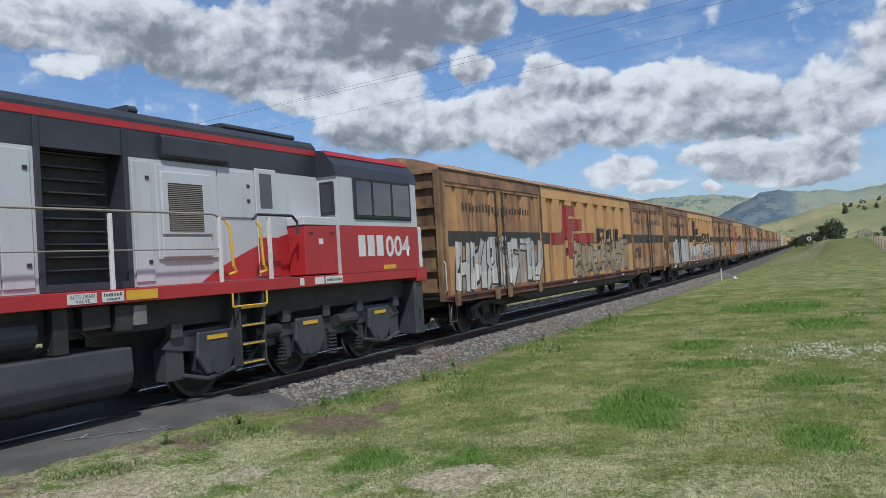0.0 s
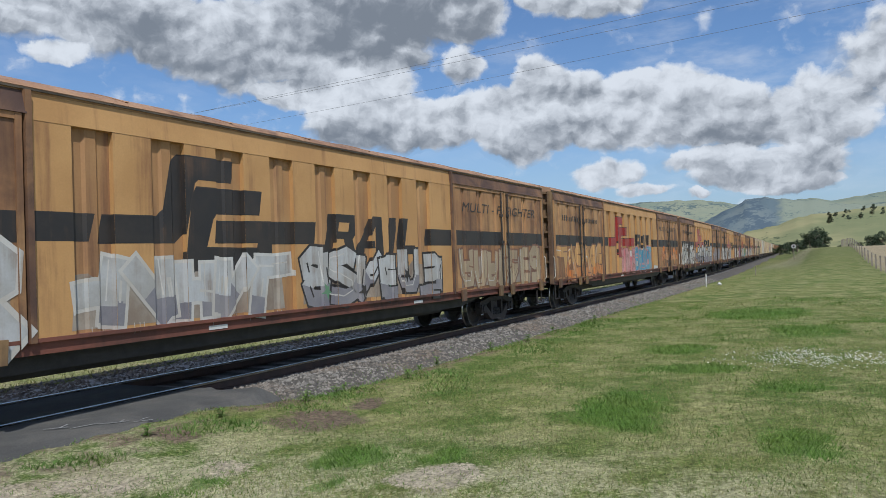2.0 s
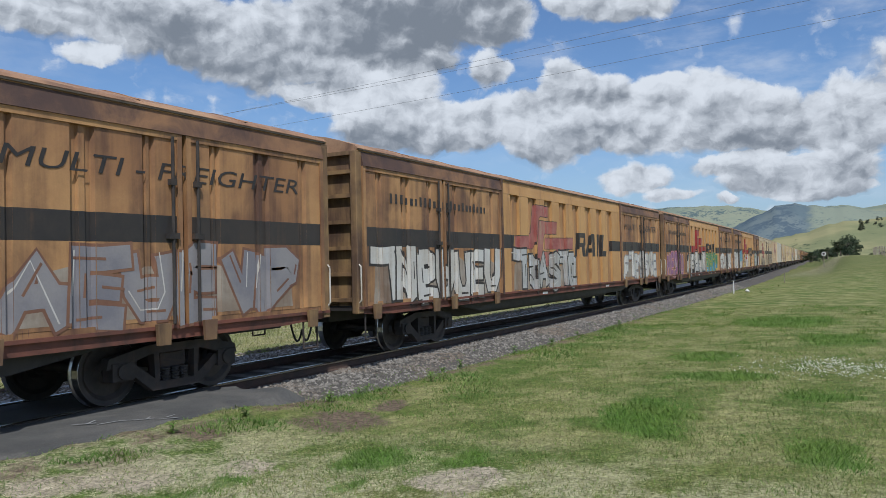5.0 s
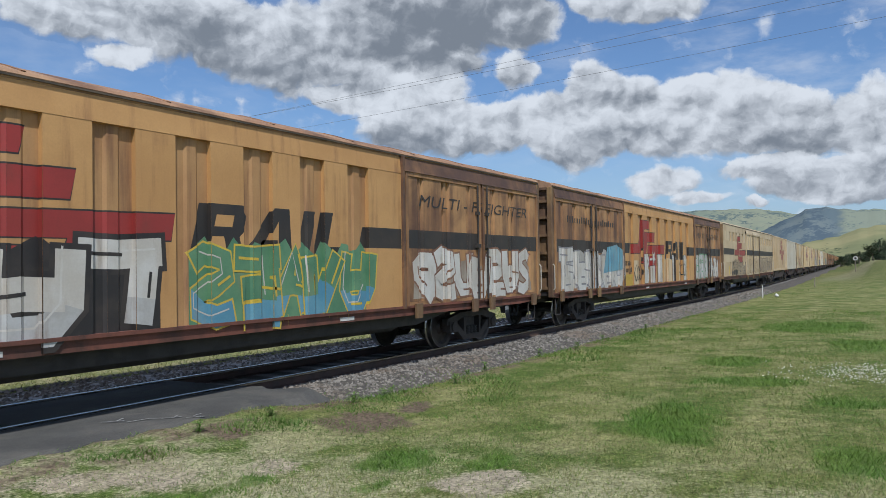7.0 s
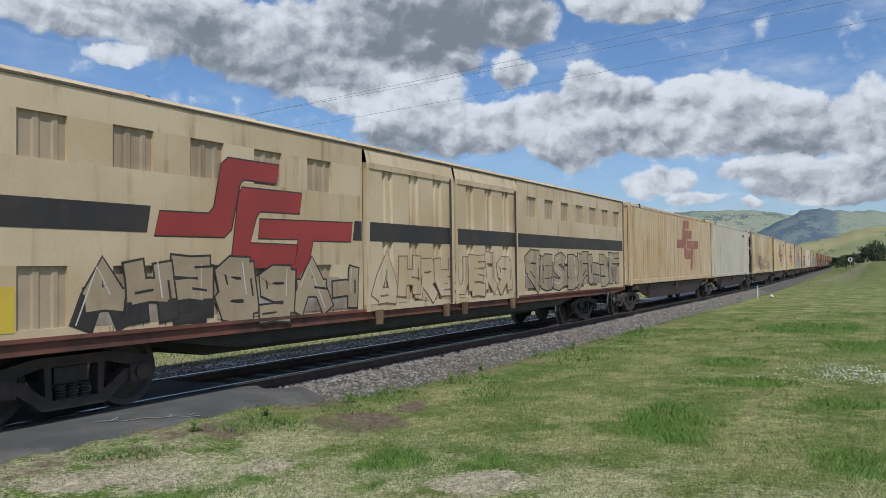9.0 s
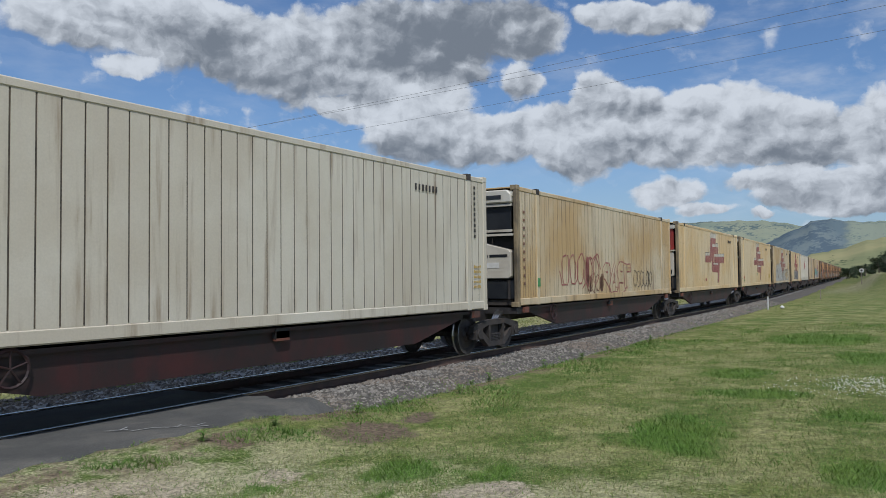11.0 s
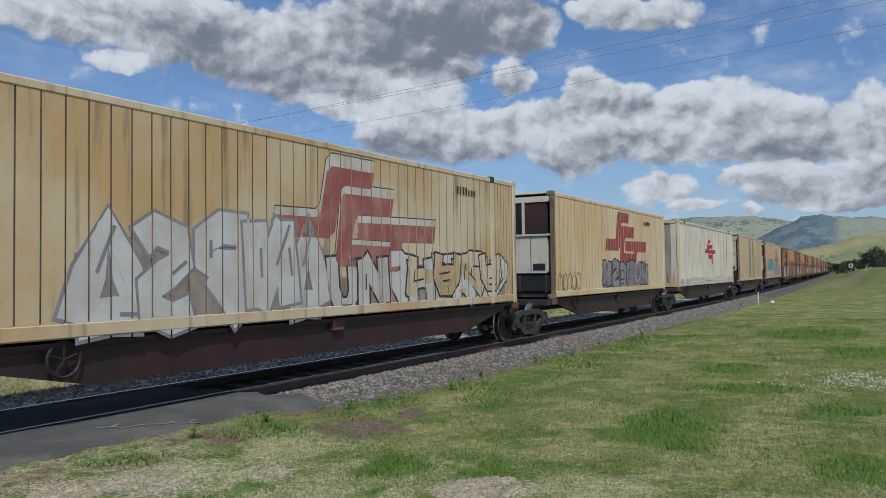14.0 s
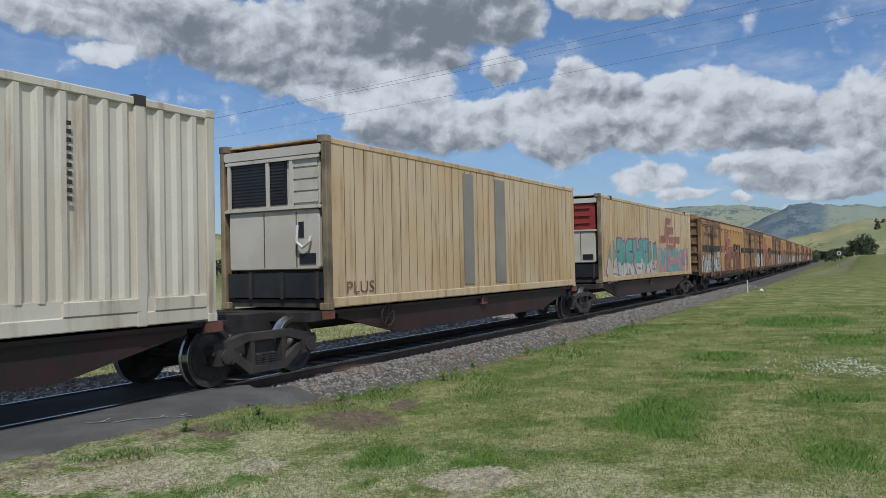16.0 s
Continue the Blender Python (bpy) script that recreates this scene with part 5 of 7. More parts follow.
def van_underframe(parent, sill, sole=0.84, step=0.98):
    h = L_VAN / 2
    for s in (-1, 1):
        b = Build()
        b.plate([(-h + 0.05, step), (-h + 0.05, sole + 0.06), (-h + 1.2, sole), (h - 1.2, sole), (h - 0.05, sole + 0.06), (h - 0.05, step)], s * 1.40, s * 1.30)
        b.box(-h + 0.05, h - 0.05, min(s * 1.44, s * 1.30), max(s * 1.44, s * 1.30), step + 0.002, step + 0.05)
        part("side_sill", b, sill, parent, "rust-red side sill")
        # black plate below the red sill: shade under the van put into its colour
        b = Build().plate([(-h + 4.4, 0.95), (-h + 4.4, 0.80), (-h + 5.6, 0.62), (h - 5.6, 0.62), (h - 4.4, 0.80), (h - 4.4, 0.95)], s * 1.18, s * 1.10)
        part("deep_sill", b, "dark_steel", parent, "black sooty deep sill, darkened for the shade under the van")
    part("floor", Build().box(-h + 0.1, h - 0.1, -1.29, 1.29, 0.95, 1.04), "dark_steel", parent)
    b = Build().plate([(-h + 0.3, 0.94), (-h + 0.3, 0.72), (-h + 4.6, 0.70), (-h + 5.6, 0.47), (h - 5.6, 0.47), (h - 4.6, 0.70), (h - 0.3, 0.72), (h - 0.3, 0.94)], -0.55, 0.55)
    part("centre_sill", b, "dark_steel", parent)
    b = Build()
    b.path([(-7.2, -0.3, 0.6), (-2, -0.35, 0.58), (1.6, -0.35, 0.58), (7.2, -0.3, 0.6)], 0.03, 6)
    part("brake_gear", b, "dark_steel", parent)
    for x in (-h + 3.1, h - 3.1):
        bogie(parent, x)
    for x, w in ((-h, -1), (h, 1)):
        coupler(parent, x + (0.25 if w < 0 else -0.25), w)
        hose(parent, x, w)
        for yy in (-1.36, 1.36):
            xx = x - w * 0.5
            st = Build().path([(xx - 0.18, yy, 0.86), (xx - 0.18, yy, 0.42), (xx + 0.18, yy, 0.42), (xx + 0.18, yy, 0.86)], 0.018, 6)
            part("step_iron", st, "soot_shade_steel", parent)
        for yy in (-1.46, 1.46):
            gr = Build().path([(x - w * 0.07, yy * 0.97, 1.1), (x - w * 0.07, yy, 1.15), (x - w * 0.07, yy, 1.75), (x - w * 0.07, yy * 0.97, 1.8)], 0.014, 6)
            part("grab_iron", gr, "white_line", parent)


def van_end(parent, w, material):
    """An end wall with corner posts and level ribs."""
    h = L_VAN / 2
    x = w * h
    a, c = sorted((x - w * 0.16, x - w * 0.13))
    b = Build().box(a, c, -1.36, 1.36, 1.0, 3.9)
    part("end_wall", b, material, parent)
    for z in (1.15, 1.62, 2.1, 2.58, 3.06, 3.5, 3.84):
        a, c = sorted((x - w * 0.13, x - w * 0.045))
        part("end_rib", Build().box(a, c, -1.28, 1.28, z - 0.035, z + 0.035, 0.012), material, parent)
    for s in (-1, 1):
        a, c = sorted((x - w * 0.20, x - w * 0.02))
        p, q = sorted((s * 1.42, s * 1.28))
        part("corner_post", Build().box(a, c, p, q, 0.9, 3.88), material, parent, bevel=0.012)


def rib_outline(cells, y_out, y_in):
    """(x, y) fold line from cells (x0, x1) that lie back, with a raised rib in each."""
    pts = []
    for a, b in cells:
        m, k = (a + b) / 2, (b - a)
        s = 0.03
        pts += [(a, y_out), (a + s, y_in), (m - 0.12 * k - s * .6, y_in), (m - 0.12 * k, y_in + (y_out - y_in) * .6), (m + 0.12 * k, y_in + (y_out - y_in) * .6), (m + 0.12 * k + s * .6, y_in), (b - s, y_in), (b, y_out)]
    return pts


VAN_SIDE = van_profile()


def multi_van(name):
    """A long covered van: four doors at its ends, a ribbed middle."""
    root = thing(name, "long tan covered rail van, rust-stained and spray-painted", "rail van", "covered vans of the train")
    h = L_VAN / 2
    van_underframe(root, "sill")
    van_roof(root, "van_roof")
    van_end(root, -1, "van_end")
    van_end(root, 1, "van_end")
    cells = [(6.98 + 1.22 * k - h, 7.58 + 1.22 * k - h) for k in range(8)]
    for s in (-1, 1):
        turn = (0, 0, math.pi) if s > 0 else (0, 0, 0)
        edges = [6.42 - h] + [x for c in cells for x in c] + [17.18 - h]
        for a, c in zip(edges[::2], edges[1::2]):
            st = Build().sheet([(a, -1.34), (a, -1.42), (c, -1.42), (c, -1.34)], 1.03, 3.55)
            part("panel", st, "van_panel", root).rotation_euler = turn
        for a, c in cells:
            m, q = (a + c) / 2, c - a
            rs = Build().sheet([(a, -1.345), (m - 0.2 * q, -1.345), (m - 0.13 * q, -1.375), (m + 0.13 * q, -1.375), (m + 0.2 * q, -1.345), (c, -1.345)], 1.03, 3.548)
            part("recess", rs, "van_recess", root, "grimy recessed side sheeting with recess shade in its colour").rotation_euler = turn
        b = Build().add([(6.42 - h, -1.425, 3.548), (17.18 - h, -1.425, 3.548), (17.18 - h, -1.40, 3.87), (6.42 - h, -1.40, 3.87), (17.18 - h, -1.30, 3.546), (6.42 - h, -1.30, 3.546)], [(0, 1, 2, 3), (0, 5, 4, 1)])
        part("eave_panel", b, "van_panel", root, "yellow-tan eave sheeting").rotation_euler = turn
        for lo in (0.22, 3.32, 17.30, 20.40):
            d = Build()
            x0, x1 = lo - h, lo + 2.98 - h
            cc = [(x0 + 0.42, x0 + 0.62), (x0 + 1.32, x0 + 1.66), (x0 + 2.36, x0 + 2.56)]
            d.sheet([(x0, -1.43)] + rib_outline(cc, -1.43, -1.37) + [(x1, -1.43)], 1.10, 3.52)
            door = part("door", d, "van_door", root, "rust-stained ribbed plug door")
            for nm, q in (("door_foot", (x0, x1, -1.425, -1.36, 1.02, 1.098)), ("door_head", (x0, x1, -1.45, -1.36, 3.522, 3.60)), ("door_stile", (x0 - 0.02, x0 + 0.06, -1.455, -1.36, 1.02, 3.60)), ("door_stile", (x1 - 0.06, x1 + 0.02, -1.455, -1.36, 1.02, 3.60))):
                part(nm, Build().box(*q), "van_door", door)
            bar = Build()
            bx = x1 - 0.16 if lo in (0.22, 17.30) else x0 + 0.16
            bar.tube((bx, -1.475, 1.05), (bx, -1.475, 3.55), 0.022, 8)
            bar.box(bx - 0.09, bx + 0.09, -1.50, -1.43, 2.18, 2.26)
            bar.box(bx - 0.05, bx + 0.05, -1.50, -1.43, 2.9, 2.98)
            part("lock_bar", bar, "soot_shade_steel", door)
            for q in (x0 + 0.35, x1 - 0.35):
                part("door_bracket", Build().plate([(q - 0.12, 1.06), (q + 0.12, 1.06), (q + 0.10, 0.78), (q - 0.10, 0.78)], -1.50, -1.452), "van_end", door)
            if s > 0:
                door.rotation_euler = (0, 0, math.pi)
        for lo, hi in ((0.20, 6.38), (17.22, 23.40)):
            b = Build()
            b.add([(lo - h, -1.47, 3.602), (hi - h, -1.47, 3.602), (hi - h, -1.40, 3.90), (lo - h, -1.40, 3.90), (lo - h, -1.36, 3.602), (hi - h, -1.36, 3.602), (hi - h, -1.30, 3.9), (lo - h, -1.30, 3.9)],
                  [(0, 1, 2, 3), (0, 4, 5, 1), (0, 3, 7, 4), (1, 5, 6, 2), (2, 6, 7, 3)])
            hd = part("door_header", b, "van_header", root, "dark brown door header")
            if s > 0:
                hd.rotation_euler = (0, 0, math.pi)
        for xx in (6.40, 17.20):
            p = part("division_post", Build().box(xx - 0.04 - h, xx + 0.04 - h, -1.465, -1.34, 0.98, 3.88), "van_header", root)
            if s > 0:
                p.rotation_euler = (0, 0, math.pi)
    for a, c in ((0.28, 3.14), (3.38, 6.24), (17.36, 20.22), (20.46, 23.32)):
        part("stripe", laid(Build(), [(a - h, 2.13), (c - h, 2.13), (c - h, 2.49), (a - h, 2.49)], VAN_SIDE, 0.0007), "black_paint", root, "black band")
    part("stripe", laid(Build(), [(6.46 - h, 2.15), (7.22 - h, 2.15), (7.32 - h, 2.50), (6.46 - h, 2.50)], VAN_SIDE, 0.0007), "black_paint", root)
    part("stripe", laid(Build(), [(15.90 - h, 2.12), (17.15 - h, 2.12), (17.15 - h, 2.49), (16.02 - h, 2.49)], VAN_SIDE, 0.0007), "black_paint", root)
    rail_word(root, 12.10 - h, 1.93, 0.76, VAN_SIDE, "black_paint")
    words_on(root, "lettering", "MULTI - FREIGHTER", 17.75 - h, 22.75 - h, 2.96, 0.24, -1.437, "black_paint", 0.2, 0.0)
    bars(root, 1.10 - h, 5.50 - h, 2.97, 0.19, -1.434, 23, "black_paint", 3)
    for a in (9.2, 15.3):
        part("label_plate", Build().box(a - h, a + 0.38 - h, -1.406, -1.4, 0.87, 0.93), "label_white", root)
    return root


def cream_van():
    root = thing("rail_van", "cream covered rail van with rows of recesses and spray paint", "rail van", "covered vans of the train")
    h = L_VAN / 2
    van_underframe(root, "sill")
    van_roof(root, "cream_van", 3.93, 4.21)
    van_end(root, -1, "van_end")
    van_end(root, 1, "van_end")
    wins = [[2.17 + 1.2 * k for k in range(6)], [15.5 + 1.16 * k for k in range(7)]]
    for s in (-1, 1):
        for (lo, hi), ww in zip(((0.2, 8.45), (14.9, 23.4)), wins):
            # sheeting with real openings: bands, and pillars between the recesses
            turn = (0, 0, math.pi) if s > 0 else (0, 0, 0)
            y0, y1 = -1.42, -1.36
            xs = [x for x in ww if x < hi - 0.7]
            rows = [(1.12, 1.82), (3.02, 3.54)]
            for za, zb in ((1.03, 1.12), (1.82, 3.02), (3.54, 3.90)):
                part("side_band", Build().box(lo - h, hi - h, y0, y1, za, zb), "cream_van", root, "cream painted side band").rotation_euler = turn
            for z0, z1 in rows:
                edge = lo
                for x in xs + [hi]:
                    part("pillar", Build().box(edge - h, x - h, y0, y1, z0, z1), "cream_van", root).rotation_euler = turn
                    edge = x + 0.6
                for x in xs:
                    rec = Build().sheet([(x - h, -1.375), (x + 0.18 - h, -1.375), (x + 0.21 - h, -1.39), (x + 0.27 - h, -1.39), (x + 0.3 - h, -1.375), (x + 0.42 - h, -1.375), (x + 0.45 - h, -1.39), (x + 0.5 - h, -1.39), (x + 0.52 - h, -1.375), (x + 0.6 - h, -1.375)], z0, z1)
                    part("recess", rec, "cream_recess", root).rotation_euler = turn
        for lo in (8.52, 11.72):
            d = Build()
            x0, x1 = lo - h, lo + 3.12 - h
            cc = [(x0 + 0.5, x0 + 0.85), (x0 + 1.4, x0 + 1.75), (x0 + 2.3, x0 + 2.65)]
            d.sheet([(x0, -1.45)] + rib_outline(cc, -1.45, -1.40) + [(x1, -1.45)], 1.10, 3.54)
            door = part("door", d, "cream_van", root, "cream ribbed plug door")
            hd = Build().add([(x0, -1.47, 3.642), (x1, -1.47, 3.642), (x1, -1.41, 3.9), (x0, -1.41, 3.9)], [(0, 1, 2, 3)])
            part("door_header", hd, "cream_van", door)
            for nm, q in (("door_foot", (x0, x1, -1.445, -1.38, 0.98, 1.098)), ("door_head", (x0, x1, -1.47, -1.38, 3.542, 3.64)), ("door_stile", (x0, x0 + 0.08, -1.475, -1.38, 0.98, 3.64)), ("door_stile", (x1 - 0.08, x1, -1.475, -1.38, 0.98, 3.64))):
                part(nm, Build().box(*q), "cream_van", door)
            bar = Build().tube((x1 - 0.16, -1.49, 1.0), (x1 - 0.16, -1.49, 3.6), 0.022, 8)
            part("lock_bar", bar, "soot_shade_steel", door)
            for q in (x0 + 0.35, x1 - 0.35):
                part("door_bracket", Build().plate([(q - 0.1, 1.0), (q + 0.1, 1.0), (q + 0.08, 0.74), (q - 0.08, 0.74)], -1.50, -1.452), "van_end", door)
            if s > 0:
                door.rotation_euler = (0, 0, math.pi)
    y = -1.4205
    part("stripe", Build().plate([(0.25 - h, 2.24), (3.86 - h, 2.24), (3.92 - h, 2.58), (0.25 - h, 2.58)], y - 0.004, y), "black_paint", root, "black band")
    part("stripe", Build().plate([(8.16 - h, 2.24), (8.42 - h, 2.24), (8.42 - h, 2.58), (8.22 - h, 2.58)], y - 0.004, y), "black_paint", root)
    part("stripe", Build().box(14.95 - h, 23.35 - h, y - 0.004, y, 2.24, 2.58), "black_paint", root)
    for lo in (8.52, 11.72):
        part("stripe", Build().box(lo + 0.09 - h, lo + 3.03 - h, -1.4555, -1.4515, 2.24, 2.58), "black_paint", root)
    mark(root, 3.94 - h, flat_at(y - 0.001), 1.30, 3.34, 4.2, "red_paint", "black_paint")
    painted(root, 2.9 - h, 4.9 - h, 1.06, 1.85, flat_at(y - 0.001), 31, "cream_recess", "graf_black", 3, None, 0.3, 0.03, second="graf_black")
    painted(root, 5.0 - h, 8.3 - h, 1.02, 1.8, flat_at(y - 0.008), 32, "cream_recess", "graf_black", 4, None, 0.34, 0.03)
    painted(root, 8.8 - h, 14.4 - h, 1.15, 1.95, flat_at(-1.4525), 33, "cream_van", "graf_brown", 8, None, 0.25, 0.022)
    painted(root, 15.3 - h, 22.8 - h, 1.15, 2.05, flat_at(y - 0.001), 34, "cream_recess", "graf_black", 8, None, 0.35, 0.035)
    part("painted_patch", Build().box(1.95 - h, 2.15 - h, y - 0.004, y, 1.1, 1.6), "graf_yellow", root)
    return root


def container_side(b, x0, x1, z0, z1, y, style, s):
    if style == "ribbed":
        pts, x, p = [(x0, y)], x0 + 0.06, 0.285
        while x + p < x1:
            pts += [(x, y), (x + 0.06, y - 0.038 * s), (x + 0.13, y - 0.038 * s), (x + 0.19, y)]
            x += p
        b.sheet(pts + [(x1, y)], z0, z1)
    else:
        pts = [(x0, y)]
        for x in seam_places(x1 - x0 + 0.28):
            pts += [(x - 0.013, y), (x - 0.010, y + 0.05 * s), (x + 0.010, y + 0.05 * s), (x + 0.013, y)]
        b.sheet(pts + [(x1, y)], z0, z1)


def cooling_unit(parent, h, style):
    """The refrigerating unit set into a container's end."""
    x = -h
    fr = Build()
    part("unit_recess", Build().box(x + 0.30, x + 0.34, -1.12, 1.12, 1.2, 3.9), "unit_dark", parent)
    low = {"white": "unit_white", "cream": "unit_white", "black": "unit_white", "maroon": "unit_white", "barred": "unit_white"}[style]
    up = {"white": "red_paint", "cream": "unit_white", "black": "unit_dark", "maroon": "unit_dark", "barred": "unit_dark"}[style]
    cover = Build().box(x + 0.04, x + 0.30, -1.06, 1.06, 1.72, 2.78, 0.04)
    if style == "black":
        cover = Build().loft([(-1.06, 1.76), (-1.0, 1.72), (1.0, 1.72), (1.06, 1.76), (1.06, 2.78), (0.35, 2.78), (-1.0, 2.44), (-1.06, 2.38)], x + 0.0, x + 0.30)
        part("unit_cap", Build().loft([(-1.12, 3.60), (1.12, 3.60), (1.12, 3.82), (1.0, 3.93), (-1.0, 3.93), (-1.12, 3.82)], x - 0.06, x + 0.30), "unit_white", parent, "white moulded cap", bevel=0.03)
        part("cap_grille", Build().box(x - 0.07, x - 0.061, -0.85, -0.2, 3.70, 3.80), "unit_dark", parent)
        for z in (2.88, 3.52):
            part("guard_bar", Build().box(x - 0.02, x + 0.03, -1.12, 1.12, z, z + 0.06, 0.012), "unit_white", parent)
        part("guard_post", Build().box(x + 0.0, x + 0.056, 0.15, 0.24, 2.88, 3.58), "unit_white", parent)
        part("dial", Build().tube((x - 0.012, -0.36, 2.28), (x + 0.0, -0.36, 2.28), 0.075, 14), "unit_dark", parent)
        part("control_slot", Build().box(x - 0.006, x + 0.0, -0.98, -0.48, 2.25, 2.32), "unit_dark", parent)
        part("data_plate", Build().box(x - 0.006, x + 0.0, -0.75, -0.38, 1.98, 2.12), "label_white", parent)
    body = part("unit_body", cover, low, parent, "white refrigeration unit cover", bevel=0.015)
    part("unit_top", Build().box(x + 0.06, x + 0.30, -1.06, 1.06, 2.84, 3.72, 0.03), up, parent, bevel=0.012)
    g = Build()
    for i in range(13):
        z = 2.92 + 0.058 * i
        g.box(x + 0.035, x + 0.058, -0.30, 0.98, z, z + 0.03)
    part("fan_grille", g, "unit_dark", parent, "dark louvred fan grille")
    part("grille_back", Build().box(x + 0.050, x + 0.0585, -0.34, 1.02, 2.88, 3.70), "unit_dark", parent)
    if style == "white":
        for z in (3.05, 3.3, 3.55):
            part("red_louvre", Build().box(x + 0.012, x + 0.034, -0.9, 0.1, z, z + 0.09, 0.01), "red_paint", parent)
    if style == "barred":
        for z in (2.80, 3.14, 3.42, 3.68):
            part("guard_bar", Build().box(x - 0.01, x + 0.03, -1.1, 1.1, z, z + 0.05, 0.01), "unit_white", parent)
        for yy in (-1.06, 0.92):
            part("guard_post", Build().box(x + 0.03, x + 0.056, yy, yy + 0.14, 2.80, 3.74), "unit_white", parent)
    if style == "maroon":
        part("side_cover", Build().box(x + 0.03, x + 0.058, -1.05, -0.36, 2.86, 3.72), "sill_red", parent, "dark maroon side cover")
        part("grille_post", Build().box(x + 0.0, x + 0.03, -0.38, -0.30, 2.84, 3.74), "unit_white", parent)
    if style == "cream":
        l = Build()
        for i in range(4):
            l.box(x + 0.03, x + 0.058, -1.05, -0.5, 2.90 + 0.21 * i, 3.08 + 0.21 * i, 0.01)
        part("side_cover", l, "unit_white", parent)
    head = Build().box(x + 0.0, x + 0.32, -1.14, 1.14, 3.74, 3.90, 0.03)
    head.box(x + 0.0, x + 0.10, -1.14, 1.14, 2.785, 2.838, 0.01)
    part("unit_trim", head, "unit_white", parent)
    if style == "cream":
        for z in (2.79, 3.66):
            part("guard_bar", Build().box(x - 0.01, x + 0.03, -1.1, 1.1, z, z + 0.06, 0.01), "unit_white", parent)
        for yy in (-0.47, 0.08, 1.02):
            part("guard_post", Build().box(x + 0.0, x + 0.034, yy - 0.035, yy + 0.035, 2.85, 3.66), "unit_white", parent)
        part("exhaust_guard", Build().path([(x - 0.02, -0.62, 2.5), (x - 0.05, -0.62, 2.2), (x - 0.05, -0.75, 2.1), (x - 0.05, -0.9, 2.2), (x - 0.02, -0.92, 2.3)], 0.025, 8), "label_white", parent, "pale curved exhaust pipe")
        part("control_slot", Build().box(x + 0.03, x + 0.039, -0.72, -0.6, 2.28, 2.56), "unit_dark", parent)
    v = Build().box(x + 0.022, x + 0.038, -0.98, -0.62, 1.82, 2.0)
    part("vent", v, "unit_dark", parent)
    sm = Build()
    for yy in (-0.55, 0.2):
        sm.box(x + 0.030, x + 0.0385, yy - 0.008, yy + 0.008, 1.76, 2.74)
    part("panel_seam", sm, "groove", parent)
    base = Build().box(x + 0.05, x + 0.30, -1.12, 1.12, 1.22, 1.66)
    part("unit_base", base, "unit_dark", parent)
    for yy in (-1.0, -0.2, 0.55):
        part("base_post", Build().box(x + 0.02, x + 0.048, yy - 0.03, yy + 0.03, 1.2, 1.68), "soot_shade_steel", parent)


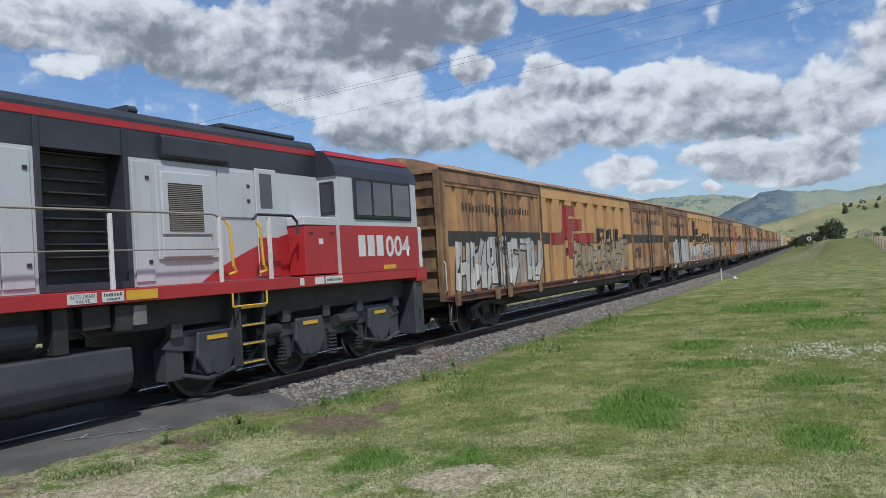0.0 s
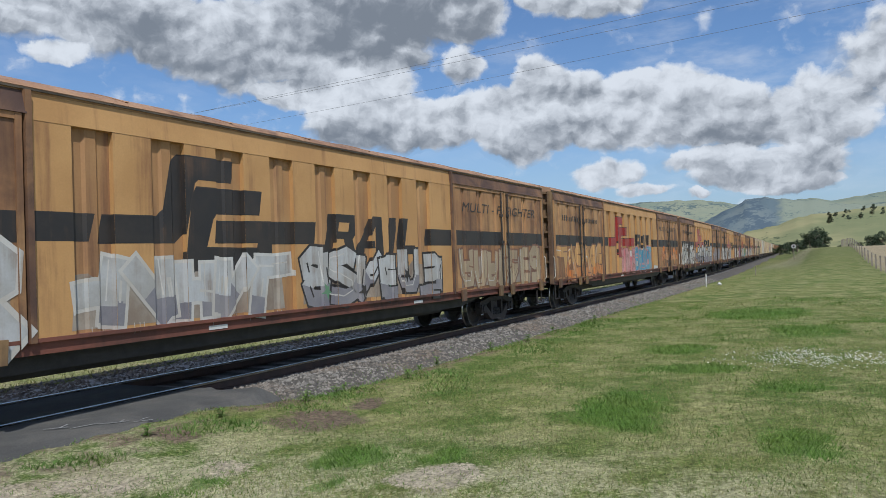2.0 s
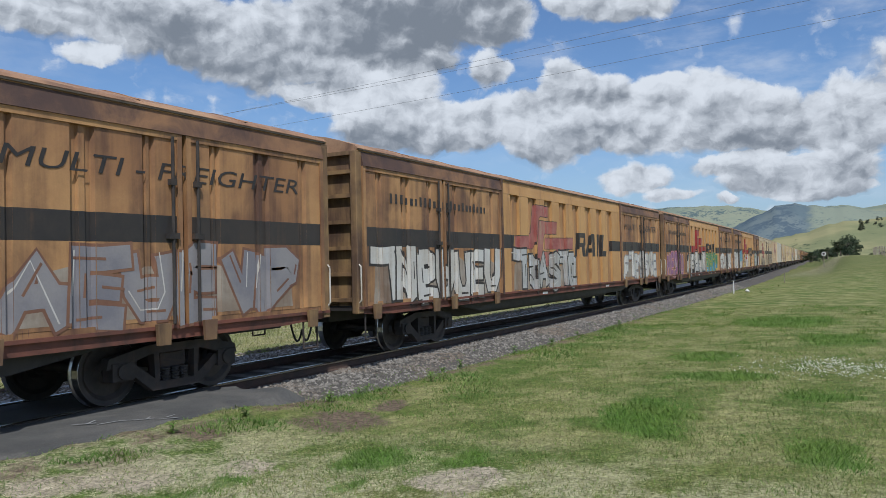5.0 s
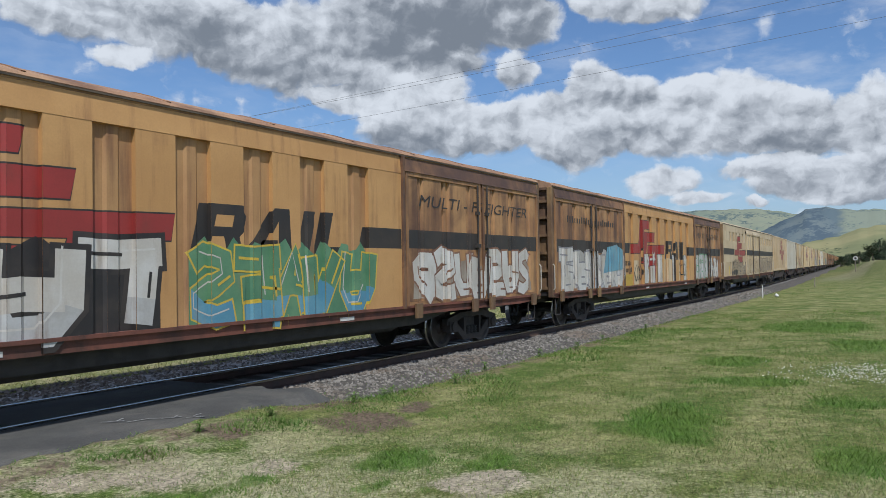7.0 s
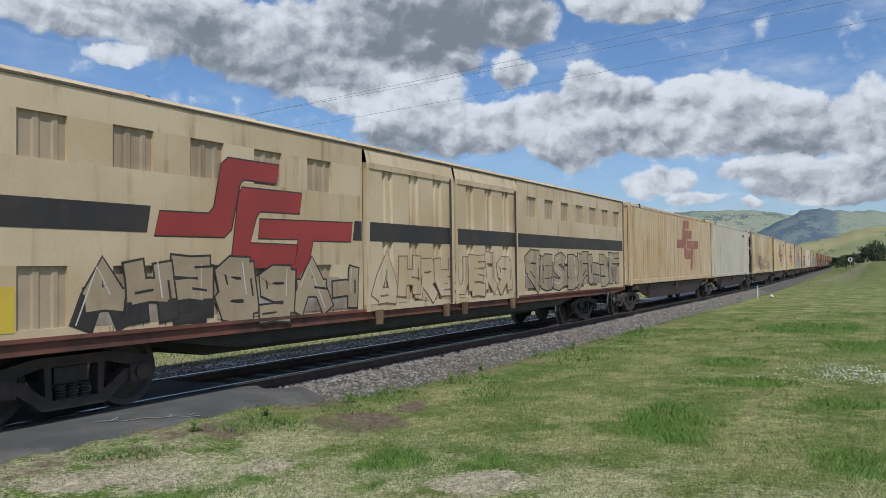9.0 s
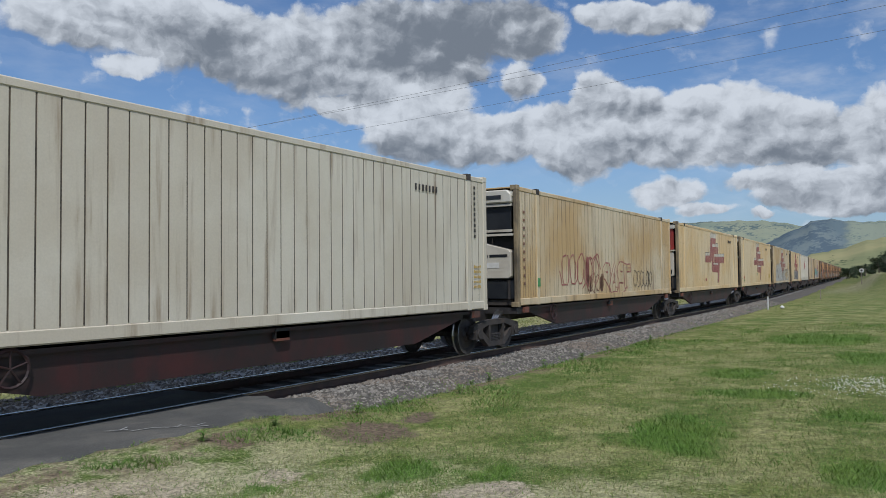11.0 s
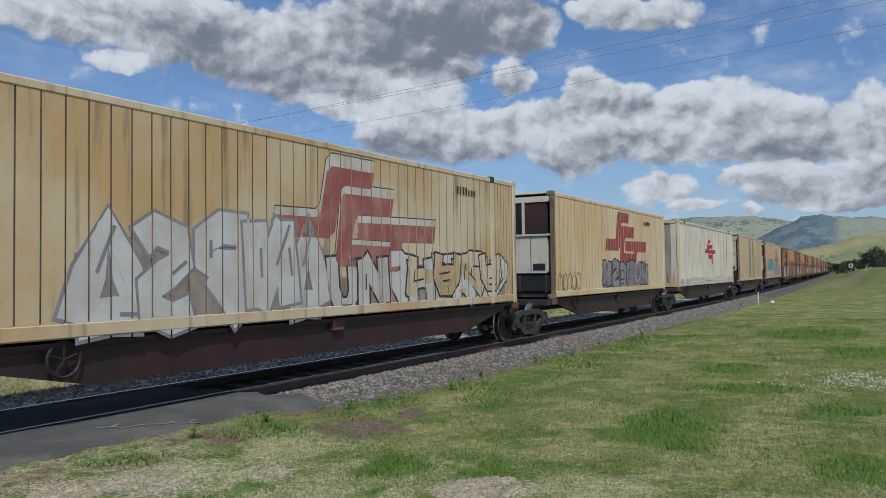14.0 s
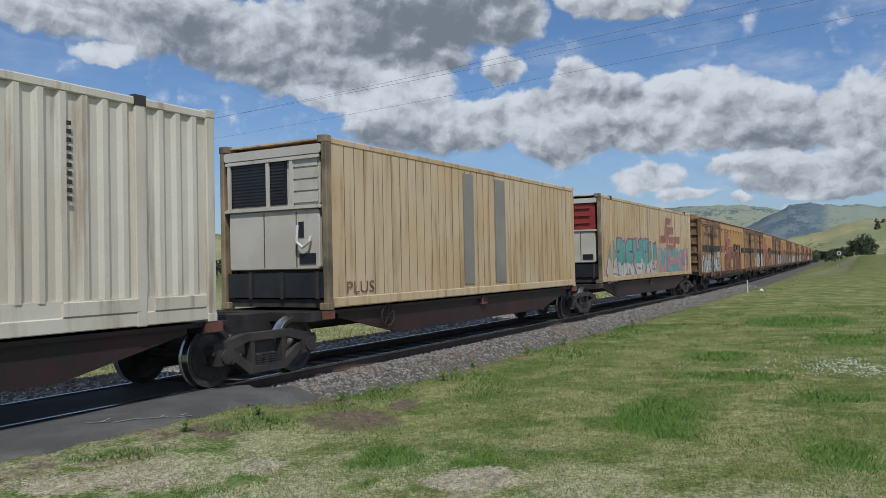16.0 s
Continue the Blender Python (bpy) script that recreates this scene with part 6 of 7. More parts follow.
def container(label, length, material, style="grooved", unit="", posts=True, corner=""):
    """A shipping container on the flat wagon, with its middle over its own origin."""
    root = thing("container", label, "container", "containers of the train")
    h = length / 2
    z0, z1, hw = 1.03, 4.02, 1.25
    corner = corner or material
    for s in (-1, 1):
        b = Build()
        y = s * (hw - 0.045 if style == "ribbed" else hw - 0.012)
        container_side(b, -h + 0.14, h - 0.14, 1.22 if style != "ribbed" else 1.4, z1 - 0.12, y, style, -s)
        part("side_wall", b, material, root, "ribbed side wall")
        if style != "ribbed":
            sm = Build()
            for x in seam_places(length):
                sm.box(x - 0.0085, x + 0.0085, *sorted((y - s * 0.004, y - s * 0.03)), 1.24, z1 - 0.13)
            tagged(part("seam", sm, "groove", root, "dark panel seams"), kind="stuff")
        p, q = sorted((s * hw, s * (hw - 0.1)))
        part("top_rail", Build().box(-h + 0.15, h - 0.15, p, q, z1 - 0.122, z1 - 0.01, 0.015), material, root)
        r = Build()
        if style == "ribbed":
            r.box(-h + 0.15, h - 0.15, p, q, z0 + 0.01, z0 + 0.19, 0.012)
            for a, c in ((-h + 0.2, -h + 1.08), (-h + 1.32, -h + 2.4), (-1.6, 1.6), (h - 2.4, h - 1.32), (h - 1.08, h - 0.2)):
                r.box(a, c, min(p, q) + (0.03 if s > 0 else -0.012), max(p, q) + (0.012 if s > 0 else -0.03), z0 + 0.192, z0 + 0.37, 0.01)
            r.box(-h + 0.16, h - 0.16, p * (0.985 if s > 0 else 0.985), q * 0.985, z0 + 0.19, z0 + 0.385)
        else:
            r.box(-h + 0.15, h - 0.15, p, q, z0 + 0.01, z0 + 0.195, 0.02)
        part("bottom_rail", r, material, root)
        for w in (-1, 1):
            a, c = sorted((w * h, w * (h - 0.16)))
            part("corner_post", Build().box(a, c, min(p, q) - (0 if s > 0 else 0.006), max(p, q) + (0.006 if s > 0 else 0), z0, z1), corner if w < 0 else material, root, bevel=0.015)
            for z in (z0 - 0.02, z1 - 0.1):
                cc = Build().box(a - 0.006, c + 0.006, min(p, q) - (0.08 if s > 0 else 0.012), max(p, q) + (0.012 if s > 0 else 0.08), z, z + 0.125)
                part("corner_casting", cc, corner if w < 0 else material, root, bevel=0.01)
            if posts and length > 13:
                xx = w * 6.03
                part("lifting_post", Build().box(xx - 0.08, xx + 0.08, min(p, q) - (0 if s > 0 else 0.008), max(p, q) + (0.008 if s > 0 else 0), z0, z1 + 0.012), material, root, bevel=0.01)
                lc = Build().box(xx - 0.09, xx + 0.09, min(p, q) - (0 if s > 0 else 0.013), max(p, q) + (0.013 if s > 0 else 0), z1 - 0.12, z1 + 0.02)
                part("lifting_casting", lc, "soot_shade_steel", root)
    b = Build().box(-h + 0.1, h - 0.1, -hw + 0.06, hw - 0.06, z1 - 0.03, z1 - 0.004)
    part("roof", b, material, root)
    part("floor", Build().box(-h + 0.1, h - 0.1, -hw + 0.1, hw - 0.1, z0 + 0.02, z0 + 0.16), "soot_shade_steel", root)
    ends = (1,) if unit else (-1, 1)
    for w in ends:
        e = Build()
        n = 9
        for i in range(n):
            a = -hw + 0.12 + i * (2 * hw - 0.24) / n
            e.box(*sorted((w * (h - 0.05), w * (h - 0.02 - 0.03 * (i % 2)))), a, a + (2 * hw - 0.24) / n - 0.012, z0 + 0.2, z1 - 0.14)
        e.box(*sorted((w * (h - 0.09), w * (h - 0.06))), -hw + 0.1, hw - 0.1, z0 + 0.15, z1 - 0.1)
        part("end_wall", e, material, root)
        e = Build()
        for za, zb in ((z0 + 0.01, z0 + 0.198), (z1 - 0.138, z1 - 0.01)):
            e.box(*sorted((w * h, w * (h - 0.1))), -hw + 0.1, hw - 0.1, za, zb)
        part("end_rail", e, corner if w < 0 else material, root)
    if unit:
        cooling_unit(root, h, unit)
    return root


def flat_wagon(length, first, last, name="flat_wagon"):
    """One deck of a jointed container wagon; its bogies sit under the joints."""
    root = thing(name, "dark maroon skeletal container wagon with deep side sills", "flat wagon", "container wagons of the train")
    h = length / 2
    for s in (-1, 1):
        b = Build()
        b.plate([(-h + 1.7, 1.0), (-h + 1.7, 0.86), (-h + 3.6, 0.45), (h - 3.6, 0.45), (h - 1.7, 0.86), (h - 1.7, 1.0)], s * 1.12, s * 1.04)
        b.box(-h + 1.0, h - 1.0, min(s * 1.18, s * 1.02), max(s * 1.18, s * 1.02), 0.94, 1.0)
        part("side_sill", b, "sill_red", root, "dark maroon fish-bellied sill")
    b = Build().box(-h + 0.2, h - 0.2, -0.3, 0.3, 0.66, 0.99)
    for x in (-h + 1.3, -h + 1.0, 0, h - 1.3):
        b.box(x - 0.16, x + 0.16, -1.2, 1.2, 0.84, 0.992)
    b.box(-h + 2, h - 2, -1.0, 1.0, 0.88, 0.93)
    part("centre_beam", b, "dark_steel", root)
    for x in (-h + 1.3, h - 1.3):
        for s in (-1, 1):
            part("container_lock", Build().box(x - 0.14, x + 0.14, min(s * 1.26, s * 1.1), max(s * 1.26, s * 1.1), 0.86, 1.0), "sill", root)
    part("brake_box", Build().box(-0.15, 0.15, -1.2, -1.12, 0.80, 0.95), "sill", root)
    part("air_tank", Build().tube((1.0, -0.7, 0.74), (1.9, -0.7, 0.74), 0.16, 12), "dark_steel", root)
    w = lathe([(-1.20, 0.21), (-1.185, 0.235), (-1.17, 0.21), (-1.185, 0.19), (-1.20, 0.21)], 18)
    for a in range(5):
        t = 6.283 * a / 5
        w.tube((0, -1.185, 0), (0.2 * math.sin(t), -1.185, 0.2 * math.cos(t)), 0.012, 5)
    hw = part("hand_wheel", w, "sill_red", root)
    hw.location = (-h + 3.2, 0, 0.80)
    bogie(root, -h - 0.05 if not first else -h + 0.9, 1.9)
    if last:
        bogie(root, h - 1.1, 1.9)
        coupler(root, h - 0.3, 1)
        hose(root, h - 0.2, 1)
    if first:
        coupler(root, -h + 0.3, -1)
        hose(root, -h + 0.2, -1)
    return root


# ---- the train ----
def build_vans():
    h = L_VAN / 2
    base = multi_van("rail_van")
    first = [15.28 + 24.3 * k + h for k in range(7)]
    rest = [368.9 + 24.3 * k + h for k in range(8)]
    vans = []
    for i, u in enumerate(first + rest):
        vans.append(on_train(base if i == 0 else copy_thing(base, on_track(u)), u))

    def p(v, x0, x1, z0, z1, seed, fill, edge, n, back=None, fat=0.2, ew=0.05, lean=0.0, second=None):
        painted(vans[v], x0 - h, x1 - h, z0, z1, VAN_SIDE, seed, fill, edge, n, back, fat, ew, lean, second=second)

    # emblem colour and the painted pieces of each van
    for i in range(len(vans)):
        mark(vans[i], 7.32 - h, VAN_SIDE, 1.16, 3.37, 4.5, "black_paint" if i == 1 else "red_paint" if i in (0, 2, 5, 6) else "faded_red")
    p(0, 0.7, 6.2, 1.05, 2.3, 41, "graf_silver", "graf_black", 7, None, 0.30, 0.05, 0.0, "graf_white")
    p(0, 9.2, 16.2, 1.1, 2.25, 42, "cream_recess", "graf_black", 7, None, 0.35, 0.05, 0.05, "graf_khaki")
    p(0, 17.5, 18.6, 1.5, 1.9, 43, "graf_black", "graf_black", 3, None, 0.1, 0.01)
    p(1, 1.4, 6.2, 1.0, 2.15, 44, "graf_silver", "graf_white", 6, None, 0.34, 0.07)
    p(1, 6.9, 11.0, 1.02, 1.95, 45, "graf_silver", "graf_white", 5, None, 0.35, 0.05, 0.0, "graf_grey")
    p(1, 11.4, 16.5, 1.05, 1.95, 46, "graf_silver", "graf_black", 6, None, 0.2, 0.05, 0.0, "graf_grey")
    p(1, 17.6, 23.0, 1.05, 2.05, 47, "cream_recess", "graf_brown", 7, None, 0.16, 0.05)
    tag_scrawl(vans[1], 0.45 - h, 1.35, 0.5, VAN_SIDE, 48, "graf_black", 2)
    p(2, 0.5, 6.2, 1.05, 2.1, 49, "van_panel", "graf_brown", 6, None, 0.4, 0.045, 0.0, "graf_orange")
    p(2, 9.3, 11.9, 0.95, 2.0, 50, "graf_pink", "graf_brown", 4, "graf_pink", 0.2, 0.03)
    p(2, 11.9, 15.6, 1.0, 2.0, 51, "graf_blue", "graf_pink", 5, "graf_blue", 0.16, 0.05)
    p(2, 18.2, 23.0, 1.05, 2.05, 52, "graf_orange", "graf_brown", 8, None, 0.26, 0.035, 0.0, "van_door")
    part("painted_patch", Build().plate([(16.0 - h, 1.02), (17.1 - h, 1.02), (17.1 - h, 1.16), (16.1 - h, 1.2)], -1.4305, -1.4265), "graf_white", vans[2])
    p(3, 0.5, 6.3, 1.0, 2.3, 53, "graf_white", "graf_black", 9, None, 0.2, 0.06)
    p(3, 6.8, 16.8, 1.05, 2.15, 54, "graf_silver", "graf_black", 9, None, 0.45, 0.045, 0.1, "graf_grey")
    p(3, 17.8, 22.6, 1.1, 2.0, 55, "graf_grey", "graf_brown", 6, None, 0.18, 0.04)
    p(4, 0.5, 6.2, 1.0, 2.1, 56, "graf_white", "graf_black", 7, None, 0.2, 0.05)
    p(4, 7.2, 12.2, 1.0, 2.0, 57, "graf_silver", "graf_black", 6, None, 0.25, 0.05)
    p(4, 17.6, 22.8, 1.1, 2.0, 58, "graf_white", "graf_grey", 7, None, 0.18, 0.04)
    p(5, 0.6, 4.6, 1.0, 2.05, 59, "graf_purple", "graf_pink", 5, None, 0.2, 0.06)
    p(5, 5.6, 11.6, 0.98, 2.05, 60, "graf_white", "graf_black", 5, "graf_black", 0.34, 0.07, 0.12, "graf_silver")
    p(5, 12.1, 16.1, 1.0, 2.1, 61, "graf_green", "graf_yellow", 5, "graf_green", 0.24, 0.03, 0.0, "graf_blue")
    p(5, 17.5, 23.0, 1.1, 2.1, 62, "graf_white", "graf_brown", 7, None, 0.2, 0.04)
    p(6, 0.6, 6.2, 1.05, 2.15, 63, "graf_white", "graf_grey", 5, "graf_silver", 0.2, 0.04)
    part("painted_patch", laid(Build(), [(4.2 - h, 1.5), (6.2 - h, 1.6), (6.25 - h, 2.25), (5.6 - h, 2.42), (4.6 - h, 2.3)], VAN_SIDE, 0.011), "graf_blue", vans[6])
    for k, (x, z) in enumerate(((12.2, 1.3), (13.4, 1.25), (14.3, 1.4), (15.0, 1.5))):
        star(vans[1], x - h, z, 0.17, VAN_SIDE, ("graf_green", "graf_black")[k % 2])
    for a, w in ((8.95, 0.75), (10.0, 0.38), (10.95, 0.5), (13.3, 0.36), (15.1, 0.4)):
        q = [(a - h, 1.06), (a + w - h, 1.06), (a + w - h, 2.05), (a + w - 0.08 - h, 2.14), (a - h, 2.12)]
        if w > 0.7:
            q = [(a + w * px - h, 1.06 + 1.08 * pz) for px, pz in ((0, 0), (0.8, 0.01), (0.95, 0.08), (1.0, 0.25), (0.97, 0.42), (0.84, 0.53), (0.95, 0.64), (0.98, 0.82), (0.9, 0.95), (0.75, 1.0), (0.0, 0.99))]
            for zz in (1.38, 1.78):
                part("painted_line", laid(Build(), [(a + 0.38 - h, zz), (a + 0.47 - h, zz + 0.02), (a + 0.5 - h, zz + 0.08), (a + 0.46 - h, zz + 0.15), (a + 0.38 - h, zz + 0.16)], VAN_SIDE, 0.0062), "graf_brown", vans[6])
        if w == 0.38:
            q = [(px, 1.06 + (pz - 1.06) * 0.6) for px, pz in q]
            star(vans[6], a + 0.2 - h, 2.0, 0.3, VAN_SIDE, "graf_white")
        part("painted_edge", laid(Build(), swollen(q, 0.025), VAN_SIDE, 0.004), "graf_black", vans[6])
        part("painted_patch", laid(Build(), q, VAN_SIDE, 0.005), "graf_white", vans[6])
    part("painted_patch", laid(Build(), [(7.6 - h, 1.05), (8.2 - h, 1.05), (8.2 - h, 1.9), (7.6 - h, 1.9)], VAN_SIDE, 0.003), "cream", vans[6])
    for a, w in ((11.75, 0.5), (12.45, 0.5), (14.2, 0.36), (15.7, 0.4)):
        part("painted_patch", laid(Build(), [(a - h, 1.06), (a + w - h, 1.06), (a + w - h, 1.95), (a - h, 2.0)], VAN_SIDE, 0.0035), "cream", vans[6])
    tag_scrawl(vans[6], 7.65 - h, 1.2, 0.5, VAN_SIDE, 64, "graf_black", 2, 0.04)
    tag_scrawl(vans[6], 14.4 - h, 1.3, 0.45, VAN_SIDE, 65, "graf_black", 2, 0.04)
    part("notice", Build().box(6.55 - h, 7.4 - h, -1.4305, -1.4265, 1.02, 1.42), "yellow_label", vans[6], "faded yellow notice")
    bars(vans[6], 6.5 - h, 7.3 - h, 1.72, 0.16, -1.4265, 5, "black_paint", 5)
    bars(vans[6], 6.6 - h, 7.35 - h, 1.50, 0.16, -1.4265, 5, "black_paint", 6)
    p(6, 17.4, 20.0, 1.05, 2.1, 66, "graf_silver", "graf_green", 4, "graf_silver", 0.2, 0.05)
    p(6, 20.3, 22.6, 1.05, 2.0, 67, "graf_white", "graf_grey", 4, None, 0.2, 0.04)
    r = random.Random(70)
    for i in range(7, 15):
        p(i, 0.6, 6.2, 1.0, 2.0, 100 + i, r.choice(["graf_silver", "graf_white", "graf_grey"]), "graf_black", 6)
        p(i, 8.0, 16.0, 1.0, 2.0, 120 + i, r.choice(["graf_grey", "graf_brown", "graf_white"]), "graf_brown", 8)
        p(i, 17.6, 23.0, 1.0, 2.0, 140 + i, r.choice(["graf_grey", "graf_white", "van_door"]), "graf_brown", 6)
    on_train(cream_van(), 185.3 + h)


L48, L45, L40 = 14.63, 13.72, 12.19


def build_containers():
    # left end along the track, length, label, material, style, unit
    rows = [
        (210.3, L48, "dirty cream ribbed container with a faded red emblem", "cream", "grooved", "", "faded"),
        (225.85, L45, "plain white ribbed container with a yellow caution notice", "white_cont", "grooved", "", ""),
        (241.15, L48, "yellowed white refrigerated container with red scrawls", "dirty_cont", "grooved", "black", ""),
        (257.05, L48, "yellow refrigerated container with a large red and white emblem", "yellow_cont", "grooved", "white", "big"),
        (272.8, L48, "yellow refrigerated container with a large red and white emblem", "yellow_cont", "grooved", "barred", "big"),
        (289.05, L48, "soot-stained yellow refrigerated container with white graffiti", "dirty_cont", "grooved", "white", "big"),
        (306.15, L40, "yellow refrigerated container with a red emblem and grey graffiti", "yellow_cont", "grooved", "maroon", "red"),
        (320.95, L48, "white corrugated steel container with a worn red emblem", "white_cont", "ribbed", "", "small"),
        (338.1, L40, "yellowed refrigerated container with two grey strips", "cream", "grooved", "cream", ""),
        (352.8, L48, "cream refrigerated container with colourful graffiti", "cream", "grooved", "white", "grey"),
    ]
    made = []
    for i, (u, n, label, mat, style, unit, emblem) in enumerate(rows):
        c = container(label, n, mat, style, unit, corner="dirty_cont" if mat == "white_cont" else "grimy_cont" if i in (2, 5, 8, 6, 3, 4, 9) else "")
        h = n / 2
        y = -1.2515
        prof = container_profile(n, style)
        if emblem == "big":
            at = {3: 5.5, 4: 5.64, 5: 5.76}[i] - h
            mark(c, at, prof, 1.36, 3.84, 4.98, "white_line", "graf_black")
            mark(c, at + 0.02, prof, 1.36, 3.62, 4.94, "faded_red", lined=False, out=0.003)
        elif emblem == "faded":
            mark(c, 7.2 - h, prof, 1.5, 3.75, 4.6, "faded_red", "graf_brown")
        elif emblem == "red":
            mark(c, 4.55 - h, prof, 1.4, 3.8, 4.95, "red_paint", "faded_red")
        elif emblem == "small":
            mark(c, 6.0 - h, prof, 2.06, 3.34, 2.9, "red_paint", lined=False)
        elif emblem == "grey":
            mark(c, 8.2 - h, prof, 1.6, 3.6, 4.0, "faded_red", "graf_grey")
        if i in (1, 3, 4, 5, 6):
            bars(c, n - 3.0 - h, n - 2.1 - h, 3.5, 0.17, y, 7, "black_paint", i)
        made.append(c)
        on_train(c, u + h)
    y = -1.2515
    PROF = [container_profile(row[1], row[4]) for row in rows]
    h = L48 / 2
    # white container's caution notice and marks
    e = L45 / 2
    for k in range(5):
        bars(made[1], e - 0.62, e - 0.30, 1.52 + 0.11 * k, 0.07, y, 6, "yellow_label", 8 + k)
    for i in range(10):
        part("code_mark", Build().box(e - 0.60, e - 0.53, y - 0.004, y, 3.72 - 0.12 * i, 3.79 - 0.12 * i), "black_paint", made[1])
        part("code_mark", Build().box(12.3 - h, 12.36 - h, y - 0.004, y, 3.5 - 0.1 * i, 3.555 - 0.1 * i), "black_paint", made[7])
    for k in range(10):
        part("code_mark", Build().box(0.36 - h, 0.47 - h, y - 0.004, y, 1.55 + 0.2 * k, 1.62 + 0.2 * k), "graf_brown", made[2])
    part("lamp_plate", Build().box(7.0 - h, 7.16 - h, y - 0.004, y, 1.7, 1.86), "green_label", made[4])
    tag_scrawl(made[2], 2.8 - h, 1.5, 0.85, PROF[2], 81, "faded_red", 4, 0.05)
    tag_scrawl(made[2], 4.9 - h, 1.3, 0.5, PROF[2], 82, "graf_brown", 3, 0.03)
    painted(made[2], 6.4 - h, 9.3 - h, 1.3, 2.1, PROF[2], 83, "dirty_cont", "faded_red", 4, None, 0.1, 0.045)
    tag_scrawl(made[2], 9.6 - h, 1.4, 0.5, PROF[2], 84, "graf_black", 5, 0.03)
    part("label_plate", Build().box(1.22 - h, 1.36 - h, -1.272, -1.262, 1.5, 1.72), "green_label", made[2])
    part("label_plate", Build().box(5.55 - h, 5.75 - h, y - 0.004, y, 1.46, 1.60), "red_paint", made[3])
    for i in range(13):
        part("code_mark", Build().box(0.42 - h, 0.54 - h, y - 0.004, y, 1.5 + 0.17 * i, 1.55 + 0.17 * i), "grey_strip", made[4])
    part("label_plate", Build().box(1.17 - h, 1.33 - h, -1.272, -1.262, 1.5, 1.66), "red_paint", made[4])
    part("label_plate", Build().box(1.18 - h, 1.32 - h, -1.272, -1.262, 1.36, 1.46), "green_label", made[4])
    part("notice", Build().box(13.2 - h, 14.0 - h, y - 0.004, y, 1.5, 1.8), "yellow_label", made[4])
    painted(made[5], 2.4 - h, 7.2 - h, 1.15, 2.5, PROF[5], 85, "graf_white", "graf_grey", 5, None, 0.5, 0.05)
    painted(made[5], 7.2 - h, 14.0 - h, 1.12, 2.1, PROF[5], 86, "graf_white", "graf_black", 8, None, 0.26, 0.045)
    painted(made[5], 9.6 - h, 13.8 - h, 1.3, 2.2, PROF[5], 87, "dirty_cont", "graf_black", 4, None, 0.08, 0.045, out=0.007, shine="graf_teal")
    h = L40 / 2
    painted(made[6], 4.3 - h, 9.6 - h, 1.22, 2.05, PROF[6], 88, "graf_grey", "graf_black", 6, "graf_purple", 0.24, 0.06)
    tag_scrawl(made[6], 0.3 - h, 1.2, 0.5, PROF[6], 89, "graf_black", 4, 0.025)
    for a, c in ((5.0, 5.5), (6.65, 7.2)):
        part("grey_strip", Build().box(a - h, c - h, y - 0.006, y, 1.3, 3.82), "grey_strip", made[8], "dull grey repair strip")
    words_on(made[8], "lettering", "PLUS", 0.55 - h, 1.4 - h, 1.28, 0.22, y - 0.002, "graf_brown")
    h = L48 / 2
    painted(made[9], 0.8 - h, 7.5 - h, 1.2, 2.5, PROF[9], 90, "graf_teal", "graf_purple", 6, None, 0.3, 0.08, shine="graf_orange", second="graf_white")
    painted(made[9], 8.0 - h, 14.0 - h, 1.2, 2.2, PROF[9], 91, "graf_pink", "graf_blue", 4, "graf_teal", 0.3, 0.06)
    # decks
    for i, (u, n, *_) in enumerate(rows):
        end = rows[i + 1][0] if i + 1 < len(rows) else u + n + 1.0
        start = (rows[i - 1][0] + rows[i - 1][1] + u) / 2 if i else u - 0.5
        stop = (u + n + end) / 2
        first, last = i in (0, 5), i in (4, 9)
        f = flat_wagon(stop - start, first, last)
        on_train(f, (start + stop) / 2)


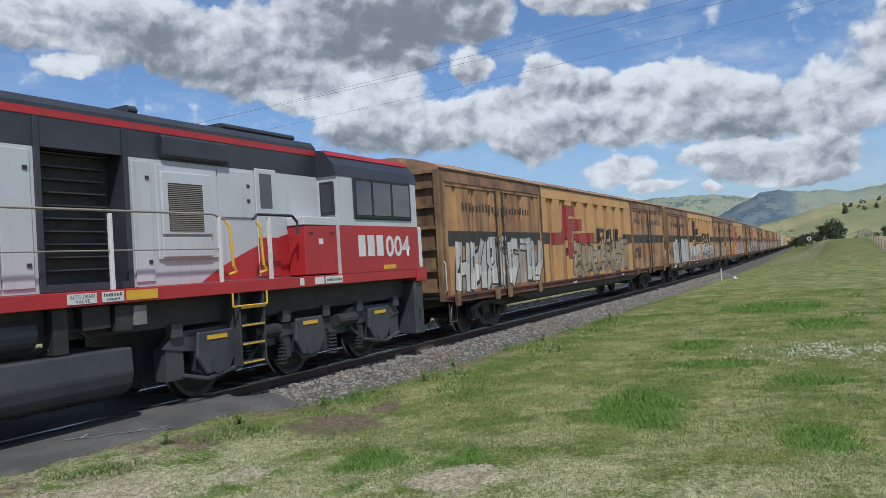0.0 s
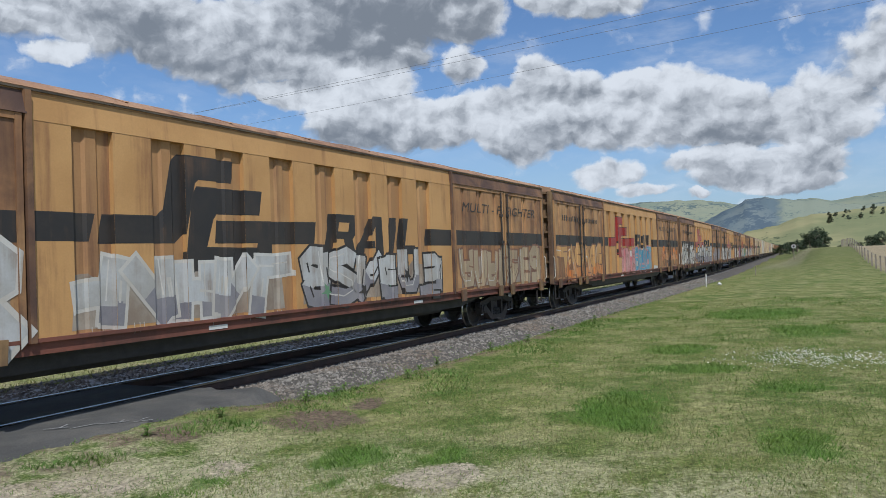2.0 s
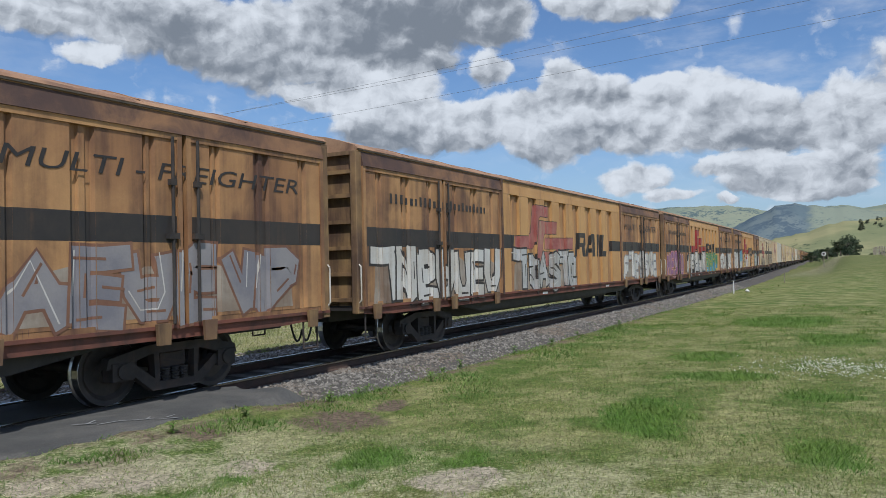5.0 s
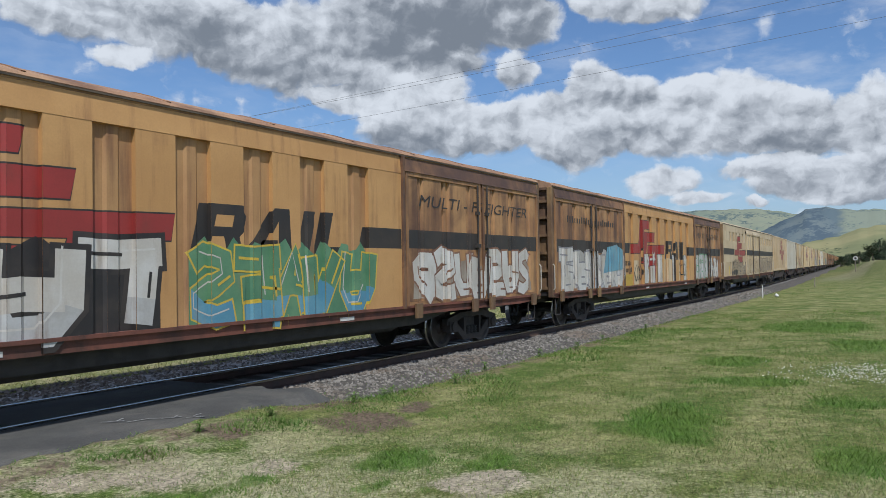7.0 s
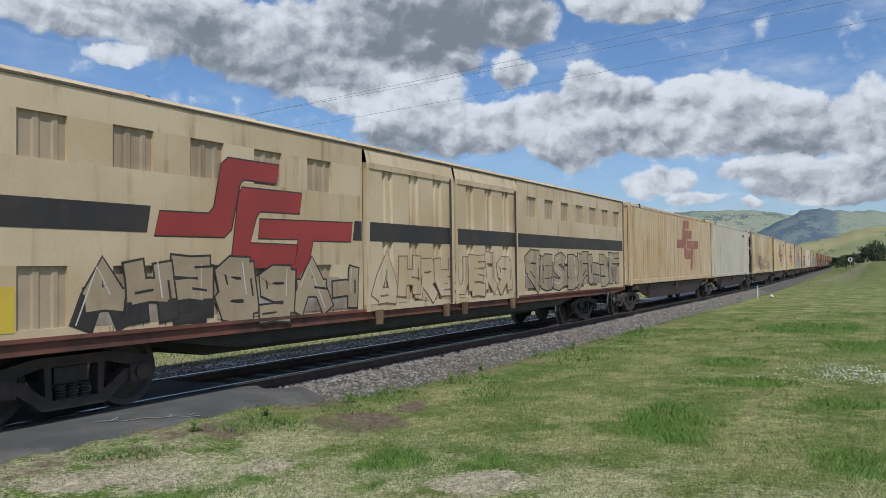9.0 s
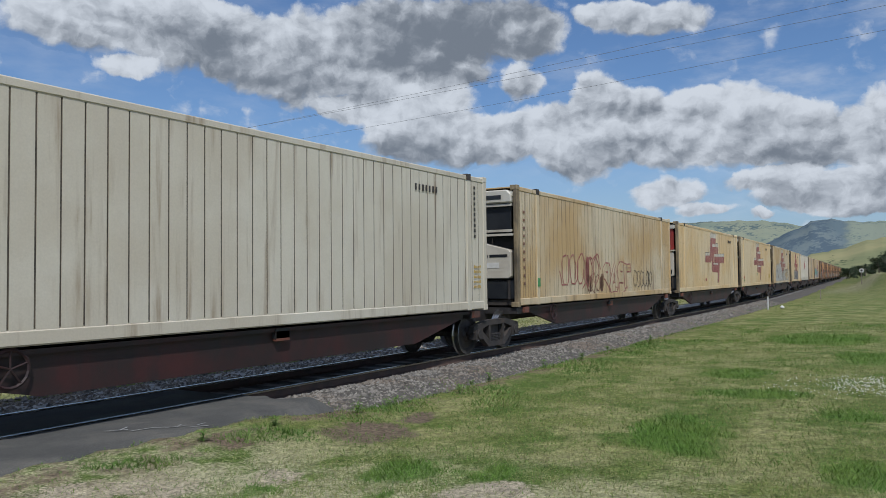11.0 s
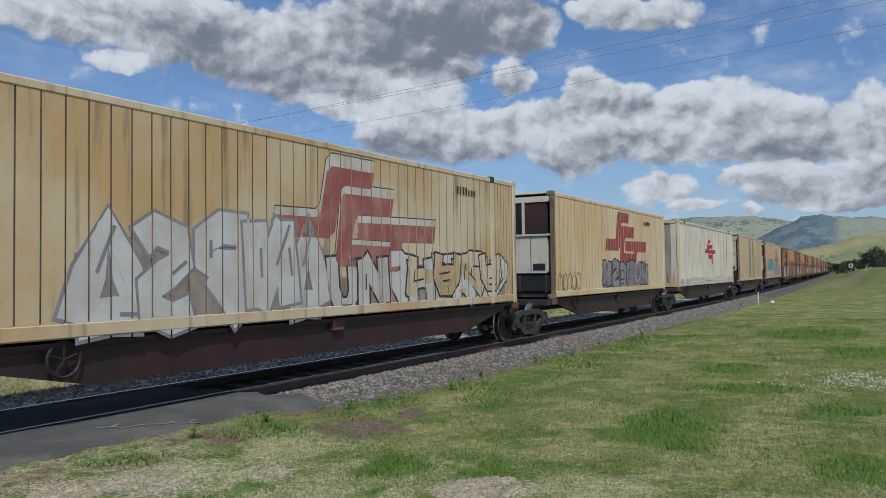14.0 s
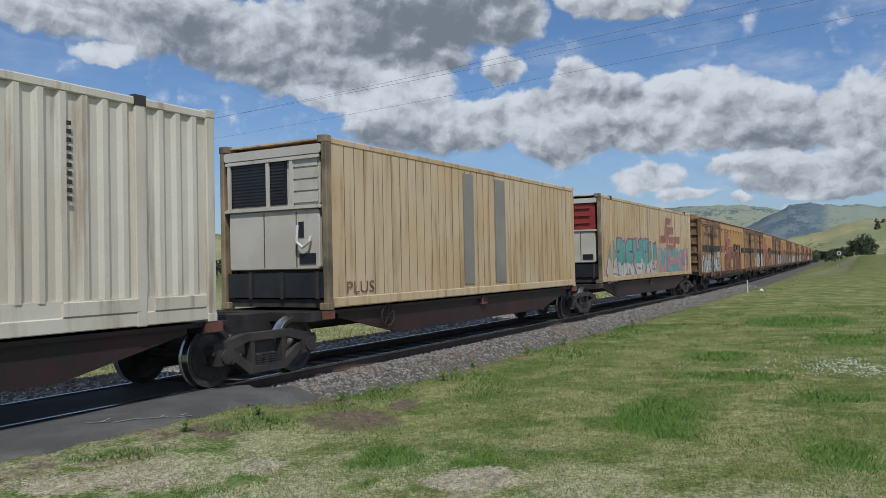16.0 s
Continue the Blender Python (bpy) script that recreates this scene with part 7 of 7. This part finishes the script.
def build_loco():
    """The rear half shows: radiator, hood doors, cab, frame and its three-axle bogie."""
    root = thing("locomotive", "white, black and red diesel locomotive with a full-width rear cab", "locomotive")
    rear, length = 14.60, 22.0
    u0 = rear - length / 2
    y, z = -0.98, None

    def X(u):
        return u - u0

    hood0, hood1 = X(-7.0), X(11.55)
    # hood with a cambered roof
    b = Build().box(hood0, X(6.05), y, -y, 1.68, 3.47)
    b.box(X(7.28), hood1, y, -y, 1.68, 3.47)
    b.box(X(6.05), X(7.28), y + 0.35, -y - 0.35, 1.68, 3.47)
    part("hood", b, "loco_white", root, "white painted hood side", bevel=0.006)
    ring = [(y - 0.004, 3.472), (y - 0.004, 4.0), (y + 0.08, 4.10), (-0.5, 4.17), (0.5, 4.17), (-y - 0.08, 4.10), (-y + 0.004, 4.0), (-y + 0.004, 3.472)]
    part("hood_roof", Build().loft(ring, hood0, hood1 - 0.01), "loco_dark", root, "black hood roof")
    for s in (-1, 1):
        p, q = sorted((s * (0.98 + 0.012), s * (0.98 + 0.0045)))
        part("red_stripe", Build().box(hood0, hood1 - 0.02, p, q, 3.85, 3.945), "loco_red", root, "red roofline stripe")
    # recess of the radiator intake
    rec = Build().box(X(6.05), X(7.28), y + 0.30, y + 0.34, 1.72, 3.84)
    part("intake_back", rec, "dark_steel", root)
    for i in range(11):
        zz = 1.95 + 0.165 * i
        part("louvre", Build().box(X(6.2), X(7.14), y + 0.20, y + 0.29, zz, zz + 0.018), "loco_under", root)
    fr = Build()
    for a, c in ((5.98, 6.06), (7.27, 7.35)):
        fr.box(X(a), X(c), y - 0.03, y + 0.32, 1.68, 3.84)
    fr.box(X(6.06), X(7.27), y - 0.02, y + 0.32, 1.68, 1.78)
    part("intake_frame", fr, "loco_dark", root, bevel=0.006)
    part("dark_panel", Build().box(X(7.9), X(9.2), y - 0.10, y - 0.006, 3.50, 3.82, 0.03), "loco_dark", root, bevel=0.01)
    # doors and vents on the hood
    for a, c, za, zb in ((5.0, 5.5, 1.75, 3.42), (5.52, 5.92, 1.75, 3.42), (4.3, 4.95, 1.75, 3.42), (7.40, 7.72, 1.75, 3.42), (9.02, 9.75, 2.68, 3.42)):
        d = part("hood_door", Build().box(X(a), X(c), y - 0.022, y - 0.004, za, zb), "loco_white", root, bevel=0.006)
        k = Build()
        for zz in (za + 0.25, zb - 0.25):
            k.box(X(c) - 0.10, X(c) - 0.04, y - 0.035, y - 0.0225, zz, zz + 0.05)
        part("latch", k, "soot_shade_steel", d)
    vp = part("vent_panel", Build().box(X(7.80), X(8.98), y - 0.03, y - 0.004, 2.05, 3.40), "loco_white", root, bevel=0.008)
    part("vent_frame", Build().box(X(7.86), X(8.80), y - 0.075, y - 0.031, 2.40, 3.30), "loco_white", vp, bevel=0.01)
    g = Build()
    for i in range(24):
        zz = 2.46 + 0.028 * i
        g.box(X(7.98), X(8.62), y - 0.088, y - 0.076, zz, zz + 0.013)
    part("vent_grille", g, "grey_strip", vp)
    part("vent_hatch", Build().box(X(7.86), X(8.80), y - 0.06, y - 0.031, 2.08, 2.36), "loco_white", vp, bevel=0.008)
    part("vent_back", Build().box(X(7.97), X(8.63), y - 0.079, y - 0.0755, 2.45, 3.14), "soot_shade_steel", vp)
    # red sweep low on the hood
    pts = [(X(8.60), 1.70)] + [(X(8.60 + 2.9 * k / 10), 1.70 + 0.80 * math.sin(1.5708 * k / 10) ** 0.9) for k in range(1, 11)] + [(X(11.5), 1.70)]
    part("red_sweep", Build().plate(pts, y - 0.0075, y - 0.0035), "loco_red", root, "red paint sweep")
    # side door
    d = part("cab_door", Build().box(X(9.85), X(10.38), y - 0.034, y - 0.009, 1.72, 3.50), "loco_white", root, bevel=0.012)
    part("door_window", Build().box(X(9.95), X(10.24), y - 0.040, y - 0.036, 2.85, 3.42), "window_glass", d)
    part("door_foot", Build().box(X(9.86), X(10.37), y - 0.0385, y - 0.0345, 1.73, 2.36), "loco_red", d)
    # cab across the full width
    c0, c1, cy = X(11.55), X(14.35), 1.42
    sec = [(-cy, 1.68), (-cy, 3.45), (-cy + 0.05, 3.60), (cy - 0.05, 3.60), (cy, 3.45), (cy, 1.68)]
    cab = part("cab", Build().loft(sec, c0, c1), "loco_white", root, "white cab side")
    part("cab_roof", Build().loft([(-cy - 0.01, 3.46), (-cy + 0.03, 3.66), (-cy + 0.28, 3.93), (-0.5, 4.03), (0.5, 4.03), (cy - 0.28, 3.93), (cy - 0.03, 3.66), (cy + 0.01, 3.46)], c0 - 0.03, c1 + 0.06), "loco_dark", root, "black cab roof")
    for s in (-1, 1):
        st = Build().add([(c0 - 0.035, s * (cy - 0.18), 3.845), (c1 + 0.065, s * (cy - 0.18), 3.845), (c1 + 0.065, s * (cy - 0.26), 3.945), (c0 - 0.035, s * (cy - 0.26), 3.945)], [(0, 1, 2, 3)])
        part("red_stripe", st, "loco_red", root)
        p, q = sorted((s * (cy + 0.004), s * (cy + 0.0005)))
        part("cab_red", Build().box(c0, c1, p, q, 1.68, 2.56), "loco_red", root, "red lower cab side")
        p, q = sorted((s * (cy + 0.03), s * (cy - 0.01)))
        w = part("cab_window", Build().box(X(12.02), X(14.10), p, q, 2.68, 3.47), "rubber", root, "dark cab side window", bevel=0.02)
        for a, c in ((12.10, 12.60), (12.68, 13.30), (13.38, 14.02)):
            p, q = sorted((s * (cy + 0.034), s * (cy + 0.0305)))
            part("pane", Build().box(X(a), X(c), p, q, 2.76, 3.40), "window_glass", w)
    part("front_window", Build().box(c0 - 0.05, c0 - 0.004, -cy + 0.06, y - 0.07, 2.75, 3.36), "rubber", root, bevel=0.015)
    part("front_pane", Build().box(c0 - 0.056, c0 - 0.0515, -cy + 0.10, y - 0.11, 2.80, 3.31), "window_glass", root)
    part("cab_locker", Build().box(X(10.62), c0 - 0.004, -1.36, y - 0.012, 1.70, 2.55), "loco_red", root, "red locker box beside the cab", bevel=0.012)
    part("locker_top", Build().box(X(10.60), c0 - 0.004, -1.37, y - 0.012, 2.553, 2.70), "loco_white", root, bevel=0.012)
    lk = Build()
    for a in (10.75, 11.35):
        lk.box(X(a), X(a) + 0.08, -1.375, -1.362, 2.40, 2.43)
    part("latch", lk, "soot_shade_steel", root)
    part("label_plate", Build().box(X(11.0), X(11.12), -1.368, -1.362, 2.22, 2.32), "label_white", root)
    # fleet mark: three bars for the owner's initials, then the number
    for k in range(3):
        part("initial_bar", Build().box(X(12.12) + 0.31 * k, X(12.12) + 0.31 * k + 0.23, -cy - 0.009, -cy - 0.0045, 1.98, 2.38), "label_white", root)
    words_on(root, "number", "004", X(13.06), X(13.98), 1.97, 0.41, -cy - 0.009, "label_white", 0.0, 0.012)
    part("warning_plate", Build().box(X(12.95), X(13.40), -cy - 0.009, -cy - 0.0045, 1.72, 1.80), "yellow_paint", root)
    # end of the cab and pilot
    part("end_post", Build().box(c1, X(14.55), -1.40, 1.40, 1.70, 2.56), "label_white", root, bevel=0.02)
    part("rear_beam", Build().box(X(14.2), X(14.62), -1.44, 1.44, 1.42, 1.698), "loco_red", root, bevel=0.01)
    pl = Build().box(X(14.15), X(14.5), -1.38, 1.38, 0.32, 1.418)
    part("pilot", pl, "loco_under", root, bevel=0.02)
    part("pilot_slot", Build().box(X(14.30), X(14.36), -1.386, -1.3815, 0.62, 0.86), "rubber", root)
    coupler(root, X(14.5), 1)
    # frame, walkway, labels
    part("frame_sill", Build().box(X(-7.2), X(14.19), -1.42, 1.42, 1.50, 1.678), "loco_red", root, "red frame edge", bevel=0.006)
    part("frame_beam", Build().box(X(-7.0), X(14.1), -1.15, 1.15, 1.10, 1.498), "dark_steel", root)
    for a, c, m in ((6.02, 6.42, "label_white"), (6.5, 6.82, "label_white"), (6.86, 7.36, "yellow_paint"), (10.75, 11.0, "label_white"), (11.05, 11.55, "label_white"), (10.35, 10.45, "label_white")):
        part("label_plate", Build().box(X(a), X(c), -1.432, -1.4215, 1.53, 1.655), m, root)
    words_on(root, "lettering", "AUTO DRAIN", X(6.05), X(6.39), 1.595, 0.05, -1.434, "black_paint")
    words_on(root, "lettering", "VALVE", X(6.12), X(6.32), 1.54, 0.045, -1.434, "black_paint")
    bars(root, X(6.52), X(6.8), 1.60, 0.04, -1.432, 12, "black_paint", 21)
    bars(root, X(6.56), X(6.76), 1.55, 0.03, -1.432, 9, "black_paint", 22)
    bars(root, X(11.08), X(11.52), 1.57, 0.05, -1.432, 16, "black_paint", 23)
    # hand rails
    hr = Build()
    hr.path([(X(0.0), -1.36, 2.66), (X(8.5), -1.36, 2.68), (X(8.75), -1.36, 2.60)], 0.016, 8)
    hr.path([(X(0.0), -1.36, 2.17), (X(8.6), -1.36, 2.17)], 0.010, 6)
    part("hand_rail", hr, "grey_strip", root, "thin grey walkway rail")
    for u in (2.4, 4.6, 6.72, 8.62):
        part("stanchion", Build().box(X(u) - 0.025, X(u) + 0.025, -1.385, -1.335, 1.66, 2.64), "label_white", root, bevel=0.006)
    h2 = Build().path([(X(9.35), -1.37, 2.62), (X(9.45), -1.37, 2.70), (X(10.3), -1.37, 2.70), (X(10.42), -1.37, 2.60), (X(10.42), -1.37, 2.4)], 0.022, 8)
    part("hand_rail", h2, "soot_shade_steel", root)
    part("stanchion", Build().box(X(9.72) - 0.025, X(9.72) + 0.025, -1.385, -1.335, 1.66, 2.66), "label_white", root)
    for u, w in ((8.75, 1), (9.42, 1)):
        part("grab_rail", Build().path([(X(u) - 0.04, -1.40, 2.58), (X(u), -1.44, 2.5), (X(u) + 0.04, -1.44, 1.9), (X(u) + 0.10, -1.44, 1.82), (X(u) - 0.02, -1.40, 1.78)], 0.022, 8), "yellow_paint", root, "yellow grab rail")
    # steps
    for i, (zz, w) in enumerate(((1.25, 0.55), (0.98, 0.5), (0.7, 0.48), (0.42, 0.45))):
        part("step", Build().box(X(8.92), X(8.92) + w, -1.42, -1.15, zz, zz + 0.04), "loco_under", root)
        part("step_edge", Build().box(X(8.92), X(8.92) + w, -1.432, -1.4215, zz + 0.012, zz + 0.036), "yellow_paint", root)
    sd = Build()
    for a in (8.90, 9.44):
        sd.box(X(a), X(a) + 0.03, -1.40, -1.15, 0.40, 1.495)
    part("step_side", sd, "loco_under", root)
    part("step_rail", Build().path([(X(8.75), -1.43, 1.5), (X(8.75), -1.43, 1.3), (X(9.5), -1.43, 1.3), (X(9.5), -1.43, 1.5)], 0.016, 6), "yellow_paint", root)
    # fuel tank and air tank
    ring = [(-1.38, 0.93), (-1.40, 0.62), (-1.36, 0.46), (-1.27, 0.36), (-1.10, 0.30), (1.10, 0.30), (1.27, 0.36), (1.36, 0.46), (1.40, 0.62), (1.38, 0.93)]
    part("fuel_tank", Build().loft(ring, X(0.6), X(6.95)), "loco_under", root, "dark grey fuel tank", bevel=0.02)
    part("air_tank", Build().tube((X(3.0), -1.05, 1.22), (X(5.75), -1.05, 1.22), 0.20, 18), "loco_under", root)
    ex = Build().box(X(5.9), X(6.1), -1.3, -1.1, 0.95, 1.49)
    ex.box(X(6.3), X(6.7), -1.3, -1.0, 1.2, 1.48)
    ex.box(X(6.75), X(7.0), -1.34, -1.0, 1.15, 1.47)
    ex.path([(X(5.9), -1.2, 1.0), (X(6.1), -1.22, 1.2), (X(6.3), -1.22, 1.22), (X(6.5), -1.2, 1.05)], 0.025, 6)
    part("pipe_work", ex, "dark_steel", root)
    part("junction_box", Build().box(X(7.02), X(7.22), -1.36, -1.2, 1.2, 1.45), "sleeper", root)
    # bogies: side frame, axle boxes, springs, wheels
    big = wheelset_mesh(0.50)
    for mid in (10.75, -4.2):
        b = Build()
        for s in (-1, 1):
            p, q = sorted((s * 1.16, s * 1.02))
            b.plate([(-3.1, 0.80), (-2.9, 1.02), (-1.3, 1.04), (-1.1, 0.92), (1.1, 0.92), (1.3, 1.04), (2.9, 1.02), (3.1, 0.80), (2.6, 0.72), (-2.6, 0.72)], p, q)
            for k in (-2.2, 0.0, 2.2):
                b.plate([(k - 0.34, 0.78), (k - 0.30, 0.42), (k - 0.18, 0.28), (k + 0.18, 0.28), (k + 0.30, 0.42), (k + 0.34, 0.78)], s * 1.20, s * 1.03)
                b.tube((k, s * 1.28, 0.5), (k, s * 1.1, 0.5), 0.15, 14)
            for k in (-1.1, 1.1):
                b.box(k - 0.45, k + 0.45, p, q, 0.60, 0.718)
            b.path([(-2.9, s * 1.24, 0.42), (-2.4, s * 1.24, 0.30), (-1.6, s * 1.24, 0.42), (-1.2, s * 1.22, 0.7)], 0.035, 7)
            b.path([(2.9, s * 1.24, 0.42), (2.4, s * 1.24, 0.30), (1.6, s * 1.24, 0.42), (1.2, s * 1.22, 0.7)], 0.035, 7)
        b.box(-3.0, 3.0, -0.6, 0.6, 0.25, 1.12)
        for k in (-2.9, -1.6, -0.55, 0.55, 1.6, 2.9):
            b.box(k - 0.16, k + 0.16, -1.14, -0.9, 0.35, 0.8)
            b.box(k - 0.10, k + 0.10, -1.22, -1.1, 0.95, 1.14)
        bg = part("bogie", b, "loco_under", root, "dark grey three-axle bogie frame")
        bg.location = (X(mid), 0, 0)
        for k in (-2.2, 0.0, 2.2):
            w = part("wheelset", big, "wheel_face", bg)
            w.location = (k, 0, 0.50)
            for s in (-1, 1):
                p, q = sorted((s * 1.27, s * 1.20))
                part("axle_cover", Build().plate([(k - 0.36, 0.98), (k - 0.40, 0.62), (k - 0.22, 0.36), (k + 0.22, 0.36), (k + 0.40, 0.62), (k + 0.36, 0.98)], p, q), "loco_under", bg, bevel=0.02)
            part("label_plate", Build().box(k - 0.20, k + 0.20, -1.282, -1.271, 0.86, 0.92), "yellow_paint", bg)
        sp = Build()
        for k in (-1.5, -0.7, 0.7, 1.5):
            for i in range(7):
                sp.tube((k, -1.18, 0.28 + 0.06 * i), (k, -1.18, 0.31 + 0.06 * i), 0.095, 12)
        part("spring", sp, "dark_steel", bg)
        br = Build()
        for k in (-1.1, 1.1):
            br.tube((k - 0.35, -1.25, 0.85), (k + 0.25, -1.25, 0.85), 0.11, 12)
            br.path([(k + 0.3, -1.2, 0.85), (k + 0.42, -1.2, 0.5), (k + 0.38, -1.2, 0.3)], 0.03, 6)
        part("brake_cylinder", br, "dark_steel", bg)
    # roof fittings
    rf = Build().box(X(7.62), X(7.78), -0.75, -0.3, 4.12, 4.25, 0.05)
    rf.box(X(9.4), X(11.2), -0.8, 0.8, 4.13, 4.22, 0.03)
    part("roof_fitting", rf, "loco_dark", root)
    on_train(root, u0)


build_loco()
build_vans()
build_containers()


# ---- loose ground cover ----
build_stones()
build_grass()
build_weed_plants()
build_trees()
build_lineside()


def motions():
    times = [0.5 * i for i in range(33)]
    for ob, u in TRAIN:
        walk(ob, [(t, on_track(u - rolled(t))) for t in times])
    # every wheelset turns with the way that it has rolled
    ticks = [i / FPS for i in range(16 * FPS + 1)]
    for ob in [o for o in scene.objects if o.name.startswith("wheelset")]:
        x, y, z = ob.location
        walk(ob, [(t, pose(x, y, z, 0, -math.degrees(rolled(t) / z), 0)) for t in ticks])


motions()
